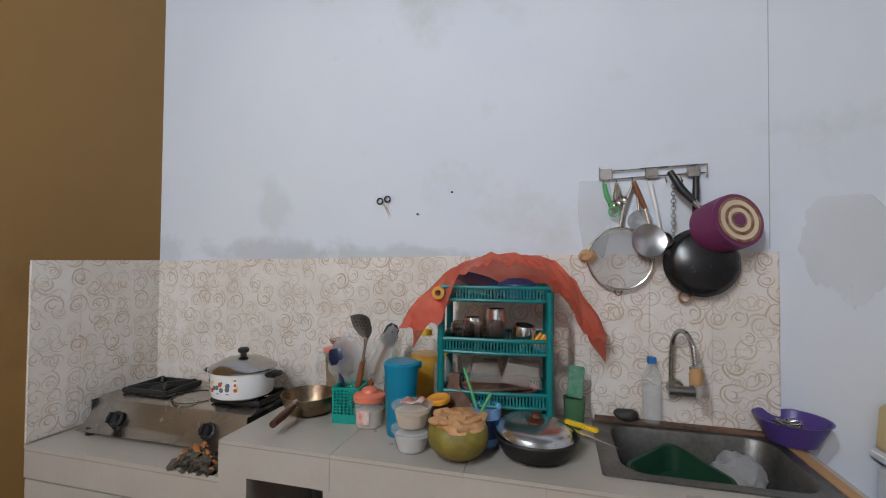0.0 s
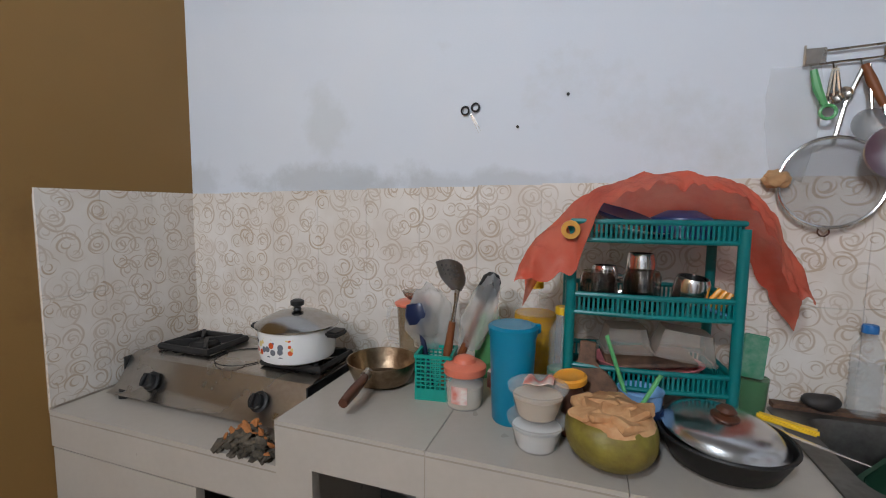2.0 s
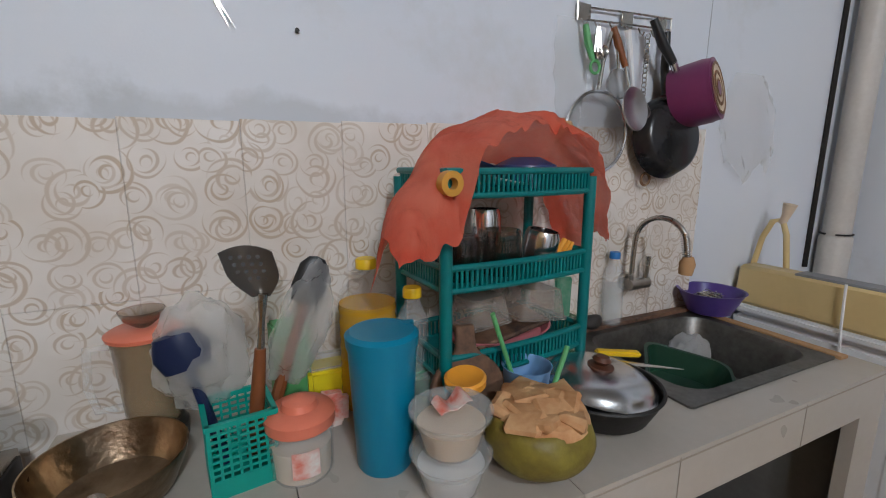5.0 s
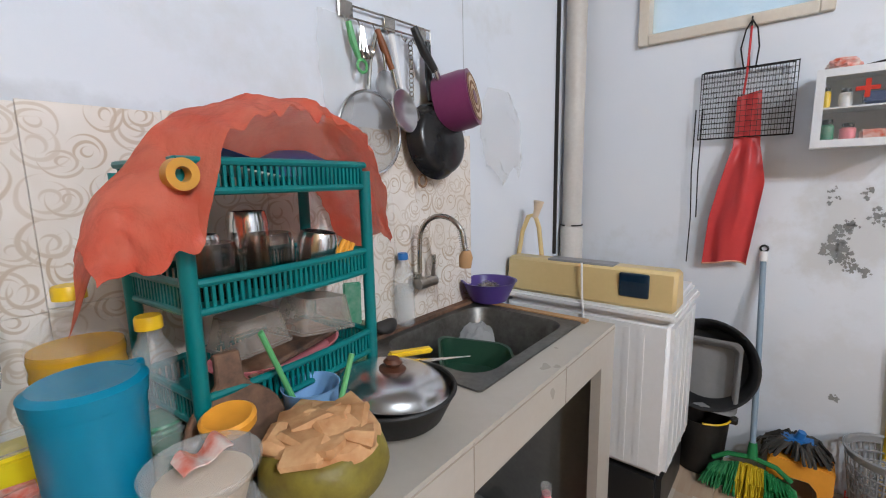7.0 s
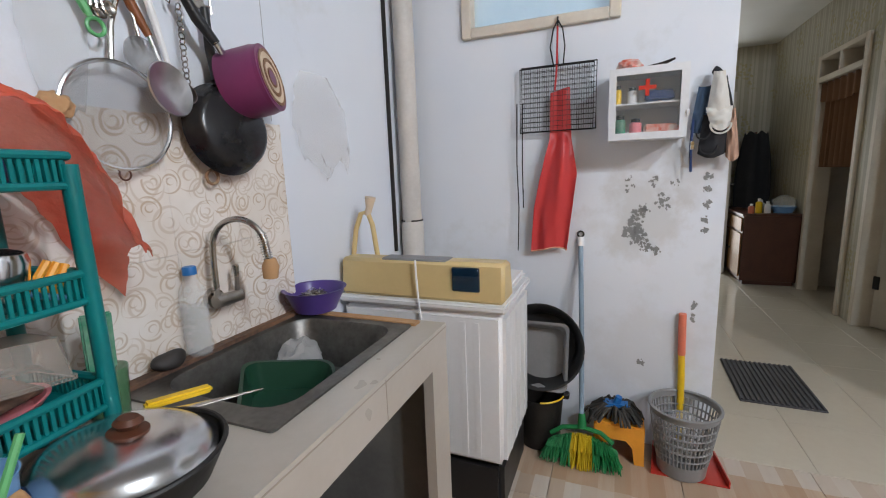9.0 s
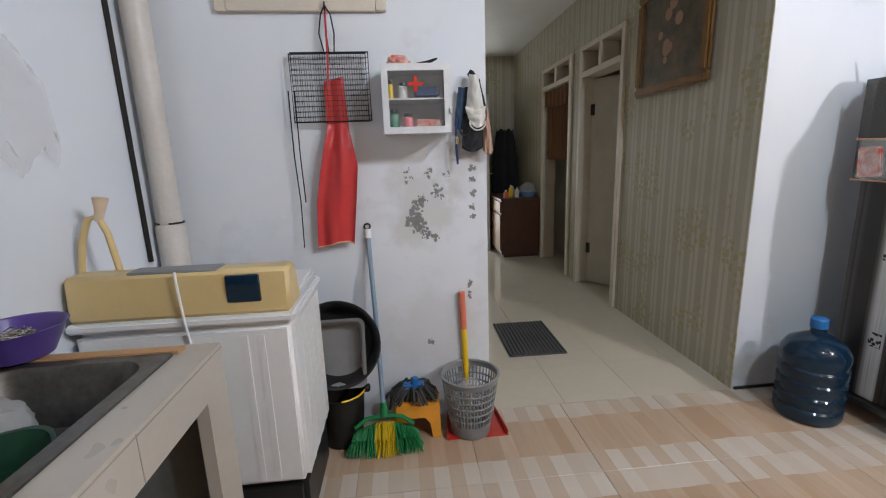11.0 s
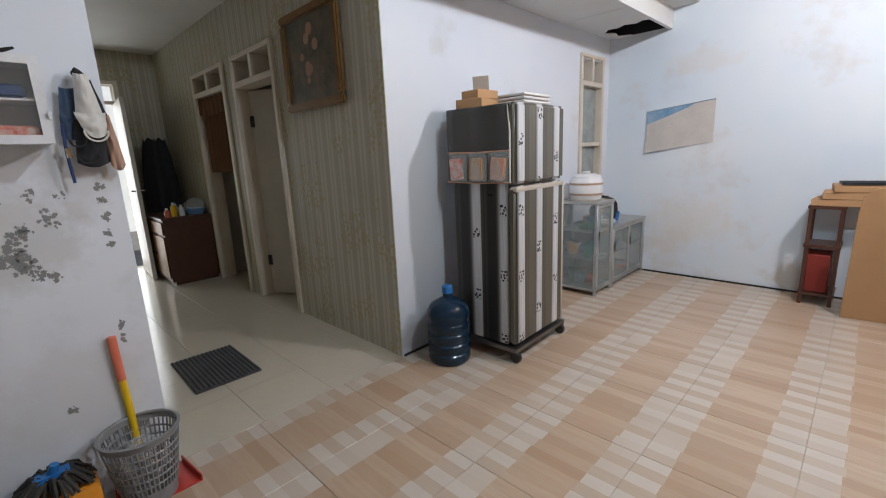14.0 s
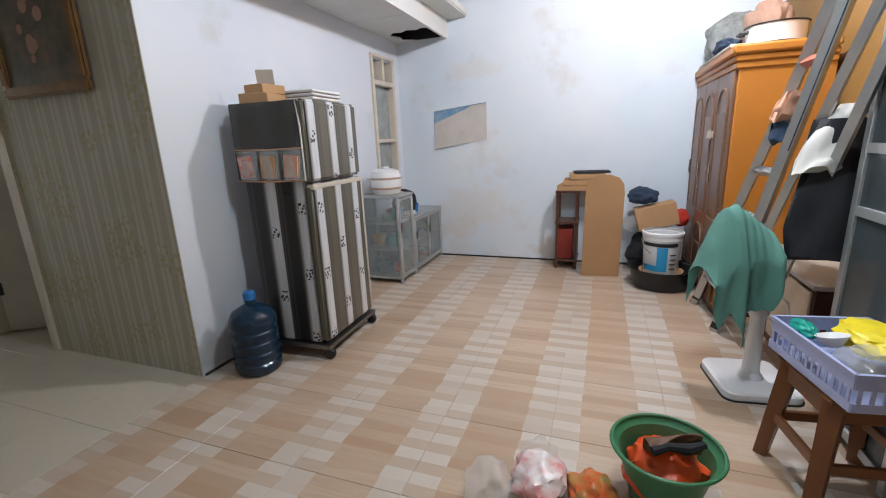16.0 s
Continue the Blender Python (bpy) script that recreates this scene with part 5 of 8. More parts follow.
bottle("oil_bottle", "clear plastic oil bottle with a yellow cap and green label", pose(-0.168, 2.40, CT), [(0.032, 0.0), (0.035, 0.01)] + ribbed(0.034, 0.02, 0.19, 9, 0.003) + [(0.028, 0.205), (0.017, 0.225), (0.015, 0.24)], "clear", "yellow_plastic", 0.24, 0.019, "oil bottles", (0.005, 0.09, 0.0362, "label_green", "green label"))
cn = thing("food_canister", "green labelled canister with a clear lid beside the rack", "canister", pose(-0.168, 2.335, CT))
part("body", lathe([(0, 0), (0.03, 0), (0.032, 0.004), (0.032, 0.075), (0, 0.075)], 24), M["label_green"], cn)
part("lid", lathe([(0.033, 0.075), (0.034, 0.09), (0, 0.092)], 24), M["cloudy"], cn)
bx = thing("food_box", "yellow plastic food box with a pale lid", "box", pose(-0.322, 2.50, CT))
part("body", box(-0.045, 0.045, -0.035, 0.035, 0.0, 0.085, 0.008, 2), M["yellow_bag"], bx)
part("lid", box(-0.047, 0.047, -0.037, 0.037, 0.085, 0.10, 0.006, 2), M["cloudy"], bx)
solo("drink_carton", box(-0.035, 0.035, -0.03, 0.03, 0, 0.185, 0.004, 2), M["straw_green"], "green drink carton against the backsplash", "carton", pose(-0.395, 2.515, CT, 0, 0, 10))
solo("snack_packet", rough_up(box(-0.03, 0.03, -0.02, 0.02, 0, 0.07, 0.012, 2), 0.005, 30), M["label_mix"], "small printed packet behind the jar", "packet", pose(-0.335, 2.405, CT))

# dish rack
RX, RD = 0.352, 0.19
rack = thing("dish_rack", "three-tier teal plastic dish rack crowded with mugs and tubs", "dish rack", pose(-0.146, 2.290, CT, 0, 0, 5))
for x in (0, RX):
    for y in (0, RD):
        part("post", tube([(x, y, 0), (x, y, 0.16), (x, y, 0.32), (x, y, 0.475)], 0.012, 12), M["teal"], rack)
for zt in (0.105, 0.275, 0.445):
    b = boxes((0.0, RX, 0.0, RD, zt, zt + 0.004))
    tray = part("tray", b, M["teal"], rack, "", False)
    b = bmesh.new()
    bow = lambda u: -0.012 * math.sin(math.pi * u)
    for zz, rr in ((zt, 0.006), (zt + 0.042, 0.0065)):
        for y, s in ((0, 1), (RD, -1)):
            tube([(RX * i / 10, y + s * bow(i / 10), zz) for i in range(11)], rr, 8, b)
        for x in (0, RX):
            tube([(x, 0, zz), (x, RD, zz)], rr, 8, b)
    part("rail", b, M["teal"], tray)
    b = bmesh.new()
    for i in range(1, 34):
        u = i / 34
        for y, s in ((0, 1), (RD, -1)):
            box(RX * u - 0.0025, RX * u + 0.0025, y + s * bow(u) - 0.002, y + s * bow(u) + 0.002, zt, zt + 0.04, bm=b)
    for i in range(1, 18):
        for x in (0, RX):
            box(x - 0.002, x + 0.002, RD * i / 18 - 0.0025, RD * i / 18 + 0.0025, zt, zt + 0.04, bm=b)
    tagged(part("slats", b, M["teal"], tray, "", False), kind="stuff")
rp = rack.matrix_basis
solo("tape_roll", lathe([(0.010, -0.009), (0.021, -0.009), (0.021, 0.009), (0.010, 0.009), (0.010, -0.009)], 28), M["tape"], "orange tape roll hung on the rack corner", "tape roll", rp @ pose(-0.006, -0.023, 0.468, 90))


def mug(name, label, m, r, h, material, handle=-1):
    t = thing(name, label, "mug", m, "mugs on the dish rack")
    part("body", lathe(shell([(r * 0.88, h), (r, h * 0.85), (r, 0.02), (r * 0.96, 0.0)][::-1], 0.003), 28), M[material], t)
    if handle:
        part("handle", tube([(handle * r * 0.95, 0, 0.75 * h), (handle * (r + 0.022), 0, 0.7 * h), (handle * (r + 0.022), 0, 0.3 * h), (handle * r * 0.95, 0, 0.22 * h)], 0.005, 8), M[material], t)


mug("glass_mug", "upturned smoky glass mug", rp @ pose(0.065, 0.06, 0.280), 0.040, 0.085, "smoky", 1)
mug("glass_mug", "upturned smoky glass mug with a handle", rp @ pose(0.165, 0.055, 0.280), 0.042, 0.090, "smoky", -1)
mug("steel_cup", "bright steel cup turned upside down", rp @ pose(0.175, 0.13, 0.280), 0.036, 0.125, "chrome", 0)
mug("steel_cup", "tilted bright steel cup", rp @ pose(0.265, 0.06, 0.284, 8, 6), 0.038, 0.078, "chrome", 0)
mug("steel_cup", "bright steel cup with a handle", rp @ pose(0.09, 0.14, 0.280), 0.034, 0.09, "chrome", 1)
ob = thing("citrus_squeezer", "orange plastic citrus squeezer on the rack", "squeezer", rp @ pose(0.318, 0.05, 0.282, 0, 22))
for i in range(3):
    part("rib", tube([(-0.012 + 0.012 * i, -0.01, 0.0), (-0.02 + 0.014 * i, -0.012, 0.03), (-0.012 + 0.012 * i, -0.01, 0.055)], 0.006, 8), M["orange_plastic"], ob)
part("tray", box(-0.02, 0.025, -0.02, 0.02, 0, 0.01, 0.004, 1), M["light_blue"], ob)
solo("pink_tray", lathe([(0, 0.0), (0.09, 0.0), (0.105, 0.02), (0.10, 0.02), (0.086, 0.005), (0, 0.005)], 32, squash=(1.25, 0.85)), M["pink"], "pink plastic tray on the lowest shelf", "tray", rp @ pose(0.19, 0.09, 0.125))
solo("wooden_board", box(-0.10, 0.10, -0.06, 0.06, -0.006, 0.006, 0.004, 1), M["board"], "worn brown board lying in the pink tray", "board", rp @ pose(0.19, 0.09, 0.152, 6, -6, 4))


def tub(label, m, x, y, h, material, taper=0.8):
    b = bowl_rings([(rounded(-x, x, -y, y, 0.012), h), (rounded(-x * 1.06, x * 1.06, -y * 1.06, y * 1.06, 0.012), h), (rounded(-x * 1.06, x * 1.06, -y * 1.06, y * 1.06, 0.012), h - 0.006), (rounded(-x, x, -y, y, 0.012), h - 0.006), (rounded(-x * taper, x * taper, -y * taper, y * taper, 0.012), 0.0)])
    solo("food_container", b, M[material], label, "container", m, "cloudy containers on the dish rack")


tub("cloudy rectangular container turned upside down", rp @ pose(0.27, 0.07, 0.232, 180, 8, 0), 0.065, 0.05, 0.065, "dull_frosted")
tub("cloudy rectangular container turned upside down", rp @ pose(0.14, 0.10, 0.225, 180, 0, 6), 0.055, 0.05, 0.06, "dull_frosted")
solo("melamine_plate", lathe([(0, 0), (0.05, 0), (0.10, 0.014), (0.102, 0.017), (0.05, 0.004), (0, 0.004)], 36), M["white_plastic"], "white plate on the top tier of the rack", "plate", rp @ pose(0.13, 0.09, 0.468, 8, 10))
solo("melamine_plate", lathe([(0, 0), (0.05, 0), (0.085, 0.014), (0.087, 0.017), (0.05, 0.004), (0, 0.004)], 36), M["navy_plastic"], "dark blue plate under the red bag", "plate", rp @ pose(0.11, 0.085, 0.492, 10, 16))
solo("plastic_bowl", lathe(shell([(0.03, 0.062), (0.065, 0.045), (0.075, 0.0)][::-1], 0.003), 32), M["navy_plastic"], "dark blue bowl turned over on the rack", "bowl", rp @ pose(0.25, 0.09, 0.452))

# red bag over the rack
KX = ((0.0, 1.205), (0.06, 1.27), (0.14, 1.335), (0.25, 1.385), (0.42, 1.43), (0.6, 1.425), (0.75, 1.395), (0.84, 1.335), (0.92, 1.245), (1.0, 1.15))


def along(keys, u):
    for (a, p), (b2, q) in zip(keys, keys[1:]):
        if u <= b2:
            return p + (q - p) * (u - a) / (b2 - a)
    return keys[-1][1]


def bag_point(u, v):
    top = along(KX, u)
    x = -0.27 + 0.66 * u
    yf = along(((0, 2.20), (0.2, 2.26), (0.5, 2.285), (0.78, 2.31), (1, 2.44)), u)
    yk = along(((0, 2.36), (0.25, 2.50), (0.75, 2.55), (1, 2.565)), u)
    drop_f = along(((0, 0.03), (0.1, 0.12), (0.2, 0.16), (0.26, 0.06), (0.34, 0.035), (0.7, 0.03), (0.8, 0.07), (0.88, 0.13), (1, 0.02)), u)
    drop_b = 0.12
    p = Vector((x, yf + (yk - yf) * v, top - (drop_f * (1 - 2.2 * v) ** 2 if v < 0.45 else drop_b * (v - 0.45) ** 2 * 3)))
    w = noise.noise_vector(Vector((x * 13, p.y * 9, p.z * 5)))
    f = noise.noise(Vector((x * 40 + 9 * v, v * 3, p.z * 22)))
    g = noise.noise(Vector((x * 75, v * 16, p.z * 60)))
    ragged = 0.02 * noise.noise(Vector((u * 30, 7, 0))) * max(0, 0.2 - v) * 5
    return p + w * 0.015 + Vector((0.002, -0.008, 0.007)) * f + Vector((0.001, -0.002, 0.002)) * g + Vector((0, 0, ragged))


solo("red_plastic_bag", sheet(bag_point, 130, 60, 0.0006), M["red_film"], "crumpled red plastic bag draped over the dish rack", "plastic bag")

# by the sink
g = thing("drinking_glass", "green tinted drinking glass with a sachet in it", "glass", pose(0.285, 2.475, CT))
part("body", lathe(shell([(0.028, 0.0), (0.031, 0.004), (0.038, 0.105)], 0.002), 24), M["green_glass"], g)
solo("seasoning_sachet", rough_up(box(-0.027, 0.027, -0.004, 0.004, 0, 0.11, 0.003, 2), 0.004, 30), M["label_green"], "green printed sachet standing in the glass", "sachet", pose(0.285, 2.478, CT + 0.10, -6, 5, 0))
bottle("water_bottle", "clear plastic water bottle with a blue cap", pose(0.548, 2.558, CT + 0.016), [(0.028, 0.0), (0.033, 0.01)] + ribbed(0.033, 0.03, 0.14, 6, 0.0025) + [(0.03, 0.165), (0.016, 0.195), (0.013, 0.205)], "clear", "blue_cap", 0.205, 0.016, "", (0.004, 0.12, 0.030, "clear", "clear water"))
b = bmesh.new()
bmesh.ops.create_icosphere(b, subdivisions=3, radius=1.0)
b.transform(Matrix.Diagonal((0.045, 0.024, 0.024, 1)))
solo("whetstone", rough_up(b, 0.008, 22), M["stone"], "dark rounded stone by the tap", "stone", pose(0.462, 2.553, CT + 0.034))
fau = thing("tap", "steel wall tap with a flexible arched spout", "tap", pose(0.628, 2.588, 0.962))
part("flange", lathe([(0, 0), (0.03, 0), (0.026, 0.012), (0, 0.012)], 20, m=pose(0, 0, 0, 90)), M["steel"], fau)
part("body", tube([(0, 0, 0), (0, -0.03, 0), (0, -0.055, 0)], [0.014, 0.018, 0.016], 14), M["steel"], fau)
part("body", tube([(-0.03, -0.045, 0.0), (0.05, -0.045, 0.0)], 0.017, 14), M["steel"], fau)
part("lever", tube([(0.04, -0.045, 0.01), (0.042, -0.048, 0.05), (0.04, -0.05, 0.085)], [0.007, 0.006, 0.008], 10), M["steel"], fau)
pts = [(-0.022, -0.045, 0.01), (-0.022, -0.045, 0.08), (-0.021, -0.047, 0.135)] + [(-0.020 + 0.030 * (1 - math.cos(radians(a))) / 2, -0.047 - 0.0735 * (1 - math.cos(radians(a))), 0.140 + 0.075 * math.sin(radians(a))) for a in range(0, 171, 15)] + [(0.012, -0.197, 0.105)]
part("spout", tube(pts, 0.0078, 12), M["steel"], fau)
b = bmesh.new()
for i in range(12):
    p, q = Vector(pts[-3]).lerp(Vector(pts[-1]), i / 12), Vector(pts[-3]).lerp(Vector(pts[-1]), i / 12 + 0.04)
    tube([p, q], 0.0115, 10, b)
tagged(part("spout_rings", b, M["chrome"], fau), kind="stuff")
part("filter", lathe([(0, -0.03), (0.018, -0.03), (0.021, 0.0), (0.013, 0.02), (0, 0.02)], 16, m=pose(0.013, -0.198, 0.095, 6, 0)), M["cardboard"], fau, "brown cloth filter on the spout")
pb = thing("washing_bowl", "purple plastic bowl holding a steel scourer", "bowl", pose(0.942, 2.505, CT + 0.011) @ Matrix.Diagonal((1, 1, 0.86, 1)))
part("bowl", lathe(shell([(0.055, 0.0), (0.066, 0.005), (0.092, 0.07), (0.100, 0.088), (0.104, 0.090)], 0.003), 36), M["purple"], pb)
b = bmesh.new()
rng = random.Random(3)
for k in range(26):
    tube([(rng.uniform(-0.05, 0.03), rng.uniform(-0.04, 0.04), rng.uniform(0.05, 0.08)) for _ in range(5)], 0.0016, 5, b)
tagged(part("scourer", b, M["steel"], pb, "tangled steel scourer"), kind="stuff")
gb = bowl_rings([(rounded(-0.085, 0.085, -0.085, 0.085, 0.03), 0.07), (rounded(-0.092, 0.092, -0.092, 0.092, 0.03), 0.07), (rounded(-0.09, 0.09, -0.09, 0.09, 0.03), 0.064), (rounded(-0.07, 0.07, -0.07, 0.07, 0.03), 0.0)])
gi = bowl_rings([(rounded(-0.084, 0.084, -0.084, 0.084, 0.03), 0.07), (rounded(-0.066, 0.066, -0.066, 0.066, 0.03), 0.006)])
merge(gb, gi)
solo("dish_basin", gb, M["green_basin"], "dark green square plastic basin in the sink", "basin", pose(0.572, 2.318, CT - 0.112, 10, -8, 42) @ Matrix.Diagonal((1.22, 1.22, 1.05, 1)))
crumpled_bag("plastic_bag", "crumpled clear plastic bag lying in the sink", 0.772, 2.445, CT - 0.16, 0.15, 0.11, 0.15, M["white_film"], 1.2)

# broken corner of the ledge
M["ash"] = mat("dark crumbled mortar", (0.13, 0.105, 0.075), 0.95, dark=(0.03, 0.026, 0.022), scale=30, fine=140, amount=1.0, bump=0.9)
M["brick_chip"] = mat("broken orange brick", (0.46, 0.17, 0.05), 0.9, dark=(0.25, 0.09, 0.03), scale=30, bump=0.8)
rng = random.Random(8)
rb = thing("broken_masonry", "crumbled dark mortar and orange brick chips on the ledge", "rubble", pose(-0.925, 2.085, 0.706))
for name, n, lo, hi, material in (("mortar", 190, 0.006, 0.016, "ash"), ("brick_chip", 16, 0.006, 0.013, "brick_chip")):
    b = bmesh.new()
    for k in range(n):
        s = rng.uniform(lo, hi)
        lump = bmesh.new()
        bmesh.ops.create_icosphere(lump, subdivisions=1, radius=s)
        for v in lump.verts:
            v.co = Vector((v.co.x * 1.5, v.co.y, v.co.z * 0.55)) * rng.uniform(0.55, 1.25)
        spread = max(-0.085, min(0.085, rng.gauss(0.012, 0.042)))
        top = 0.072 * max(0.0, 1 - abs(spread) / 0.11)
        z = rng.uniform(0, top) if name == "mortar" else top + 0.004
        merge(b, lump, pose(spread, rng.uniform(-0.03, 0.03), z, rng.uniform(-40, 40), rng.uniform(-50, 50), rng.uniform(0, 180)))
    tagged(part(name, b, M[material], rb, "orange brick chips" if name == "brick_chip" else "", False), kind="stuff")

# ---- on the back wall ----
sc = thing("scissors", "steel scissors with black handles hung on the wall", "scissors", pose(-0.478, YB - 0.008, 1.632, 90, 0, 0) @ pose(0, 0, 0, 0, 0, 14) @ Matrix.Scale(0.85, 4))
for s in (-1, 1):
    part("blade", slab([(-0.002 * s, 0.006), (0.005 * s, 0.004), (0.0035 * s, -0.03), (0.0005 * s, -0.074), (-0.001 * s, -0.03)], -0.0012 + 0.001 * s, 0.0012 + 0.001 * s, m=pose(0, 0.0, 0, 0, 0, 14 + 4 * s)), M["steel"], sc)
    part("handle", tube(arc((s * 0.017 + 0.001, 0.026, 0.0), 0.0145, 0, 345, 16, "z"), 0.0036, 8, None, True, pose(0, 0, 0, 0, 0, -8 * s)), M["black_plastic"], sc, "black plastic finger ring")
for x, z in ((-0.186, 1.677), (-0.332, 1.59)):
    solo("wall_nail", lathe([(0, 0), (0.004, 0), (0.0045, 0.008), (0, 0.009)], 10, m=pose(0, 0, 0, 90)), M["soot"], "small dark nail in the wall", "nail", pose(x, YB, z), "nails in the wall")
rk = thing("utensil_rail", "thin steel wall rail with hooks for utensils", "rail")
for dz in (0.0, 0.030):
    part("wire", tube([(0.376, 2.588, 1.702 + dz), (0.55, 2.586, 1.710 + dz), (0.735, 2.588, 1.717 + dz)], 0.0028, 6), M["steel"], rk)
for x in (0.378, 0.733):
    part("end_wire", tube([(x, 2.588, 1.700), (x, 2.588, 1.750)], 0.0028, 6), M["steel"], rk)
for x in (0.40, 0.555, 0.69):
    part("plate", box(x - 0.022, x + 0.022, 2.584, 2.588, 1.702, 1.742, 0.002, 1), M["steel"], rk)
for x in (0.39, 0.435, 0.49, 0.545, 0.60, 0.65, 0.70):
    part("hook", tube([(x, 2.586, 1.706), (x, 2.578, 1.69), (x, 2.570, 1.683), (x, 2.565, 1.69)], 0.002, 6), M["steel"], rk)


def ring_mesh(c, r, t, n=36):
    return tube(arc(c, r, 0, 350, n, "y"), t, 8, None, True)


st = thing("strainer", "large round steel mesh strainer hanging on the wall", "strainer")
part("rim", ring_mesh((0.445, 2.562, 1.412), 0.110, 0.005), M["chrome"], st)
part("mesh", lathe([(0, -0.012), (0.05, -0.010), (0.109, 0.0)], 36, m=pose(0.445, 2.562, 1.412, 90)), M["strainer"], st, "fine grey mesh")
part("handle", tube([(0.445, 2.565, 1.522), (0.46, 2.57, 1.60), (0.49, 2.575, 1.68)], 0.006, 8), M["steel"], st)
part("hanger", ring_mesh((0.44, 2.568, 1.292), 0.012, 0.002, 16), M["brown_handle"], st)
sk = thing("skimmer", "perforated aluminium skimmer with a brown wooden handle", "skimmer")
part("bowl", lathe([(0, -0.018), (0.035, -0.012), (0.060, 0.0), (0.058, 0.003), (0.034, -0.008), (0, -0.014)], 32, m=pose(0.533, 2.515, 1.475, 82, 0, 10)), M["alu"], sk)
b = bmesh.new()
for k in range(40):
    a, r = 2.4 * k, 0.050 * math.sqrt((k + 0.5) / 40)
    lathe([(0, 0), (0.0026, 0), (0.0026, 0.002), (0, 0.002)], 6, b, pose(0.533, 2.515, 1.475, 82, 0, 10) @ pose(r * math.cos(a), r * math.sin(a), -0.0195 + 6.0 * r * r))
tagged(part("perforations", b, M["black_plastic"], sk, "dark holes"), kind="stuff")
part("shank", tube([(0.54, 2.545, 1.53), (0.525, 2.555, 1.60)], 0.005, 8), M["chrome"], sk)
part("handle", tube([(0.528, 2.555, 1.59), (0.505, 2.565, 1.65), (0.492, 2.572, 1.69)], [0.008, 0.011, 0.008], 10), M["wood_spoon"], sk, "brown wooden handle")
sk = thing("ladle", "steel ladle with a pale handle on the wall rail", "ladle")
part("handle", tube([(0.545, 2.572, 1.69), (0.56, 2.57, 1.62), (0.578, 2.565, 1.52)], [0.009, 0.008, 0.005], 8), M["white_plastic"], sk)
part("bowl", lathe(shell([(0.012, 0.0), (0.026, 0.012), (0.03, 0.028)], 0.002), 20, m=pose(0.583, 2.56, 1.47, 70)), M["steel"], sk)
sk = thing("tea_strainer", "small round steel tea strainer on the wall rail", "strainer")
part("bowl", lathe([(0, -0.03), (0.03, -0.02), (0.042, 0.0), (0.04, 0.0), (0.028, -0.017), (0, -0.026)], 24, m=pose(0.51, 2.555, 1.545, 80)), M["strainer"], sk)
part("handle", tube([(0.508, 2.56, 1.585), (0.50, 2.57, 1.69)], 0.004, 8), M["steel"], sk)
sk = thing("measuring_spoons", "bunch of steel measuring spoons on a hook", "spoons")
for i, dx in enumerate((-0.012, 0.0, 0.012)):
    part("spoon", tube([(0.435 + dx * 0.3, 2.57, 1.685), (0.435 + dx, 2.565, 1.62)], 0.004, 6), M["steel"], sk)
    part("bowl", lathe([(0, -0.006), (0.012, -0.003), (0.015, 0)], 14, m=pose(0.437 + 1.5 * dx, 2.56, 1.605 + 0.01 * i, 85)), M["steel"], sk)
sk = thing("peeler", "green plastic kitchen peeler on the wall rail", "peeler")
part("handle", tube([(0.392, 2.57, 1.685), (0.402, 2.568, 1.64), (0.418, 2.565, 1.60)], [0.008, 0.010, 0.007], 8), M["straw_green"], sk)
part("head", ring_mesh((0.425, 2.562, 1.582), 0.016, 0.004, 16), M["straw_green"], sk)
# a steel chain of linked rings
sk = thing("hanging_chain", "steel chain hanging from the wall rail", "chain")
for i in range(16):
    part("link", tube(arc((0.622, 2.57, 1.682 - 0.013 * i), 0.008, 0, 340, 10, "y" if i % 2 else "x"), 0.0016, 5, None, True), M["steel"], sk)
fp = thing("frying_pan", "black non-stick frying pan hanging on the wall", "frying pan")
mp = pose(0.702, 2.540, 1.404, 84, 0, -4)
part("bowl", lathe([(0, 0.036), (0.088, 0.034), (0.103, 0.024), (0.117, -0.012), (0.119, -0.014), (0.113, -0.014), (0.10, 0.018), (0, 0.028)], 44, m=mp), M["nonstick"], fp, "scuffed black bowl")
part("handle", tube([(0.688, 2.55, 1.525), (0.690, 2.56, 1.60), (0.692, 2.565, 1.70)], [0.010, 0.012, 0.010], 10), M["black_plastic"], fp)
part("chain", ring_mesh((0.655, 2.565, 1.282), 0.018, 0.004, 14), M["rust"], fp, "rusty hanging ring")
mp = thing("saucepan", "plum coloured saucepan with a scorched base hanging sideways", "saucepan", pose(0.752, 2.532, 1.520, 78, 0, 22))
part("body", lathe(shell([(0.075, 0.085), (0.086, 0.078), (0.090, 0.06), (0.090, -0.025)][::-1], 0.003)[1:-1] + [(0.087, 0.084), (0, 0.084)], 40), M["magenta"], mp)
part("base", lathe([(0, 0.085), (0.028, 0.0855), (0.03, 0.087), (0.044, 0.087), (0.046, 0.0855), (0.060, 0.0855), (0.062, 0.087), (0.070, 0.087), (0.072, 0.084)], 40), M["peanut"], mp, "scorched ringed base")
for r0, r1, c in ((0.0, 0.020, "magenta"), (0.020, 0.026, "rust"), (0.040, 0.050, "rust"), (0.066, 0.074, "rust")):
    part("burn_ring", lathe([(r0, 0.0876), (r1, 0.0876), (r1, 0.0886), (r0, 0.0886), (r0, 0.0876)], 40), M[c], mp, "dark burnt ring")
part("ferrule", tube([(-0.06, 0.068, 0.0), (-0.08, 0.092, 0.0)], 0.010, 10), M["chrome"], mp)
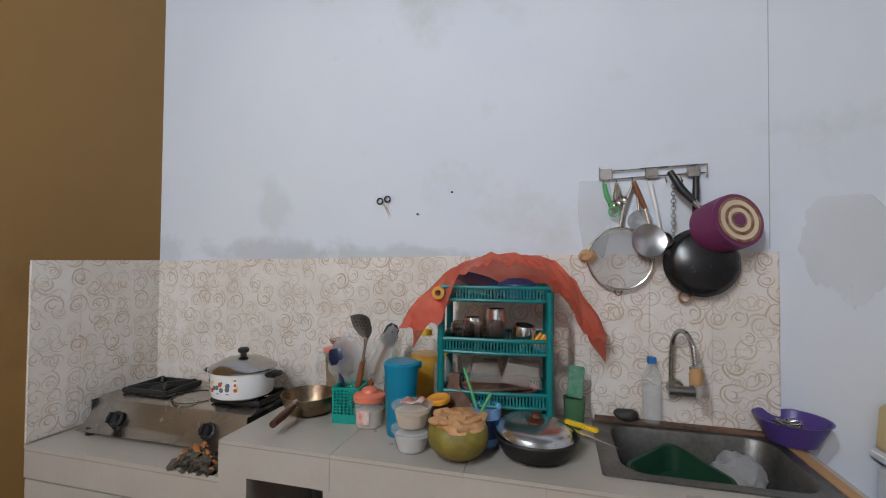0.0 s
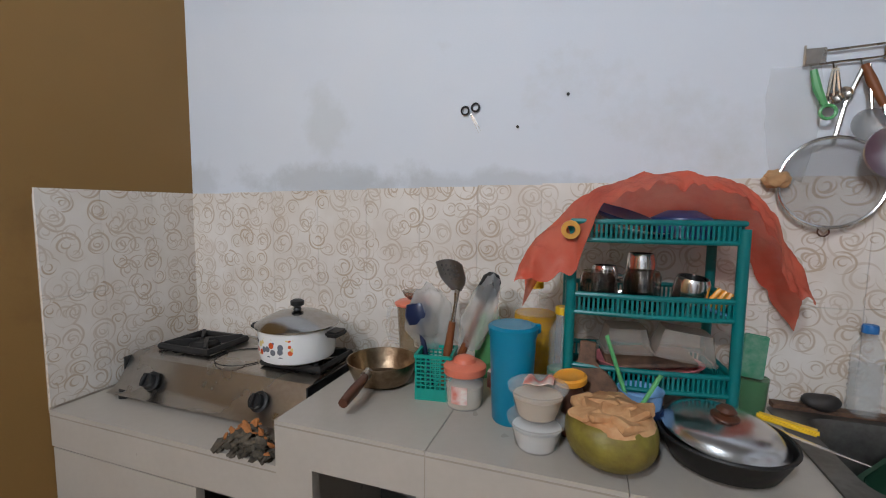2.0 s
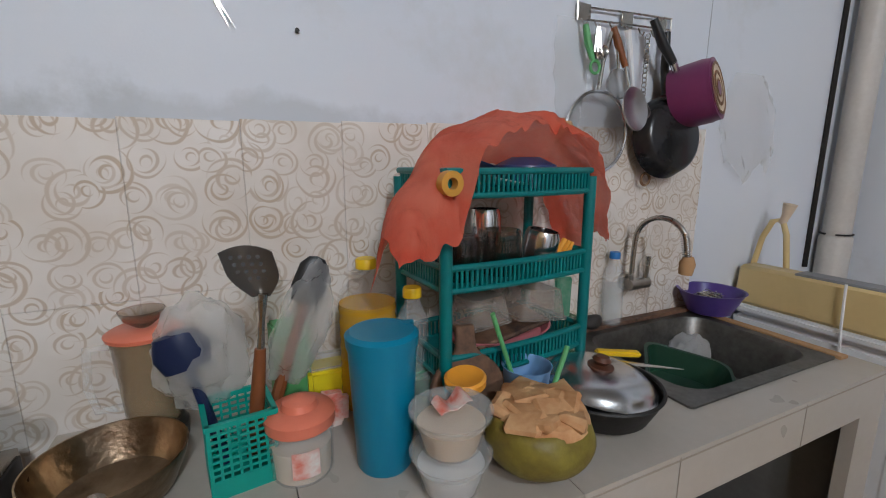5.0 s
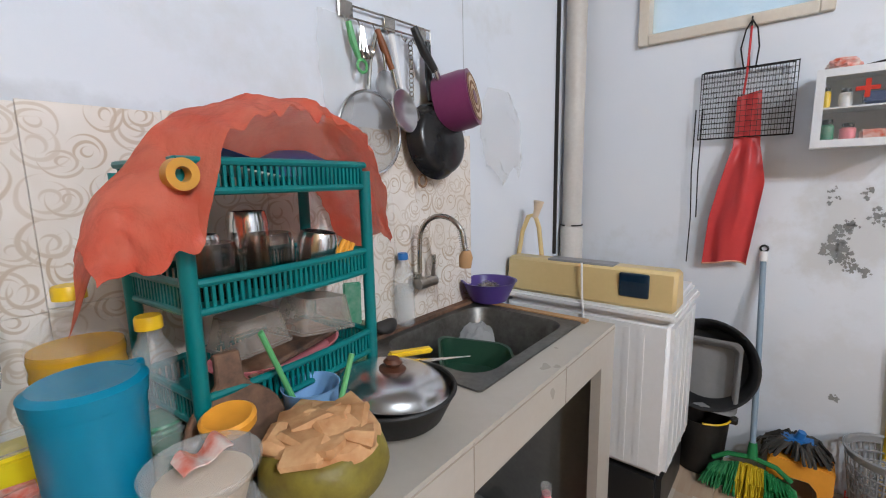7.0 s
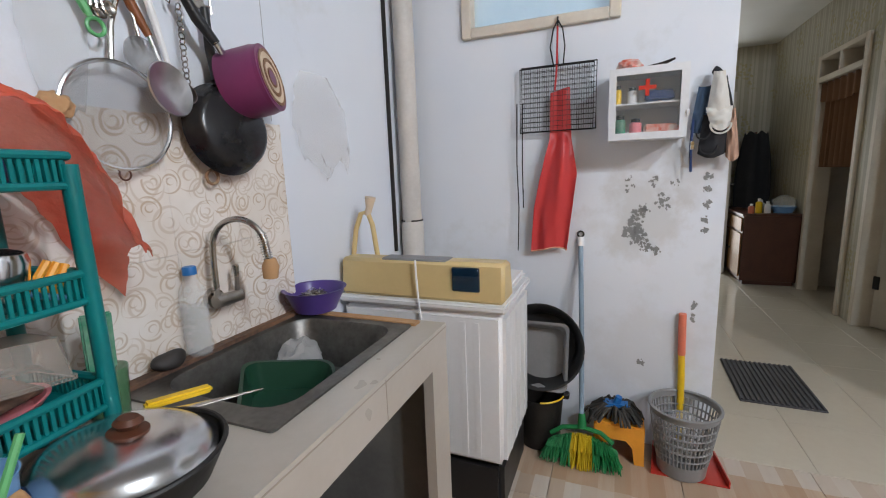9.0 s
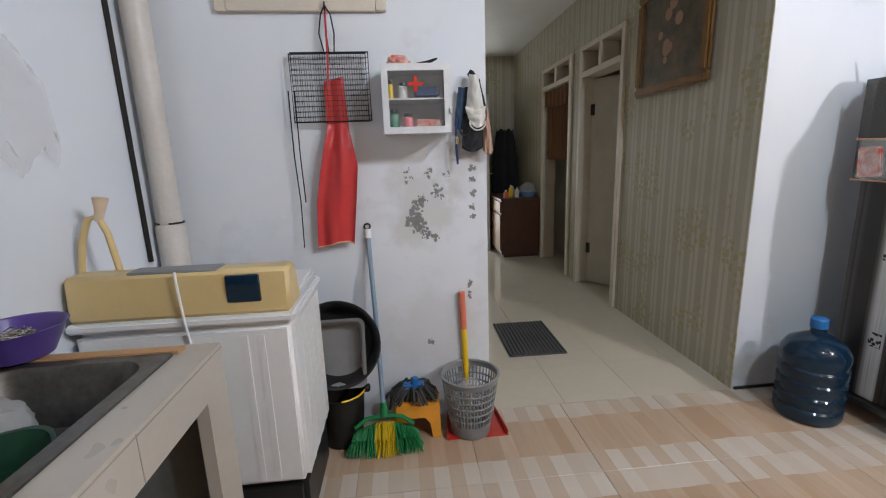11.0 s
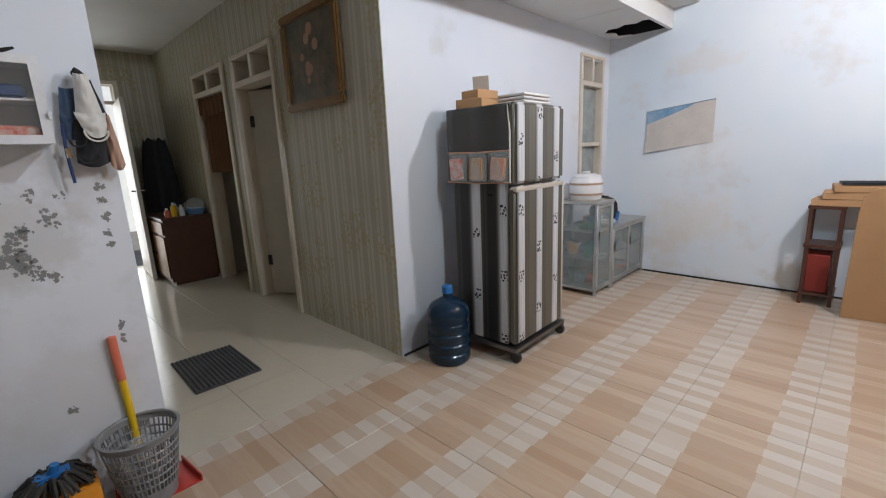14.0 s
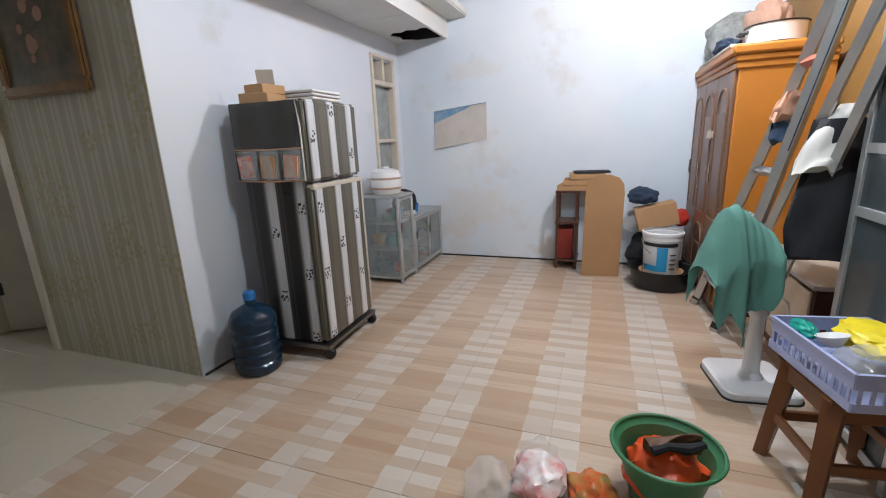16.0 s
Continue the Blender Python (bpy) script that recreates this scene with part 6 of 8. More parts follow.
part("handle", tube([(-0.076, 0.088, 0.0), (-0.11, 0.14, -0.012), (-0.135, 0.205, -0.02)], [0.011, 0.014, 0.011], 10), M["black_plastic"], mp, "black plastic handle")


def hanging_film(name, label, x0, x1, z0, z1, y, seed, material="film"):
    def f(u, v):
        x = x0 + (x1 - x0) * (u if v < 1 else u)
        pinch = 0.55 + 0.45 * math.sin(math.pi * min(1, 0.25 + 0.75 * (1 - v)))
        x = (x0 + x1) / 2 + (x - (x0 + x1) / 2) * pinch
        z = z0 + (z1 - z0) * v + 0.035 * noise.noise(Vector((u * 4, seed, 0))) * (1 - v)
        return Vector((x, y - 0.012 - 0.018 * abs(noise.noise(Vector((u * 6 + seed, v * 4, 1)))), z))
    return solo(name, sheet(f, 26, 26, 0.0005), M[material], label, "plastic bag")


hanging_film("plastic_bag", "limp clear plastic bag hung on the utensil rail", 0.30, 0.42, 1.42, 1.70, YB - 0.004, 2.0)
def limp_bag(u, v):
    left = along(((0, 0.05), (0.35, 0.0), (0.8, 0.02), (1, 0.06)), v)
    right = along(((0, 0.30), (0.25, 0.325), (0.6, 0.31), (0.85, 0.25), (1, 0.20)), v)
    x = 1.0 + left + (right - left) * u
    low = 1.30 + 0.035 * math.sin(9 * u + 1) + 0.02 * noise.noise(Vector((u * 14, 3, 0)))
    w = noise.noise(Vector((u * 5, v * 5, 2))) + 0.5 * noise.noise(Vector((u * 13, v * 11, 5)))
    return Vector((x + 0.012 * w, YB - 0.016 - 0.014 * abs(w) - 0.012 * math.sin(math.pi * u), low + (1.625 - low) * v))


solo("plastic_bag", sheet(limp_bag, 44, 44, 0.0005), M["faint_film"], "empty milky plastic bag hung on the wall", "plastic bag")
crumpled_bag("onion_net", "small net of brown onions behind the strainer", 0.335, 2.57, 1.40, 0.06, 0.04, 0.05, M["cardboard"], 4.0)
structure("wall_crack", boxes((0.9248, 0.9272, YB - 0.0012, YB, 1.45, 2.9)), M["hairline"], "thin crack running up the wall", "crack")

# ---- along the kitchen's east wall ----
M["grill"] = mat("blackened wire", (0.02, 0.02, 0.02), 0.5, 0.5, bump=0.2)
M["cab_white"] = mat("white cabinet plastic", (0.74, 0.75, 0.77), 0.35, bump=0.03)
M["bristle_green"] = mat("green bristle", (0.01, 0.20, 0.055), 0.6, bump=0.8, fine=200)
M["bristle_yellow"] = mat("yellow bristle", (0.60, 0.42, 0.01), 0.6, bump=0.8, fine=200)
M["blue_grey"] = mat("blue-grey painted tube", (0.24, 0.32, 0.40), 0.4, bump=0.03)
M["mop"] = mat("dirty grey mop yarn", (0.06, 0.055, 0.05), 0.95, bump=0.8, fine=150)
M["denim"] = mat("faded denim", (0.06, 0.10, 0.17), 0.9, bump=0.5, fine=200)
M["tan_cloth"] = mat("tan face mask", (0.42, 0.26, 0.19), 0.9, bump=0.3)
M["rice_pack"] = mat("rice pack print", (0.74, 0.72, 0.70), 0.25, dark=(0.62, 0.05, 0.03), scale=11, fine=30, amount=0.8, bump=0.4)
M["noodle_pack"] = mat("orange pack print", (0.70, 0.12, 0.03), 0.3, dark=(0.22, 0.28, 0.08), scale=14, fine=40, amount=1.0, bump=0.4)
M["orange_bag"] = mat("orange plastic bag", (0.78, 0.09, 0.02), 0.3, bump=0.6, fine=30)
M["bucket_print"] = mat("blue bucket print", (0.03, 0.30, 0.55), 0.4, bump=0.02)
M["red_cloth"] = mat("dark red cloth", (0.25, 0.03, 0.02), 0.8, bump=0.3)
M["curtain_brown"] = mat("brown curtain cloth", (0.16, 0.075, 0.035), 0.9, bump=0.3)
M["lace"] = mat("grey net curtain", (0.30, 0.32, 0.31), 0.9, dark=(0.14, 0.15, 0.15), scale=14, amount=1.0, bump=0.3)
M["sky_print"] = mat("blue beach print", (0.08, 0.25, 0.45), 0.5, dark=(0.35, 0.45, 0.55), scale=9, amount=0.8)
M["cooker_band"] = mat("tan printed band", (0.45, 0.30, 0.22), 0.35)

# drain pipe in the corner
pp = thing("drain_pipe", "stained white drain pipe running up the corner", "pipe", pose(1.768, 2.535, 0))
part("pipe", lathe([(0.048, 0.0), (0.048, 1.02), (0.048, TOP - 0.002)], 24), M["pipe_grey"], pp)
part("collar", lathe([(0.0485, 0.0), (0.056, 0.0), (0.056, 1.03), (0.0485, 1.04)], 24), M["pipe_grey"], pp)
part("clip", tube(arc((0, 0, 1.045), 0.052, -160, 160, 20, "z"), 0.004, 6), M["soot"], pp)
# thin dark tube for the dark line left of the pipe
solo("cable", tube([(1.69, 2.592, 0.9), (1.688, 2.592, 1.6), (1.69, 2.592, 2.6), (1.69, 2.592, TOP - 0.02)], 0.010, 8), M["soot"], "thin dark upright line beside the drain pipe", "cable")

# hose on the washing machine
hs = thing("drain_hose", "bent tan drain hose with a wooden peg on the washer", "hose", pose(1.30, 2.515, 0.958))
part("hose", tube([(-0.01, 0.06, 0.0), (-0.005, 0.045, 0.10), (0.0, 0.02, 0.165), (0.0, -0.01, 0.175), (0.0, -0.03, 0.12), (0.0, -0.045, 0.0)], 0.010, 10), M["cream_plastic"], hs)
part("peg", tube([(0.0, -0.01, 0.16), (0.0, -0.02, 0.19), (0.0, -0.028, 0.23)], [0.012, 0.014, 0.022], 12), M["peanut"], hs)

# grill basket and apron
gr = thing("wire_grill", "blackened folding wire grill hung from the window", "grill")
rng = random.Random(2)
for gx, oy in ((1.822, 0.0), (1.800, -0.012)):
    y0, y1, z0, z1 = 1.69 + oy, 2.00 + oy, 1.435, 1.705
    part("frame", tube([(gx, y0, z0), (gx, y1, z0), (gx, y1, z1), (gx, y0, z1)], 0.0035, 6, None, True), M["grill"], gr)
    b = bmesh.new()
    for i in range(1, 16):
        y = y0 + (y1 - y0) * i / 16
        tube([(gx, y, z0), (gx, y, z1)], 0.0009, 5, b)
    for i in range(1, 13):
        z = z0 + (z1 - z0) * i / 13
        tube([(gx, y0, z), (gx, y1, z)], 0.0011, 5, b)
    tagged(part("wires", b, M["grill"], gr), kind="stuff")
for dy in (-0.02, 0.0, 0.018):
    part("handle", tube([(1.815, 1.835 + dy, 1.70), (1.812, 1.84 + 1.6 * dy, 1.78), (1.812, 1.838 + dy, 1.85), (1.815, 1.838, 1.885)], 0.0028, 6), M["grill"], gr)
solo("wall_hook", tube([(1.843, 1.838, 1.90), (1.81, 1.838, 1.895), (1.80, 1.838, 1.875)], 0.003, 6), M["soot"], "nail holding the wire grill", "hook")


def apron_point(u, v):
    z = 0.912 + 0.692 * v
    half = along(((0, 0.080), (0.28, 0.084), (0.48, 0.078), (0.60, 0.062), (0.70, 0.046), (1, 0.040)), v)
    c = along(((0, 1.868), (0.28, 1.850), (0.50, 1.826), (0.70, 1.822), (1, 1.826)), v)
    y = c + (u - 0.5) * 2 * half
    fold = (0.012 * math.sin(u * 9 + 2 * v) + 0.007 * noise.noise(Vector((u * 5, v * 6, 3))) + 0.004 * math.sin(17 * u - 3 * v) * (1 - v)) * (1.0 if v < 0.72 else 0.25)
    depth = along(((0, 1.795), (0.60, 1.790), (0.74, 1.811), (1, 1.812)), v)
    return Vector((depth + fold, y, z + 0.010 * math.sin(u * 5) * (1 - v) + 0.02 * (0.5 - u) * (v > 0.97)))


ap = thing("apron", "red oilcloth kitchen apron hung on the grill", "apron")
part("cloth", sheet(apron_point, 24, 40, 0.0015), M["apron_red"], ap)
part("hem", tube([tuple(apron_point(i / 20, 0.0)) for i in range(21)], 0.004, 6), M["cloth_peach"], ap, "pale lower hem")
for y in (2.01, 1.985):
    part("strap", tube([(1.80, y, 1.56), (1.81, y + 0.004, 1.3), (1.812, y - 0.004 * (y > 2), 1.1), (1.81, y, 0.90 if y > 2 else 1.18)], 0.0026, 6), M["cloth_dark"], ap, "dark hanging tie")
part("strap", tube([(1.79, 1.845, 1.60), (1.80, 1.84, 1.68), (1.81, 1.838, 1.86)], 0.004, 6), M["apron_red"], ap)

# medicine cabinet
mc = thing("medicine_cabinet", "small white medicine cabinet with a red cross on glass", "cabinet", pose(1.66, 1.358, 1.372))
part("back_panel", box(0.172, 0.180, 0.0, 0.266, 0.0, 0.258), M["cab_white"], mc)
for r in ((0.012, 0.172, 0.0, 0.012, 0.0, 0.258), (0.012, 0.172, 0.254, 0.266, 0.0, 0.258)):
    part("side", box(*r, 0.001, 1), M["cab_white"], mc)
for r in ((0.012, 0.172, 0.012, 0.254, 0.0, 0.012), (0.012, 0.172, 0.012, 0.254, 0.246, 0.258)):
    part("panel", box(*r, 0.001, 1), M["cab_white"], mc)
part("shelf", box(0.016, 0.17, 0.012, 0.254, 0.128, 0.134), M["cab_white"], mc)
dr = part("door", boxes((0.0, 0.011, -0.002, 0.024, -0.002, 0.26), (0.0, 0.011, 0.242, 0.268, -0.002, 0.26), (0.0, 0.011, 0.024, 0.242, -0.002, 0.024), (0.0, 0.011, 0.024, 0.242, 0.234, 0.26)), M["cab_white"], mc)
part("pane", box(0.004, 0.006, 0.024, 0.242, 0.024, 0.234), M["clear_pane"], dr)
part("cross", boxes((0.002, 0.0035, 0.105, 0.165, 0.178, 0.192), (0.002, 0.0035, 0.128, 0.142, 0.155, 0.178), (0.002, 0.0035, 0.128, 0.142, 0.192, 0.215)), M["red_plastic"], dr, "red cross")
part("latch", box(-0.008, 0.0, -0.006, 0.004, 0.07, 0.095, 0.002, 1), M["cab_white"], dr)
for y, z, r, h, c, lab in ((0.235, 0.134, 0.012, 0.065, "yellow_plastic", "yellow medicine bottle on the cabinet shelf"), (0.185, 0.134, 0.018, 0.055, "white_plastic", "white pill bottle with a dark lid"), (0.17, 0.012, 0.022, 0.06, "pink", "pink medicine bottle on the cabinet shelf"), (0.225, 0.012, 0.02, 0.075, "label_green", "green printed tin on the cabinet shelf")):
    t = thing("medicine_bottle", lab, "bottle", mc.matrix_basis @ pose(0.045, y, z), "medicine in the cabinet")
    part("body", lathe([(0, 0), (r, 0), (r, h * 0.8), (r * 0.7, h * 0.88), (0, h * 0.88)], 16), M[c], t)
    part("cap", lathe([(0, h * 0.88), (r * 0.75, h * 0.88), (r * 0.75, h * 1.1), (0, h * 1.1)], 16), M["black_plastic"], t)
for y, z, w, c, lab in ((0.09, 0.134, 0.10, "navy_plastic", "blue medicine packets on the cabinet shelf"), (0.08, 0.012, 0.12, "label_mix", "heap of red printed packets")):
    solo("medicine_packets", rough_up(box(-0.03, 0.03, -w / 2, w / 2, 0, 0.04, 0.008, 2), 0.006, 40), M[c], lab, "packets", mc.matrix_basis @ pose(0.055, y, z + 0.003))
crumpled_bag("plastic_bag", "small clear bag of red things on the medicine cabinet", 1.73, 1.555, 1.63, 0.08, 0.09, 0.05, M["label_mix"], 6.0)
solo("pliers", tube([(1.72, 1.50, 1.637), (1.72, 1.44, 1.645), (1.72, 1.40, 1.66)], [0.006, 0.008, 0.004], 6), M["soot"], "dark pliers on the medicine cabinet", "pliers")

# masks on a nail by the wall end
mk = thing("face_masks", "bunch of cloth face masks hung on one nail", "masks")
def mask_sheet(k, low, high, z0, z1, bulge):
    def f(u, v):
        y = (low[0] + (high[0] - low[0]) * v) * (1 - u) + (low[1] + (high[1] - low[1]) * v) * u
        pleat = 0.0018 * math.sin(16 * v + k) * math.sin(math.pi * u) + 0.008 * noise.noise(Vector((u * 4, v * 5, k * 3.0)))
        return Vector((1.815 - 0.009 * k - bulge * math.sin(math.pi * u) * math.sin(math.pi * (0.15 + 0.7 * v)) + pleat, y, z0 + (z1 - z0) * v + 0.02 * (u - 0.5) ** 2 - 0.014 * math.sin(math.pi * u) * (1 - v)))
    return sheet(f, 16, 16, 0.0022)


for k, (c, low, high, z0, z1, bulge) in enumerate((("denim", (1.325, 1.275), (1.305, 1.265), 1.40, 1.56, 0.012), ("cloth_dark", (1.215, 1.175), (1.235, 1.215), 1.42, 1.59, 0.008), ("cloth_dark", (1.298, 1.205), (1.285, 1.195), 1.305, 1.45, 0.022), ("tan_cloth", (1.205, 1.160), (1.205, 1.183), 1.29, 1.47, 0.014), ("cloth_white", (1.278, 1.200), (1.262, 1.228), 1.455, 1.605, 0.026), ("cloth_white", (1.262, 1.202), (1.284, 1.196), 1.405, 1.475, 0.016))):
    part("mask", mask_sheet(k, low, high, z0, z1, bulge), M[c], mk)
for y, z, r, c in ((1.232, 1.415, 0.034, "cloth_white"), (1.268, 1.335, 0.03, "cloth_dark"), (1.288, 1.385, 0.022, "cloth_dark")):
    part("loop", tube(arc((1.765, y, z), r, 175, 365, 16, "x"), 0.0035, 6), M[c], mk)
part("knot", rough_up(lathe([(0, -0.022), (0.017, -0.012), (0.02, 0.006), (0.010, 0.02), (0, 0.022)], 12, m=pose(1.80, 1.246, 1.605)), 0.008, 60), M["cloth_dark"], mk)
part("lanyard", tube([(1.80, 1.318, 1.44), (1.80, 1.322, 1.34), (1.80, 1.317, 1.24)], 0.005, 6), M["navy_plastic"], mk)
part("clip", box(1.792, 1.808, 1.309, 1.325, 1.325, 1.36, 0.003, 1), M["chrome"], mk)

# places where the paint has come off
def peel(spots, seed, label):
    """Flakes of bare putty, thickest along a line of spots (y, z, spread, count)."""
    b = bmesh.new()
    rng2 = random.Random(seed)
    k = 0
    for y, z, spread, count in spots:
        for _ in range(int(1.7 * count)):
            r = rng2.uniform(0.0018, 0.0055) + (0.004 if rng2.random() < 0.25 else 0)
            pts = []
            for a in range(0, 360, 24):
                q = r * (0.45 + 0.9 * rng2.random())
                pts.append((1.1 * q * math.cos(radians(a)), q * math.sin(radians(a))))
            k += 1
            merge(b, slab(pts, 0, 0.0006 + 0.00011 * (k % 11)), Matrix.Translation((XR, y + rng2.gauss(0, spread), z + rng2.gauss(0, spread))) @ Matrix.Rotation(radians(-90), 4, "Y"))
    structure("wall_patch", b, M["putty"], label, "peeling paint")


peel(((1.478, 1.088, 0.010, 18), (1.505, 1.065, 0.012, 20), (1.525, 1.03, 0.010, 14), (1.545, 0.985, 0.012, 12), (1.505, 0.995, 0.014, 44), (1.49, 0.960, 0.013, 34), (1.455, 0.925, 0.010, 14), (1.425, 0.915, 0.007, 12)), 1, "grey patch where paint has peeled off the wall")
peel(((1.415, 1.13, 0.012, 12), (1.40, 1.10, 0.012, 7), (1.44, 1.21, 0.010, 6), (1.53, 1.20, 0.016, 8), (1.36, 1.20, 0.008, 4)), 2, "scattered grey flecks where paint has chipped")
peel(((1.247, 1.22, 0.006, 8), (1.250, 1.17, 0.006, 8), (1.248, 1.11, 0.006, 8), (1.25, 1.05, 0.006, 7), (1.247, 1.0, 0.005, 5)), 3, "thin grey streak where paint has chipped")
peel(((1.268, 0.675, 0.006, 9), (1.268, 0.64, 0.004, 5), (1.27, 0.615, 0.004, 5)), 4, "small grey chips in the wall paint")
peel(((1.47, 0.40, 0.006, 5), (1.455, 0.395, 0.005, 4)), 6, "small grey chips in the wall paint")

# broom, mop stick, dustpan, bin, stool
br = thing("broom", "plastic broom with green and yellow bristles leaning on the wall", "broom")
part("stick", tube([(1.642, 1.70, 0.17), (1.74, 1.714, 0.58), (1.838, 1.732, 0.955)], 0.011, 10), M["blue_grey"], br, "blue-grey metal stick")
part("tip", tube([(1.828, 1.730, 0.925), (1.838, 1.732, 0.965)], 0.015, 10), M["white_plastic"], br)
part("hanger", tube(arc((1.838, 1.732, 0.978), 0.013, 0, 340, 12, "x"), 0.004, 6, None, True), M["black_plastic"], br)
part("socket", tube([(1.652, 1.70, 0.21), (1.636, 1.698, 0.15)], [0.014, 0.02], 10), M["bristle_green"], br)
part("bridge", tube([(1.63, 1.83, 0.105), (1.634, 1.78, 0.142), (1.636, 1.70, 0.155), (1.634, 1.62, 0.142), (1.63, 1.57, 0.105)], 0.010, 8), M["bristle_green"], br)
for i, (c, y0, y1) in enumerate((("bristle_green", 1.75, 1.86), ("bristle_yellow", 1.645, 1.75), ("bristle_green", 1.535, 1.645))):
    b = bmesh.new()
    rg = random.Random(i)
    for k in range(110):
        u = rg.random()
        y = y0 + (y1 - y0) * u
        top = 1.70 + (y - 1.70) * 0.78
        tube([(1.632 + rg.uniform(-0.016, 0.016), top, 0.12 - 0.6 * abs(y - 1.70) ** 1.5), (1.61 + rg.uniform(-0.03, 0.03), (y + top) / 2, 0.07), (1.59 + rg.uniform(-0.045, 0.045), y + rg.uniform(-0.01, 0.01), 0.003 + 0.1 * abs(y - 1.70))], 0.0028, 4, b)
    tagged(part("bristles", b, M[c], br, c.split("_")[1] + " bristles"), kind="stuff")
dp = thing("dustpan", "red plastic dustpan under the waste basket", "dustpan", pose(1.73, 1.265, 0))
b = slab([(-0.10, -0.125), (-0.10, 0.15), (0.10, 0.13), (0.10, -0.105)], 0.0, 0.004)
merge(b, slab([(-0.10, -0.13), (0.10, -0.11), (0.10, -0.105), (-0.10, -0.125)], 0.0, 0.03))
merge(b, slab([(-0.10, 0.15), (0.10, 0.13), (0.10, 0.135), (-0.10, 0.155)], 0.0, 0.03))
part("pan", b, M["red_plastic"], dp, "", False)
part("handle", tube([(0.095, 0.03, 0.02), (0.10, 0.035, 0.33), (0.098, 0.04, 0.46)], 0.014, 12), M["yellow_plastic"], dp, "yellow half of the handle")
part("grip", tube([(0.098, 0.04, 0.46), (0.096, 0.045, 0.645)], 0.0155, 12), M["salmon"], dp, "orange grip")
bn = thing("waste_basket", "round grey perforated plastic waste basket with litter", "basket", pose(1.700, 1.300, 0.006))
R0, R1, HB = 0.092, 0.128, 0.29
part("base", lathe([(0, 0), (R0, 0), (R0 + 0.006, 0.06), (R0 + 0.003, 0.06), (R0 - 0.003, 0.004), (0, 0.004)], 36), M["grey_plastic"], bn)
part("rim", lathe([(R1 - 0.003, HB - 0.03), (R1, HB - 0.03), (R1 + 0.004, HB - 0.008), (R1 + 0.010, HB - 0.006), (R1 + 0.010, HB), (R1, HB + 0.002), (R1 - 0.004, HB - 0.004)], 40), M["grey_plastic"], bn)
b = bmesh.new()
for k in range(44):
    a = 2 * math.pi * k / 44
    p = [((R0 + 0.005 + (R1 - R0 - 0.006) * t) * math.cos(a), (R0 + 0.005 + (R1 - R0 - 0.006) * t) * math.sin(a), 0.058 + (HB - 0.088) * t) for t in (0, 0.5, 1)]
    tube(p, 0.0034, 5, b)
for j in range(1, 6):
    t = j / 6
    tube(arc((0, 0, 0.058 + (HB - 0.088) * t), R0 + 0.005 + (R1 - R0 - 0.006) * t, 0, 352, 44, "z"), 0.0042, 5, b, True)
tagged(part("lattice", b, M["grey_plastic"], bn), kind="stuff")
crumpled_bag("plastic_bag", "crumpled clear litter in the waste basket", 1.712, 1.30, 0.06, 0.15, 0.15, 0.20, M["cloudy"], 9.0)
sl = thing("step_stool", "low orange plastic step stool against the wall", "stool", pose(1.742, 1.548, 0))
b = slab([(-0.105, 0.0), (-0.098, 0.165), (0.098, 0.165), (0.105, 0.0), (0.065, 0.0), (0.055, 0.075), (0.03, 0.105), (-0.03, 0.105), (-0.055, 0.075), (-0.065, 0.0)], -0.0055, 0.0055)
for x in (-0.072, 0.06):
    c = b.copy()
    part("side", c, M["orange_plastic"], sl).matrix_basis = pose(x, 0, 0, 90, 0, 90)
b.free()
part("seat", box(-0.078, 0.066, -0.10, 0.10, 0.160, 0.176, 0.006, 2), M["orange_plastic"], sl)
for y in (-0.098, 0.098):
    part("end_panel", box(-0.07, 0.058, y - 0.005, y + 0.005, 0.02, 0.165, 0.002, 1), M["orange_plastic"], sl)
mo = thing("mop_head", "dirty grey yarn mop head with a blue socket on the stool", "mop", pose(1.735, 1.56, 0.178))
b = bmesh.new()
rg = random.Random(4)
for k in range(120):
    a = rg.uniform(0, 6.28)
    r = rg.uniform(0.04, 0.105)
    x2, y2 = max(-0.10, min(0.09, r * math.cos(a))), r * 1.15 * math.sin(a)
    tube([(0.02 * math.cos(a), 0.02 * math.sin(a), 0.045), (0.6 * x2, 0.6 * y2, 0.05 + rg.uniform(-0.01, 0.015)), (x2, y2, 0.012 + rg.uniform(0, 0.02)), (x2 * 1.05, y2 * 1.12, rg.uniform(-0.05, 0.01) if abs(y2) > 0.095 else 0.008)], 0.006, 5, b)
tagged(part("yarn", b, M["mop"], mo), kind="stuff")
part("socket", box(-0.03, 0.03, -0.055, 0.055, 0.045, 0.065, 0.008, 2), M["blue_cap"], mo, "blue plastic socket")
part("neck", tube([(0, 0, 0.06), (-0.004, -0.01, 0.095)], [0.018, 0.014], 10), M["blue_cap"], mo)

# tubs behind the washing machine
bk = thing("laundry_tub", "round black plastic tub standing on edge by the wall", "tub", pose(1.74, 1.885, 0.475, 0, -76, 0))
part("bowl", lathe(shell([(0.135, 0.0), (0.15, 0.01), (0.185, 0.09), (0.192, 0.094)], 0.004), 40), M["black_plastic"], bk)
b = bowl_rings([(rounded(-0.12, 0.12, -0.10, 0.10, 0.03), 0.0), (rounded(-0.14, 0.14, -0.115, 0.115, 0.03), 0.075), (rounded(-0.15, 0.15, -0.125, 0.125, 0.03), 0.078), (rounded(-0.135, 0.135, -0.11, 0.11, 0.03), 0.07), (rounded(-0.115, 0.115, -0.095, 0.095, 0.03), 0.006)])
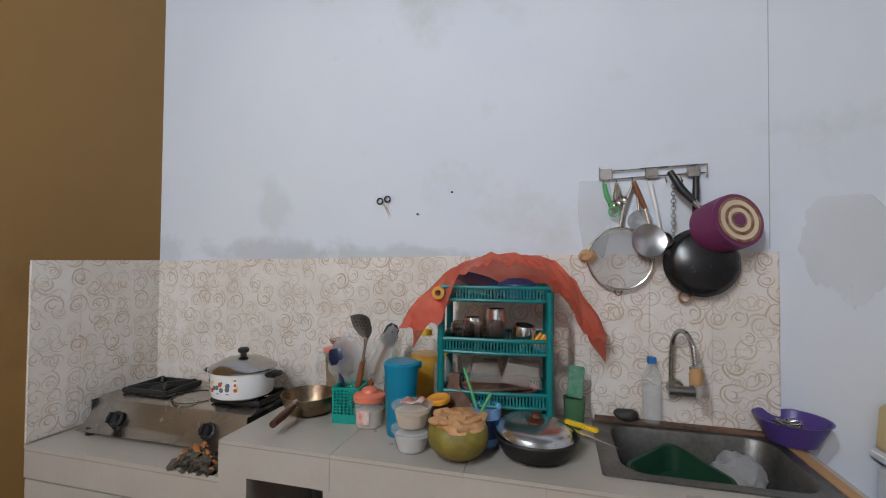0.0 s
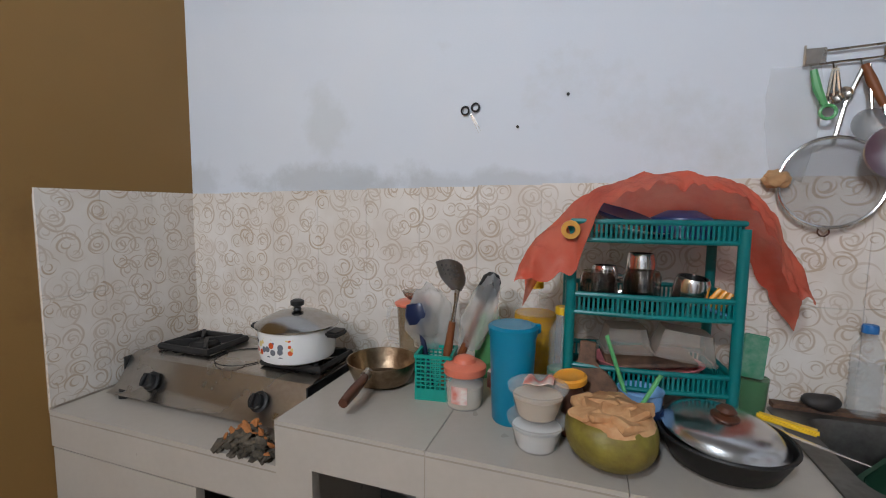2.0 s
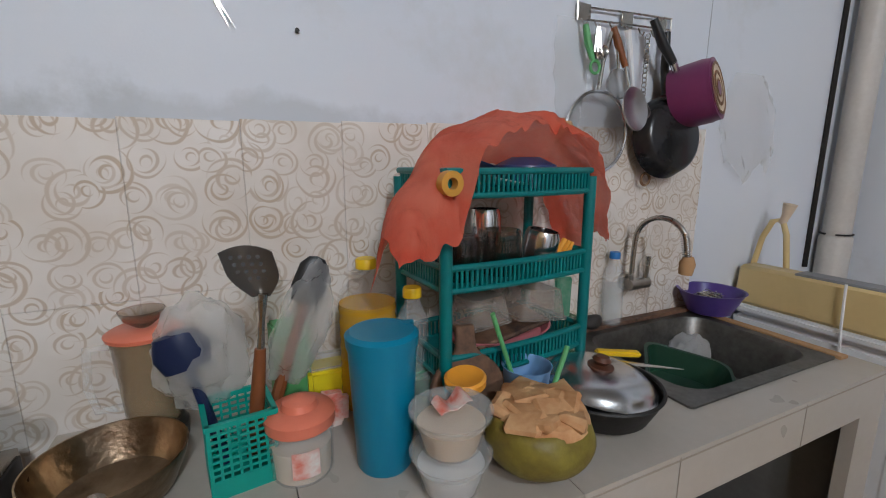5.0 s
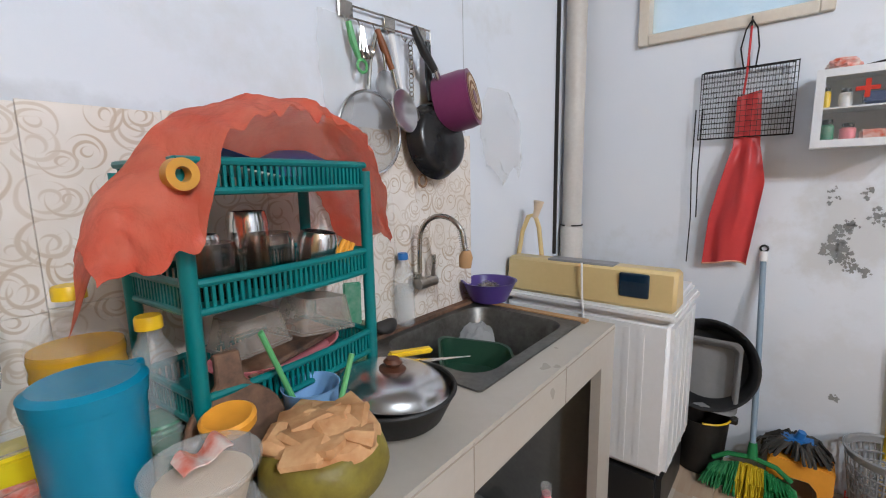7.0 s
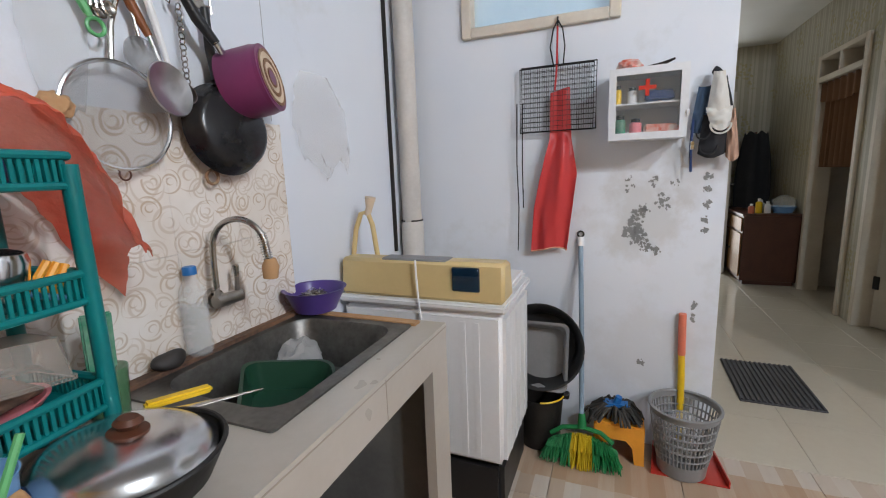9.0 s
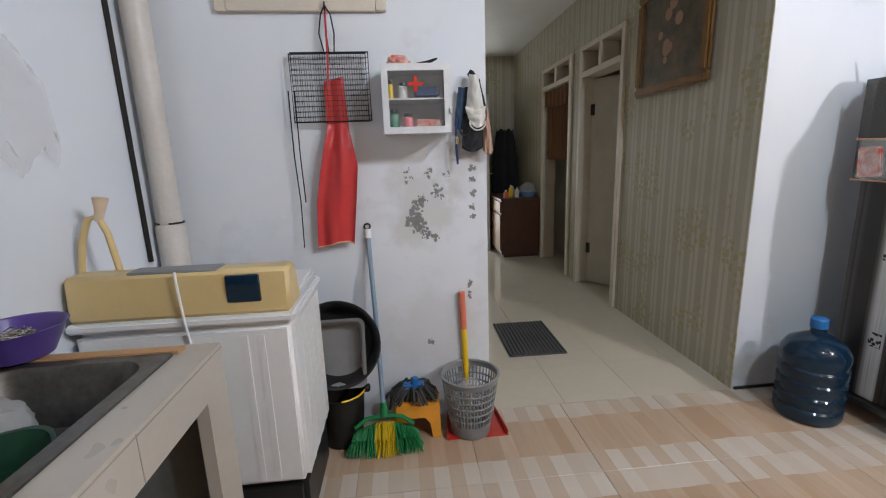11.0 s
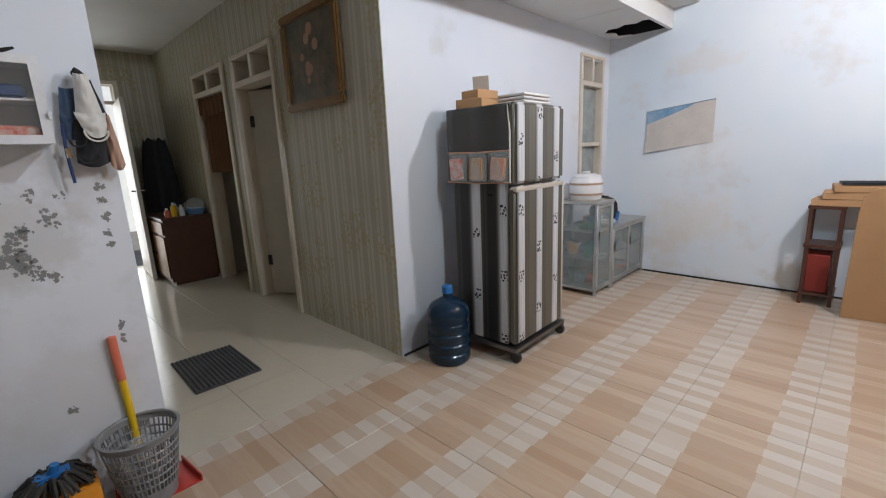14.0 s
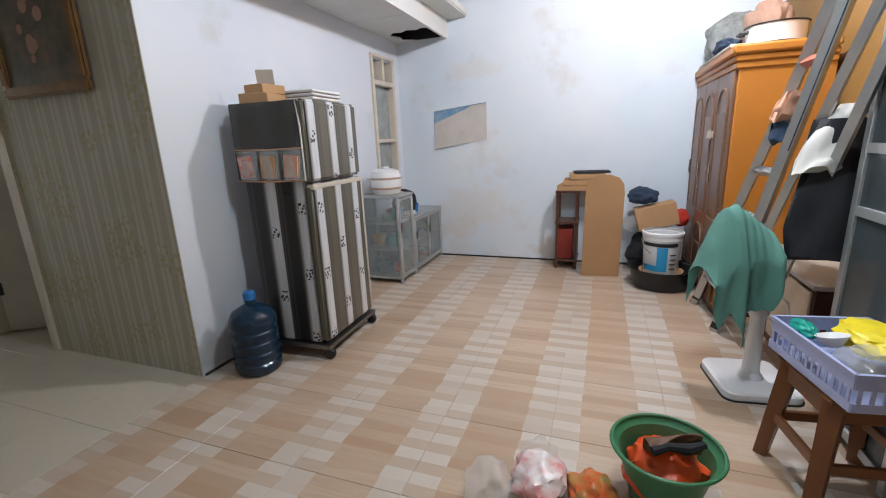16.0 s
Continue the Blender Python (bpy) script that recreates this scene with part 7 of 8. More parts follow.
solo("dish_basin", b, M["grey_plastic"], "dark grey rectangular basin nested in the black tub", "basin", pose(1.72, 1.885, 0.44, 0, -76, 0))
bk = thing("bucket", "black rubber bucket on the floor beside the washer", "bucket", pose(1.72, 1.895, 0))
part("body", lathe(shell([(0.085, 0.0), (0.09, 0.005), (0.108, 0.245), (0.113, 0.25)], 0.004), 32), M["soot"], bk)
part("handle", tube(arc((0, 0, 0.25), 0.112, 190, 350, 16, "z"), 0.004, 6), M["yellow_plastic"], bk)
part("spout", box(-0.02, 0.02, -0.135, -0.105, 0.235, 0.262, 0.006, 1), M["soot"], bk)
# floor mat
mt = thing("door_mat", "dark grey ribbed cloth mat on the hall floor", "mat", pose(2.394, 0.743, 0.001, 0, 0, -1))
part("backing", box(0.0, 0.56, -0.19, 0.19, 0.0, 0.006, 0.002, 1), M["mat_grey"], mt)
for i in range(15):
    part("rib", tube([(0.01, -0.18 + 0.0257 * i, 0.008), (0.28, -0.18 + 0.0257 * i, 0.009), (0.55, -0.18 + 0.0257 * i, 0.008)], 0.0085, 6), M["mat_grey"], mt)

# bottles under the sink
for x, c, cc, h, lab in ((0.52, "cloudy", "white_plastic", 0.30, "cloudy cleaning bottle under the sink"), (0.67, "rust", "yellow_plastic", 0.30, "brown cleaning bottle with a yellow cap"), (0.81, "pink", "cloudy", 0.28, "pink cleaning bottle under the sink")):
    t = thing("cleaning_bottle", lab, "bottle", pose(x, 2.20, 0.02), "bottles under the sink")
    part("body", lathe([(0, 0), (0.035, 0), (0.037, 0.01), (0.037, h * 0.65), (0.015, h * 0.85), (0.015, h * 0.9), (0, h * 0.9)], 20), M[c], t)
    part("cap", lathe([(0, h * 0.9), (0.018, h * 0.9), (0.018, h), (0, h)], 16), M[cc], t)

# ---- the hall ----
pc = thing("framed_painting", "dark floral painting in a carved gilt frame", "painting", pose(2.576, YW + 0.03, 1.952))
part("canvas", box(-0.31, 0.31, -0.012, 0.0, -0.27, 0.27), M["canvas"], pc, "dim flower painting")
for r in ((-0.365, 0.365, -0.02, 0.018, -0.325, -0.265), (-0.365, 0.365, -0.02, 0.018, 0.265, 0.325), (-0.365, -0.305, -0.02, 0.018, -0.265, 0.265), (0.305, 0.365, -0.02, 0.018, -0.265, 0.265)):
    part("frame_bar", box(*r, 0.012, 2), M["frame_gold"], pc)
rg = random.Random(6)
for k in range(9):
    part("flower", lathe([(0, 0.004), (rg.uniform(0.02, 0.045), 0.002), (0, 0.0)], 9, m=pose(rg.gauss(0, 0.07), 0.0, rg.gauss(0.02, 0.09), -90)), M["tan_cloth"], pc, "faded blossom")
sb = thing("sideboard", "dark brown wooden sideboard beside the hall wall", "sideboard", pose(5.10, -0.14, 0))
part("body", box(0, 0.95, 0, 0.49, 0.04, 0.72, 0.004, 1), M["wood_dark"], sb)
part("top", box(-0.015, 0.965, 0, 0.505, 0.72, 0.745, 0.005, 1), M["wood_dark"], sb)
part("plinth", box(0.02, 0.93, 0.02, 0.46, 0, 0.04), M["wood_dark"], sb)
for x in (0.02, 0.49):
    dr = part("door", box(x, x + 0.44, 0.49, 0.506, 0.08, 0.54, 0.006, 1), M["frame_gold"], sb)
    part("knob", lathe([(0, 0), (0.012, 0), (0.015, 0.012), (0, 0.018)], 12, m=pose(x + (0.40 if x < 0.1 else 0.04), 0.506, 0.33, -90)), M["soot"], dr)
    part("drawer", box(x, x + 0.44, 0.49, 0.506, 0.56, 0.70, 0.006, 1), M["frame_gold"], sb)
for x, y, r, h, c in ((0.12, 0.34, 0.03, 0.15, "yellow_plastic"), (0.10, 0.27, 0.03, 0.12, "white_plastic"), (0.22, 0.30, 0.035, 0.13, "white_plastic"), (0.06, 0.42, 0.028, 0.10, "salmon")):
    t = thing("lotion_bottle", "small plastic bottle standing on the sideboard", "bottle", sb.matrix_basis @ pose(x, y, 0.745), "bottles on the sideboard")
    part("body", lathe([(0, 0), (r, 0), (r, h * 0.7), (r * 0.5, h * 0.8), (0, h * 0.8)], 16), M[c], t)
    part("cap", lathe([(0, h * 0.8), (r * 0.5, h * 0.8), (r * 0.5, h), (0, h)], 12), M["white_plastic"], t)
bs = thing("dish_basket", "blue basket of odds and ends on the sideboard", "basket", sb.matrix_basis @ pose(0.16, 0.12, 0.745))
part("basket", lathe(shell([(0.08, 0.0), (0.11, 0.06), (0.115, 0.065)], 0.003), 24), M["light_blue"], bs)
crumpled_bag("plastic_bag", "grey plastic bag heaped in the blue basket", 5.26, -0.02, 0.765, 0.19, 0.19, 0.17, M["cloudy"], 12.0)


def coat(u, v):
    w = 0.16 + 0.05 * math.sin(3 * v) - 0.06 * v
    a = 2 * math.pi * u
    return Vector((5.95 + 0.12 * math.cos(a) * (1 + 0.2 * math.sin(5 * a)), 0.10 + w * math.sin(a), 0.55 + 1.05 * v + 0.02 * math.sin(6 * a)))


cr = thing("coat_stand", "dark coats hanging on a stand behind the sideboard", "coat stand")
part("coat", sheet(coat, 36, 20), M["cloth_dark"], cr)
part("pole", tube([(6.22, 0.10, 0), (6.22, 0.10, 1.62)], 0.016, 10), M["wood_dark"], cr)
part("arm", tube([(6.22, 0.10, 1.60), (5.95, 0.10, 1.60)], 0.012, 8), M["wood_dark"], cr)
part("foot", lathe([(0, 0), (0.12, 0), (0.12, 0.02), (0.02, 0.03), (0, 0.03)], 20, m=pose(6.22, 0.10, 0)), M["wood_dark"], cr)
vl = thing("door_curtain", "short brown curtain hung in the bedroom doorway", "curtain")
part("valance", sheet(lambda u, v: Vector((4.225 + 0.77 * u, YW - 0.01 + 0.012 * math.sin(40 * u), 1.955 - 0.16 * v - 0.03 * math.sin(math.pi * u) * v)), 50, 6, 0.003), M["curtain_brown"], vl)
part("drape", sheet(lambda u, v: Vector((4.24 + 0.75 * u, YW - 0.04 + 0.016 * math.sin(48 * u), 1.94 - 0.74 * v)), 30, 8, 0.003), M["curtain_brown"], vl)
part("rod", tube([(4.22, YW - 0.02, 1.95), (5.0, YW - 0.02, 1.95)], 0.008, 8), M["wood_dark"], vl)
sh = thing("wire_shelf", "white shelf rack with clothes inside the bedroom doorway", "shelf", pose(4.50, -0.80, 0))
for x in (0, 0.55):
    for y in (0, 0.3):
        part("post", tube([(x, y, 0), (x, y, 1.1)], 0.012, 8), M["white_plastic"], sh)
for z in (0.15, 0.42, 0.68, 0.92):
    part("shelf", box(-0.01, 0.56, -0.01, 0.31, z, z + 0.02, 0.003, 1), M["white_plastic"], sh)
for z, c in ((0.17, "cloth_dark"), (0.44, "red_cloth"), (0.70, "cloth_navy"), (0.94, "cloth_dark")):
    solo("folded_clothes", rough_up(box(-0.22, 0.22, -0.11, 0.11, 0, 0.13, 0.03, 3), 0.015, 12, z), M[c], "heap of dark folded clothes on the shelf", "clothes", pose(4.775, -0.65, z + 0.012), "clothes on the shelf")

# ---- round the refrigerator ----
gl = thing("water_gallon", "blue nineteen-litre water bottle standing on the floor", "water bottle", pose(1.585, -0.322, 0))
prof = [(0.115, 0.0), (0.128, 0.012)]
for i in range(4):
    z = 0.05 + 0.065 * i
    prof += [(0.134, z - 0.02), (0.134, z + 0.015), (0.126, z + 0.024), (0.126, z + 0.032)]
prof += [(0.134, 0.31), (0.132, 0.335), (0.11, 0.375), (0.06, 0.405), (0.031, 0.42), (0.029, 0.455)]
part("body", lathe([(0, 0)] + prof + [(0, 0.455)], 40), M["gallon"], gl)
part("cap", lathe([(0, 0.445), (0.034, 0.445), (0.034, 0.485), (0.030, 0.49), (0, 0.49)], 24), M["blue_cap"], gl, "blue cap")
og = thing("fridge_organiser", "see-through pocket organiser hung on the refrigerator side", "organiser", fridge_pose)
part("panel", sheet(lambda u, v: Vector((0.02 + 0.46 * u, 0.011 + 0.004 * math.sin(9 * u), 1.545 - 0.44 * v)), 24, 12, 0.0015), M["net_dark"], og, "dark net panel")
for i in range(3):
    x = 0.030 + 0.15 * i
    p = part("pocket", sheet(lambda u, v: Vector((x + 0.14 * u, 0.012 + 0.035 * math.sin(math.pi * u) * (1 - 0.5 * v), 1.115 + 0.17 * v)), 10, 6, 0.001), M["clear"], og, "clear pocket")
part("edge", tube([(0.02, 0.014, 1.29), (0.25, 0.018, 1.285), (0.485, 0.014, 1.29)], 0.004, 6), M["cloth_peach"], og)
part("edge", tube([(0.02, 0.014, 1.11), (0.25, 0.018, 1.105), (0.485, 0.014, 1.11)], 0.004, 6), M["cloth_peach"], og)
part("edge", tube([(0.02, 0.012, 1.11), (0.02, 0.010, 1.40), (0.035, 0.008, 1.545)], 0.005, 6), M["cloth_white"], og)
for i, c in enumerate(("cloth_peach", "cardboard", "label_mix")):
    solo("organiser_packet", rough_up(box(-0.05, 0.05, -0.008, 0.008, 0, 0.13, 0.006, 2), 0.006, 30, i), M[c], "packet kept in the organiser pocket", "packet", fridge_pose @ pose(0.10 + 0.15 * i, 0.024, 1.125, 0, 5 * (i - 1), 0), "packets in the organiser")
solo("cardboard_box", box(-0.09, 0.09, -0.11, 0.11, 0, 0.055, 0.003, 1), M["cardboard"], "small cardboard box on the refrigerator", "box", fridge_pose @ pose(0.345, -0.13, 1.546, 0, 0, 8), "boxes on the refrigerator")
solo("cardboard_box", box(-0.07, 0.07, -0.09, 0.09, 0, 0.05, 0.003, 1), M["cardboard"], "open cardboard box stacked on another", "box", fridge_pose @ pose(0.335, -0.14, 1.602, 0, 0, -6), "boxes on the refrigerator")
solo("card_flap", box(-0.05, 0.05, -0.002, 0.002, 0, 0.09), M["beige_plastic"], "stiff card propped in the box", "card", fridge_pose @ pose(0.345, -0.17, 1.653, -12, 0, 25))
eg = thing("egg_trays", "stack of pale slatted plastic trays on the refrigerator", "trays", fridge_pose @ pose(0.22, -0.40, 1.546))
for k in range(4):
    part("tray", box(-0.14, 0.14, -0.16, 0.16, 0.022 * k, 0.022 * k + 0.015, 0.004, 1), M["paper_white"], eg)
    if k < 3:
        part("spacer", box(-0.125, 0.125, -0.145, 0.145, 0.022 * k + 0.015, 0.022 * k + 0.022), M["cooker_band"], eg)
solo("paper_note", sheet(lambda u, v: Vector((0.10 + 0.06 * u, -0.582 - 0.006 * v * math.sin(3 * u), 1.45 - 0.27 * v)), 6, 8, 0.001), M["paper_white"], "paper notes taped to the refrigerator side", "paper", fridge_pose)

# rice cooker and bags on the cabinets
rc = thing("rice_cooker", "white rice cooker with tan printed bands on the cabinet", "rice cooker", pose(1.60, -2.165, 0.832) @ Matrix.Diagonal((1.15, 1.15, 1.12, 1)))
part("body", lathe([(0, 0), (0.10, 0), (0.115, 0.015), (0.125, 0.06), (0.125, 0.15), (0.11, 0.175), (0, 0.175)], 36), M["white_plastic"], rc)
for z in (0.05, 0.13):
    part("band", lathe([(0.1255, z - 0.008), (0.1265, z - 0.008), (0.1265, z + 0.008), (0.1255, z + 0.008)], 36), M["cooker_band"], rc, "tan printed band")
part("lid", lathe([(0.112, 0.172), (0.108, 0.19), (0.07, 0.205), (0, 0.21)], 36), M["white_plastic"], rc)
part("handle", box(-0.02, 0.02, -0.05, 0.05, 0.205, 0.225, 0.008, 2), M["white_plastic"], rc)
part("tray", lathe([(0, -0.001), (0.135, -0.001), (0.14, 0.006), (0, 0.004)], 32), M["beige_plastic"], rc)
crumpled_bag("plastic_bag", "black plastic bag on the low cabinet", 1.58, -2.50, 0.58, 0.24, 0.24, 0.27, M["cloth_dark"], 15.0)
bl = thing("plastic_cup", "blue plastic cup on the low cabinet", "cup", pose(1.50, -2.56, 0.58))
part("body", lathe(shell([(0.035, 0.0), (0.05, 0.10)], 0.003), 24), M["blue_cap"], bl)
solo("food_cover", rough_up(box(-0.06, 0.06, -0.08, 0.08, 0, 0.04, 0.015, 2), 0.008, 20), M["cloth_white"], "pale cloth bundle on the low cabinet", "cloth", pose(1.50, -2.42, 0.583))
crumpled_bag("plastic_bag", "pale grey bag beside the rice cooker", 1.75, -2.10, 0.832, 0.12, 0.16, 0.15, M["cloudy"], 17.0)
rg = random.Random(11)
cols = ("teal", "mint", "salmon", "label_mix", "pot_green", "light_blue", "cloudy", "orange_plastic", "blue_tumbler", "label_green")
for k in range(26):
    tall = k < 15
    z = (0.062, 0.322, 0.572)[k % 3] if tall else (0.062, 0.322)[k % 2]
    y = rg.uniform(-2.22, -2.07) if tall else rg.uniform(-2.98, -2.42)
    t = thing("plastic_bowl", "plastic bowl kept behind the cabinet glass", "bowl", pose(rg.uniform(1.50, 1.72), y, z, 0, 0, rg.uniform(0, 90)), "tableware in the cabinet")
    r = rg.uniform(0.045, 0.075)
    part("bowl", lathe(shell([(r * 0.6, 0.0), (r, rg.uniform(0.05, 0.13))], 0.003), 20), M[cols[k % 10]], t)

# calendar on the far wall
cl = thing("wall_calendar", "curled wall calendar showing its pale back", "calendar", pose(1.437, YF, 1.60, 0, 0, 0))


def leafp(u, v):
    return Vector((-0.585 * u, 0.006 + 0.022 * v * v * (1 - u) + 0.004 * math.sin(5 * u), 0.062 * u - (0.39 - 0.02 * u) * v))


part("sheet", sheet(leafp, 16, 12, 0.001), M["calendar_back"], cl)
part("printed_corner", sheet(lambda u, v: leafp(u * 0.72, v * 0.30 * (1 - u) ** 0.8 + 0.002) + Vector((0, 0.003, 0)), 14, 6, 0.0006), M["sky_print"], cl, "folded over blue beach print")
part("binding", tube([(0, 0.006, 0.004), (-0.585, 0.006, 0.066)], 0.004, 6), M["blue_grey"], cl)

# cardboard corner
cd = [(-0.165, 0.0), (0.165, 0.0), (0.16, 0.80), (0.15, 0.90), (0.10, 0.955), (0.03, 0.975), (-0.04, 0.97), (-0.11, 0.945), (-0.15, 0.89), (-0.162, 0.80)]
b = slab(cd, -0.004, 0.004, 0.0015)
cb = thing("leaning_cardboard", "brown arched cardboard panel leaning on the pile", "cardboard", pose(-0.335, -2.625, 0.002, 80, 0, 5))
part("sheet", b, M["cardboard"], cb)
part("crease", boxes((-0.008, -0.004, 0.02, 0.26, 0.004, 0.0055)), M["wood_dark"], cb, "dark vertical crease", False)
part("tape", box(-0.03, 0.03, 0.27, 0.30, 0.004, 0.005), M["peanut"], cb)
bs = thing("metal_shelf", "rusty red metal shelf piled with flattened cartons", "shelf", pose(-0.12, -2.93, 0))
for x in (0.02, 0.20):
    for y in (-0.12, 0.12):
        part("post", box(x - 0.012, x + 0.012, y - 0.012, y + 0.012, 0, 0.78), M["wood_dark"], bs)
for z in (0.08, 0.46, 0.76):
    part("shelf", box(0.0, 0.22, -0.14, 0.14, z, z + 0.02), M["wood_dark"], bs)
solo("red_crate", box(-0.07, 0.07, -0.11, 0.11, 0, 0.30, 0.006, 1), M["red_cloth"], "dark red box on the metal shelf", "box", pose(0.0, -2.93, 0.102))
for k in range(3):
    solo("cardboard_box", box(-0.16, 0.16, -0.14, 0.14, 0, 0.05, 0.003, 1), M["cardboard"], "flattened carton on top of the shelf", "box", pose(-0.08 - 0.05 * k, -2.93, 0.782 + 0.053 * k, 0, 0, 5 * k - 4), "cartons on the shelf")
solo("black_panel", box(-0.16, 0.16, -0.10, 0.10, 0, 0.015), M["cloth_dark"], "thin dark board on the cartons", "board", pose(-0.22, -2.90, 0.945, 0, 0, 8))
for k, (x, y, z, w, h, c, lab) in enumerate(((-0.80, -2.86, 0.0, 0.42, 0.46, "cloth_dark", "dark bag of clothes on the floor"), (-0.68, -2.85, 0.66, 0.26, 0.16, "cloth_navy", "navy cloth bundle on the pile"), (-0.62, -2.84, 0.40, 0.22, 0.16, "cloudy", "white plastic bag in the pile"), (-1.0, -2.82, 0.46, 0.13, 0.17, "red_plastic", "red net bag hung by the wardrobe"))):
    crumpled_bag("cloth_bag", lab, x, y, z, w, w * 0.7, h, M[c], 20.0 + k)
solo("cardboard_box", box(-0.17, 0.17, -0.10, 0.10, 0, 0.20, 0.004, 1), M["cardboard"], "printed carton tilted on the pile", "box", pose(-0.82, -2.80, 0.46, 0, 14, 0))
bt = thing("laundry_tub", "wide black plastic tub on the floor", "tub", pose(-0.83, -2.47, 0))
part("bowl", lathe(shell([(0.20, 0.0), (0.215, 0.006), (0.255, 0.165), (0.272, 0.17), (0.272, 0.178)], 0.004), 44), M["black_plastic"], bt)
tn = thing("plastic_basin", "tan plastic basin nested in the black tub", "basin", pose(-0.83, -2.49, 0.012))
part("bowl", lathe(shell([(0.12, 0.0), (0.17, 0.12), (0.178, 0.125)], 0.004), 36), M["cardboard"], tn)
pbk = thing("paint_bucket", "white paint bucket with a blue printed label", "bucket", pose(-0.83, -2.52, 0.045))
part("body", lathe(shell([(0.13, 0.0), (0.135, 0.006), (0.15, 0.36), (0.158, 0.365), (0.158, 0.40), (0.165, 0.405), (0.165, 0.425), (0.155, 0.43)], 0.004), 44), M["white_plastic"], pbk)


def bucket_band(a0, a1, z0, z1):
    return sheet(lambda u, v: Vector(((0.1385 + 0.0417 * (z0 + (z1 - z0) * v)) * math.sin(radians(a0 + (a1 - a0) * u)), (0.1385 + 0.0417 * (z0 + (z1 - z0) * v)) * math.cos(radians(a0 + (a1 - a0) * u)), z0 + (z1 - z0) * v)), 14, 3, 0.001)


part("label", bucket_band(-12, 20, 0.10, 0.31), M["bucket_print"], pbk, "blue label panel")
part("label", bucket_band(-45, 75, 0.315, 0.345), M["black_plastic"], pbk, "black label stripe")
part("label", bucket_band(20, 70, 0.10, 0.15), M["bucket_print"], pbk, "blue label wedge")
for k in range(4):
    part("text_line", bucket_band(-40, -20, 0.12 + 0.04 * k, 0.13 + 0.04 * k), M["black_plastic"], pbk, "small dark line of print")
part("bail", tube([(0.163, 0, 0.36), (0.15, 0.09, 0.30), (0.10, 0.15, 0.26)], 0.004, 6), M["chrome"], pbk)

# on the wardrobe
cs = thing("enamel_pot", "white casserole with flowers and a black rim on the wardrobe", "pot", pose(-1.34, -2.12, 1.80))
part("body", lathe(shell([(0.15, 0.0), (0.16, 0.008), (0.168, 0.13), (0.172, 0.135)], 0.004), 40), M["enamel"], cs)
part("rim", tube(arc((0, 0, 0.135), 0.171, 0, 352, 40, "z"), 0.005, 6, None, True), M["black_plastic"], cs)
part("foot_ring", tube(arc((0, 0, 0.02), 0.164, 0, 352, 40, "z"), 0.004, 6, None, True), M["black_plastic"], cs)
part("handle", tube([(0.165, -0.05, 0.10), (0.205, -0.03, 0.10), (0.205, 0.03, 0.10), (0.165, 0.05, 0.10)], 0.012, 8), M["black_plastic"], cs)
crumpled_bag("cloth_bag", "grey quilted bag on the wardrobe", -1.24, -2.78, 1.80, 0.36, 0.34, 0.40, M["lace"], 31.0)
crumpled_bag("cloth_bag", "navy cloth folded on the wardrobe edge", -1.14, -2.45, 1.825, 0.16, 0.34, 0.12, M["cloth_navy"], 33.0)
crumpled_bag("cloth_bag", "tan patterned bundle high on the wardrobe", -1.40, -2.52, 1.80, 0.30, 0.34, 0.42, M["tan_cloth"], 35.0)
solo("cloth_runner", rough_up(box(-0.12, 0.045, -0.60, 0.45, 0, 0.022, 0.006, 2), 0.006, 12), M["cloth_white"], "white cloth along the wardrobe top edge", "cloth", pose(-1.10, -2.40, 1.80))

# ladder
ld = thing("step_ladder", "aluminium step ladder standing folded against the wall", "ladder")
rails = ((Vector((-1.035, -2.09, 0.0)), Vector((-1.281, -0.92, 2.12))), (Vector((-1.068, -1.57, 0.0)), Vector((-1.282, -0.835, 2.12))))
for p, q in rails:
    part("rail", tube([p, q], 0.034, 4), M["alu_frame"], ld)
    part("foot", tube([p + Vector((0, 0, 0.012)), p.lerp(q, 0.035)], 0.036, 4), M["black_plastic"], ld, "black rubber foot")
for k in range(1, 8):
    a, c = rails[0][0].lerp(rails[0][1], k / 8), rails[1][0].lerp(rails[1][1], k / 8)
    part("tread", tube([a, c], 0.026, 4), M["alu" if k != 6 else "salmon"], ld, "orange tread" if k == 6 else "")
for p, q in ((Vector((-1.155, -1.76, 0.012)), Vector((-1.271, -0.43, 2.12))), (Vector((-1.20, -1.35, 0.012)), Vector((-1.30, -0.36, 2.10)))):
    part("rear_rail", tube([p, q], 0.026, 4), M["alu_frame"], ld)
part("grip_strip", tube([rails[1][0].lerp(rails[1][1], 0.55) + Vector((0.0, 0.030, 0.012)), rails[1][1] + Vector((0.0, 0.030, 0.012))], 0.007, 6), M["cloth_navy"], ld, "navy strap along the rail")


def drape(name, label, c, cx, cy, z0, z1, w, d, seed, lean=0.0, lean_x=0.0):
    def f(u, v):
        a = 2 * math.pi * u
        n = noise.noise(Vector((math.cos(a) * 1.6, math.sin(a) * 1.6 + seed, v * 2.5)))
        k = 1.0 - 0.35 * v + 0.30 * n
        return Vector((cx + d * k * math.cos(a) + lean_x * v, cy + w * k * math.sin(a) + lean * v, z0 + (z1 - z0) * v + (0.05 * n if v < 0.15 else 0)))
    b = sheet(f, 44, 22)
    bmesh.ops.holes_fill(b, edges=[e for e in b.edges if e.is_boundary], sides=0)
    return solo(name, b, M[c], label, "clothes")


drape("dark_jacket", "black jacket hanging on the ladder", "cloth_dark", -1.285, -0.86, 0.71, 1.32, 0.09, 0.16, 1.0, -0.04, -0.03)
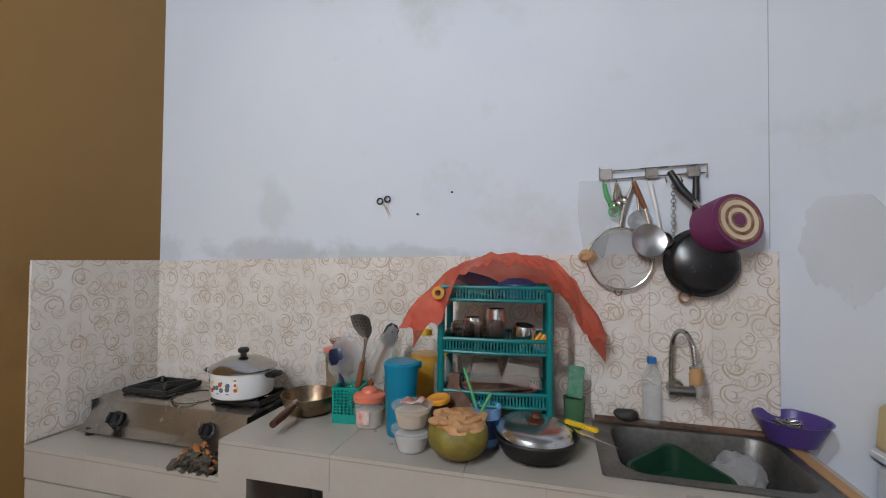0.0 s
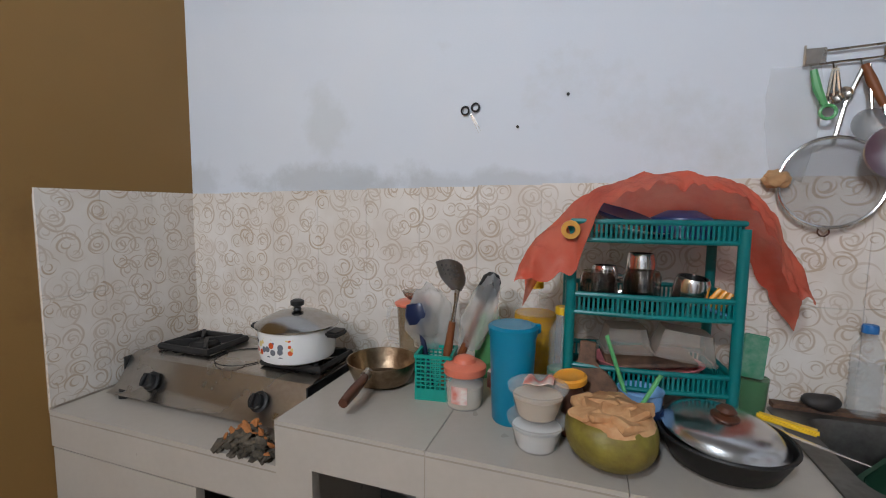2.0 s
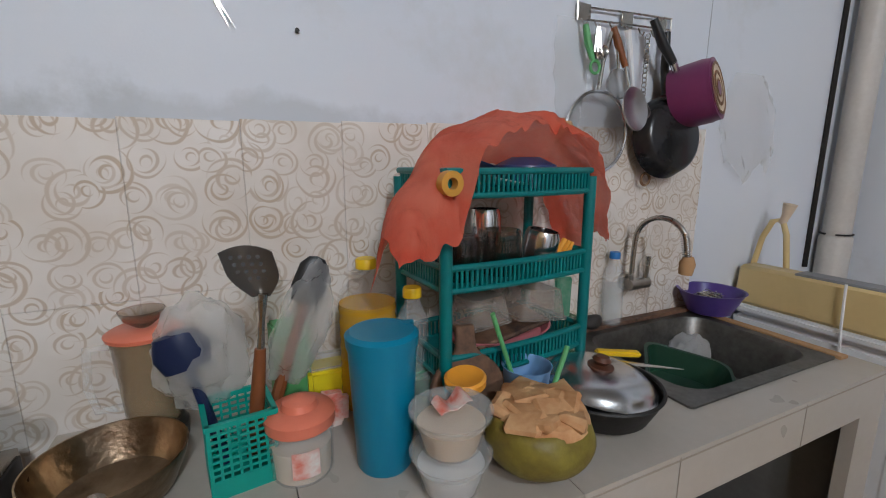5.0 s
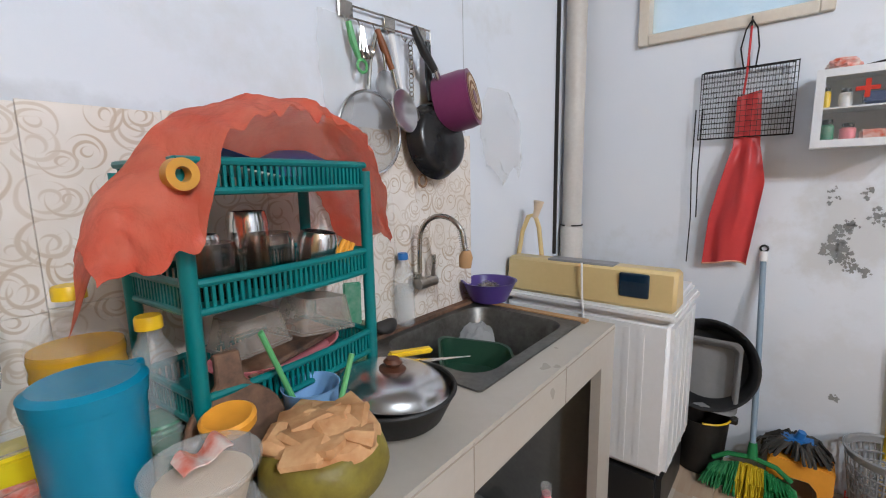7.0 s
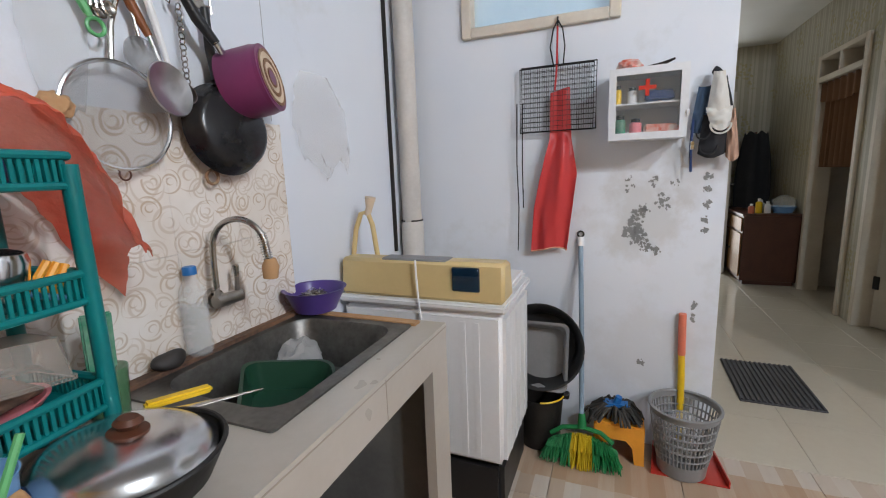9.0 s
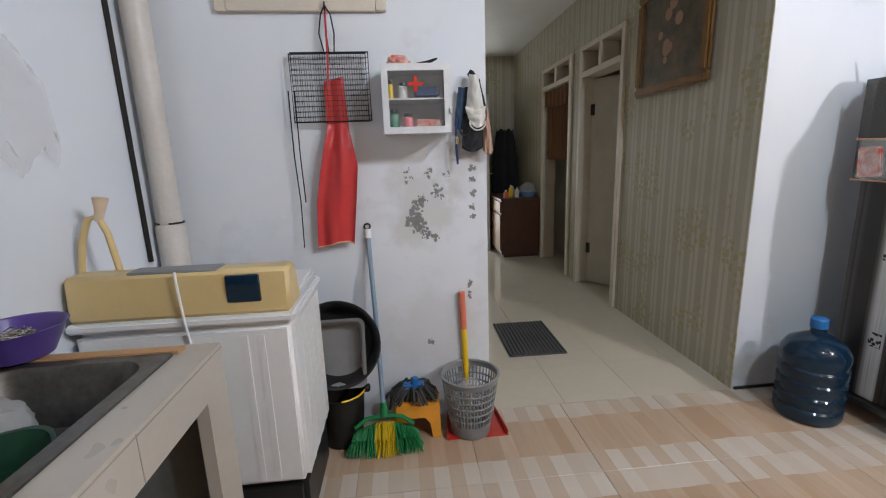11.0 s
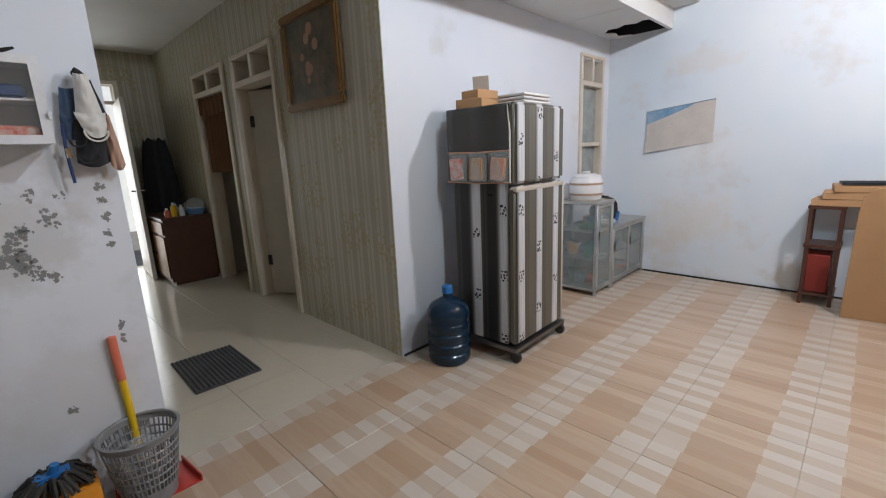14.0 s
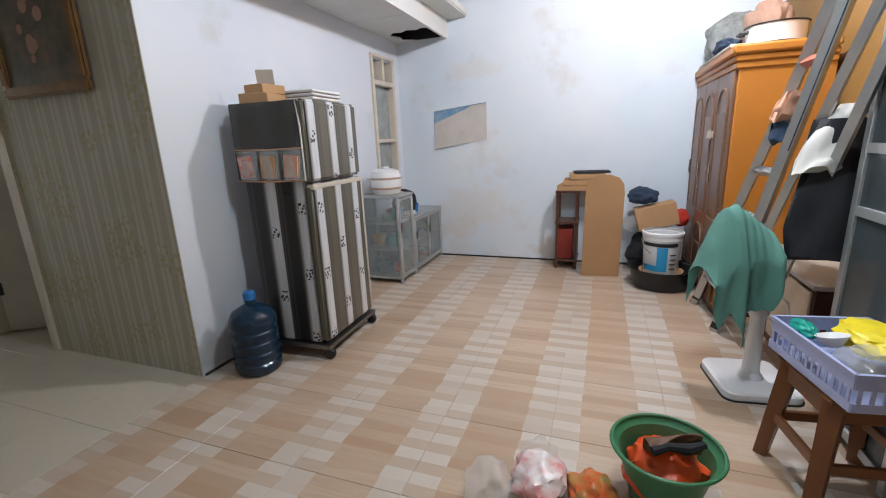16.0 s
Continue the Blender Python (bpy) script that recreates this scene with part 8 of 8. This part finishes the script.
drape("white_shirt", "off-white shirt slung over the ladder", "cloth_white", -1.20, -0.86, 1.10, 1.38, 0.07, 0.09, 4.0, -0.05, -0.13)
drape("peach_cloth", "peach cloth hung on a ladder tread", "cloth_peach", -1.185, -1.22, 1.33, 1.46, 0.07, 0.07, 6.0, 0.08)
drape("blue_cloth", "faded blue cloth hung on a ladder tread", "denim", -1.18, -1.25, 1.23, 1.36, 0.06, 0.05, 8.0)

# aluminium cabinet at the side
ac = thing("display_cabinet", "tall aluminium display cabinet with dark glass", "cabinet", pose(-1.30, -0.16, 0))
for y in (-0.56, -0.04):
    part("post", box(-0.035, 0.0, y - 0.02, y + 0.02, 0, 1.80, 0.002, 1), M["alu_frame"], ac)
    part("post", box(-0.345, -0.31, y - 0.02, y + 0.02, 0, 1.80, 0.002, 1), M["alu_frame"], ac)
for z in (0.06, 0.95, 1.20, 1.78):
    part("rail", box(-0.03, 0.0, -0.54, -0.06, z - 0.02, z + 0.02, 0.002, 1), M["alu_frame"], ac)
for z0, z1 in ((0.08, 0.93), (0.97, 1.18), (1.22, 1.76)):
    part("pane", box(-0.018, -0.012, -0.54, -0.06, z0, z1), M["dark_glass"], ac, "dark glass pane")
part("top", box(-0.345, 0.0, -0.58, -0.02, 1.80, 1.815), M["alu_frame"], ac)
part("side_panel", box(-0.31, -0.035, -0.565, -0.555, 0.0, 1.78), M["wood_dark"], ac)
part("handle", box(0.0, 0.012, -0.10, -0.085, 0.62, 0.74, 0.003, 1), M["alu"], ac)
lc = thing("low_cupboard", "low worn wooden cupboard behind the fan", "cupboard", pose(-1.60, -1.75, 0))
part("body", box(-0.05, 0.28, -0.08, 0.80, 0.05, 0.52, 0.004, 1), M["wood_dark"], lc)
part("top", box(-0.05, 0.30, -0.09, 0.82, 0.52, 0.545, 0.004, 1), M["beige_plastic"], lc)
part("door", box(0.28, 0.296, 0.30, 0.78, 0.08, 0.50, 0.004, 1), M["peanut"], lc)
part("plinth", box(-0.04, 0.26, -0.07, 0.78, 0, 0.05), M["wood_dark"], lc)
# pedestal fan under a towel
fn = thing("pedestal_fan", "white pedestal fan with a towel thrown over its head", "fan", pose(-1.085, -0.905, 0, 0, 0, 8) @ Matrix.Diagonal((1.1, 1.1, 1.05, 1)))
part("base", slab(rounded(-0.16, 0.16, -0.17, 0.17, 0.05), 0.0, 0.045, 0.012), M["white_plastic"], fn)
part("base_plate", slab(rounded(-0.165, 0.165, -0.175, 0.175, 0.05), 0.0, 0.008), M["black_plastic"], fn)
part("collar", lathe([(0.055, 0.045), (0.048, 0.06), (0.038, 0.075), (0, 0.075)], 24), M["white_plastic"], fn)
part("pole", lathe([(0.036, 0.07), (0.030, 0.30), (0.026, 0.52), (0, 0.52)], 24), M["white_plastic"], fn)
part("clamp", lathe([(0.034, 0.36), (0.036, 0.37), (0.036, 0.39), (0.034, 0.40)], 20), M["white_plastic"], fn)
part("clamp_screw", tube([(0.03, 0, 0.38), (0.10, -0.01, 0.382)], 0.005, 8), M["white_plastic"], fn)
part("motor", lathe([(0, -0.08), (0.05, -0.07), (0.06, 0.0), (0.05, 0.08), (0, 0.09)], 24, m=pose(0.06, 0.02, 0.62, 90, 0, 60)), M["white_plastic"], fn)
part("cage", ring_mesh((0.10, 0.02, 0.63), 0.15, 0.005), M["white_plastic"], fn)
part("cord", tube([(-0.02, 0.03, 0.50), (-0.10, 0.02, 0.44), (-0.13, 0.0, 0.36), (-0.08, 0.0, 0.33), (-0.03, 0.0, 0.36)], 0.0035, 6), M["white_plastic"], fn)


def towel(u, v):
    a = -0.35 + 0.40 * u
    top = along(((-0.35, 0.64), (-0.30, 0.75), (-0.21, 0.925), (-0.16, 0.945), (-0.09, 0.905), (0.05, 0.82)), a)
    low = along(((-0.35, 0.52), (-0.29, 0.35), (-0.235, 0.45), (-0.15, 0.27), (-0.115, 0.44), (0.0, 0.46), (0.05, 0.60)), a)
    fold = 0.030 * math.sin(30 * a + 1.0) + 0.012 * math.sin(61 * a) + 0.012 * noise.noise(Vector((a * 16, v * 3, 2)))
    if v < 0.3:
        s = 1 - v / 0.3
        out, z = -0.02 - 0.10 * min(1, 2 * s), top - 0.22 * s * s
    else:
        s = (v - 0.3) / 0.7
        out, z = -0.02 + 0.13 * min(1, 2.2 * s) ** 0.6 + fold * s, top - (top - low) * s
    a = 0.76 * a - 0.035
    return Vector((-1.085 - 0.937 * a - 0.349 * out, -0.905 - 0.349 * a + 0.937 * out, z + 0.004 * math.sin(50 * u + 7 * v)))


solo("towel", sheet(towel, 46, 46, 0.003), M["cloth_green"], "sea-green towel thrown over the fan", "towel")

# stool, crate and their load
stl = thing("plastic_stool", "brown plastic stool carrying a storage crate", "stool", pose(-1.17, -0.20, 0, 0, 0, 8))
for x in (-1, 1):
    for y in (-1, 1):
        part("leg", tube([(x * 0.165, y * 0.165, 0.0), (x * 0.125, y * 0.125, 0.43)], [0.030, 0.040], 4), M["stool_brown"], stl)
for a in range(4):
    part("stretcher", box(-0.14, 0.14, -0.010, 0.010, 0.17, 0.21, 0.004, 1, m=pose(0, 0, 0, 0, 0, 90 * a) @ pose(0, -0.148, 0)), M["stool_brown"], stl)
    part("apron", box(-0.13, 0.13, -0.008, 0.008, 0.36, 0.43, 0.004, 1, m=pose(0, 0, 0, 0, 0, 90 * a) @ pose(0, -0.138, 0)), M["stool_brown"], stl)
part("seat", box(-0.165, 0.165, -0.165, 0.165, 0.43, 0.452, 0.010, 2), M["stool_brown"], stl)
ct = thing("storage_crate", "lavender plastic crate full of kitchen oddments", "crate", pose(-1.17, -0.20, 0.453, 0, 0, 10))
part("floor", box(-0.16, 0.16, -0.22, 0.22, 0, 0.005), M["lavender"], ct)
for a, w, o in ((0, 0.16, -0.22), (90, 0.22, -0.16), (180, 0.16, -0.22), (270, 0.22, -0.16)):
    b = boxes((-w, w, -0.003, 0.003, 0.0, 0.03), (-w, w, -0.003, 0.003, 0.075, 0.12), (-w - 0.004, w + 0.004, -0.008, 0.004, 0.118, 0.128))
    for k in range(int(w * 60)):
        x = -w + 2 * w * (k + 0.5) / int(w * 60)
        box(x - 0.006, x + 0.006, -0.002, 0.002, 0.03, 0.075, bm=b)
    b.transform(pose(0, 0, 0, 0, 0, a) @ pose(0, o, 0))
    part("side", b, M["lavender"], ct, "", False)
crumpled_bag("plastic_bag", "bright yellow plastic bag lying in the crate", -1.23, -0.22, 0.545, 0.24, 0.30, 0.09, M["yellow_bag"], 41.0)
crumpled_bag("cloth_bundle", "sea-green cloth tied at the crate edge", -1.03, -0.27, 0.565, 0.06, 0.15, 0.05, M["mint"], 43.0)
crumpled_bag("plastic_bag", "white plastic bag in the crate", -1.12, -0.08, 0.50, 0.15, 0.18, 0.12, M["cloudy"], 45.0)
solo("small_bowl", lathe(shell([(0.02, 0.0), (0.045, 0.035), (0.048, 0.038)], 0.003), 24), M["white_plastic"], "small white bowl in the crate", "bowl", pose(-1.08, -0.17, 0.57, 12, 10))

# on the floor nearest the path
gp = thing("plastic_pot", "green plastic tub lined with an orange bag", "tub", pose(-0.575, 0.04, 0))
part("body", lathe(shell([(0.10, 0.0), (0.108, 0.006), (0.158, 0.20), (0.178, 0.215), (0.182, 0.228)], 0.004), 44), M["pot_green"], gp)
part("rim", tube(arc((0, 0, 0.222), 0.180, 0, 360, 44, "z"), 0.0075, 8), M["pot_green"], gp)
crumpled_bag("plastic_bag", "orange plastic bag filling the green tub", -0.575, 0.04, 0.035, 0.26, 0.26, 0.20, M["orange_bag"], 51.0)
b = sheet(lambda u, v: Vector((-0.085 + 0.17 * u, -0.006 + 0.03 * math.sin(3 * u + 4 * v), -0.055 + 0.12 * v + 0.015 * math.sin(9 * u))), 16, 10, 0.004)
tp = thing("torn_packet", "torn grey foil packet on the orange bag", "packet", pose(-0.59, 0.06, 0.235, -48, 6, 14))
part("foil", b, M["board"], tp)
part("edge", tube([(-0.085, 0.0, 0.065), (-0.03, 0.012, 0.075), (0.03, 0.0, 0.062), (0.085, 0.012, 0.07)], [0.012, 0.018, 0.014, 0.016], 8), M["cloth_dark"], tp)
part("edge", tube([(-0.085, 0.0, -0.055), (0.0, 0.012, -0.06), (0.085, 0.01, -0.05)], [0.008, 0.012, 0.016], 8), M["cloth_dark"], tp)
crumpled_bag("rice_bag", "white printed rice pack slumped on the floor", -0.145, 0.13, 0.0, 0.20, 0.24, 0.14, M["rice_pack"], 53.0)
crumpled_bag("noodle_pack", "orange printed food pack on the floor", -0.335, 0.14, 0.0, 0.17, 0.18, 0.12, M["noodle_pack"], 55.0)
crumpled_bag("plastic_bag", "clear plastic bag beside the rice pack", 0.03, 0.22, 0.0, 0.16, 0.22, 0.14, M["cloudy"], 57.0)
crumpled_bag("plastic_bag", "clear film on top of the rice pack", -0.13, 0.02, 0.0, 0.14, 0.14, 0.14, M["film"], 59.0)

# ---- tiles, last ----


def tile_mesh(name, sx, sy, sz, material, bevel=0.0015):
    bm = box(0, sx, 0, sy, 0, sz, bevel, 1)
    me = bpy.data.meshes.new(name)
    bm.to_mesh(me)
    bm.free()
    me.materials.append(material)
    return me


def lay(parent, name, me, m):
    ob = new(name, me)
    ob.parent = parent
    ob.matrix_basis = m
    return ob


floor = structure("floor", boxes((XL, XR, YF, YB, -0.05, -0.004)), M["pale_grout"], "kitchen floor of wood-strip printed tiles", "floor")
T = 0.50
cut = {}
xs = [XL] + [0.345 + T * k for k in range(-4, 3)] + [XR]
ys = [YF] + [-0.19 + T * k for k in range(-5, 6)] + [YB]
for x0, x1 in zip(xs, xs[1:]):
    for y0, y1 in zip(ys, ys[1:]):
        key = (round(x1 - x0, 3), round(y1 - y0, 3))
        if key not in cut:
            cut[key] = tile_mesh("floor_tile", key[0] - 0.002, key[1] - 0.002, 0.006, M["strip"])
        lay(floor, "floor_tile", cut[key], pose(x0 + 0.001, y0 + 0.001, -0.006))
hall_floor = structure("hall_floor", boxes((XR, 6.6, -2.3, 1.18, -0.05, -0.005)), M["grout"], "hall floor of glossy beige tiles", "floor")
hm = tile_mesh("floor_tile", 0.3985, 0.3985, 0.006, M["hall_tile"], 0.0008)
for i in range(12):
    for j in range(9):
        x0, y0 = XR + 0.4 * i + 0.001, 1.18 - 0.4 * (j + 1)
        if x0 < 6.5 and y0 > -2.35 and (y0 > -0.6 or x0 > 2.9):
            lay(hall_floor, "floor_tile", hm, pose(x0, y0, -0.006))
# backsplash
splash = structure("backsplash", boxes((XL, 0.95, YB - 0.004, YB, 0.70, 1.37)), M["pale_grout"], "scroll patterned backsplash tiles", "backsplash")
W, H = 0.20, 0.335
cut = {}
n = 0
x = XL + 0.008
while x < 0.949:
    w = min(W, 0.95 - x)
    top = 1.386 + (1.442 - 1.386) * (x + w / 2 - XL) / (0.95 - XL)
    for z0, z1 in ((max(0.70, top - 2 * H), top - H), (top - H, top)):
        key = (round(w, 3), round(z1 - z0, 3))
        if key not in cut:
            cut[key] = tile_mesh("wall_tile", key[0] - 0.0006, 0.007, key[1] - 0.0006, M["swirl"], 0.001)
        lay(splash, "wall_tile", cut[key], pose(x, YB - 0.010, z0))
    x += w
side = structure("backsplash_side", boxes((XL, XL + 0.004, CF, YB - 0.01, 0.70, 1.37)), M["pale_grout"], "scroll patterned backsplash tiles beside the stove", "backsplash")
sm = tile_mesh("wall_tile", 0.007, 0.1788, H - 0.0012, M["swirl"], 0.001)
for i in range(3):
    for z0 in (0.719, 0.719 + H):
        lay(side, "wall_tile", sm, pose(XL + 0.003, CF + 0.18 * i, z0))
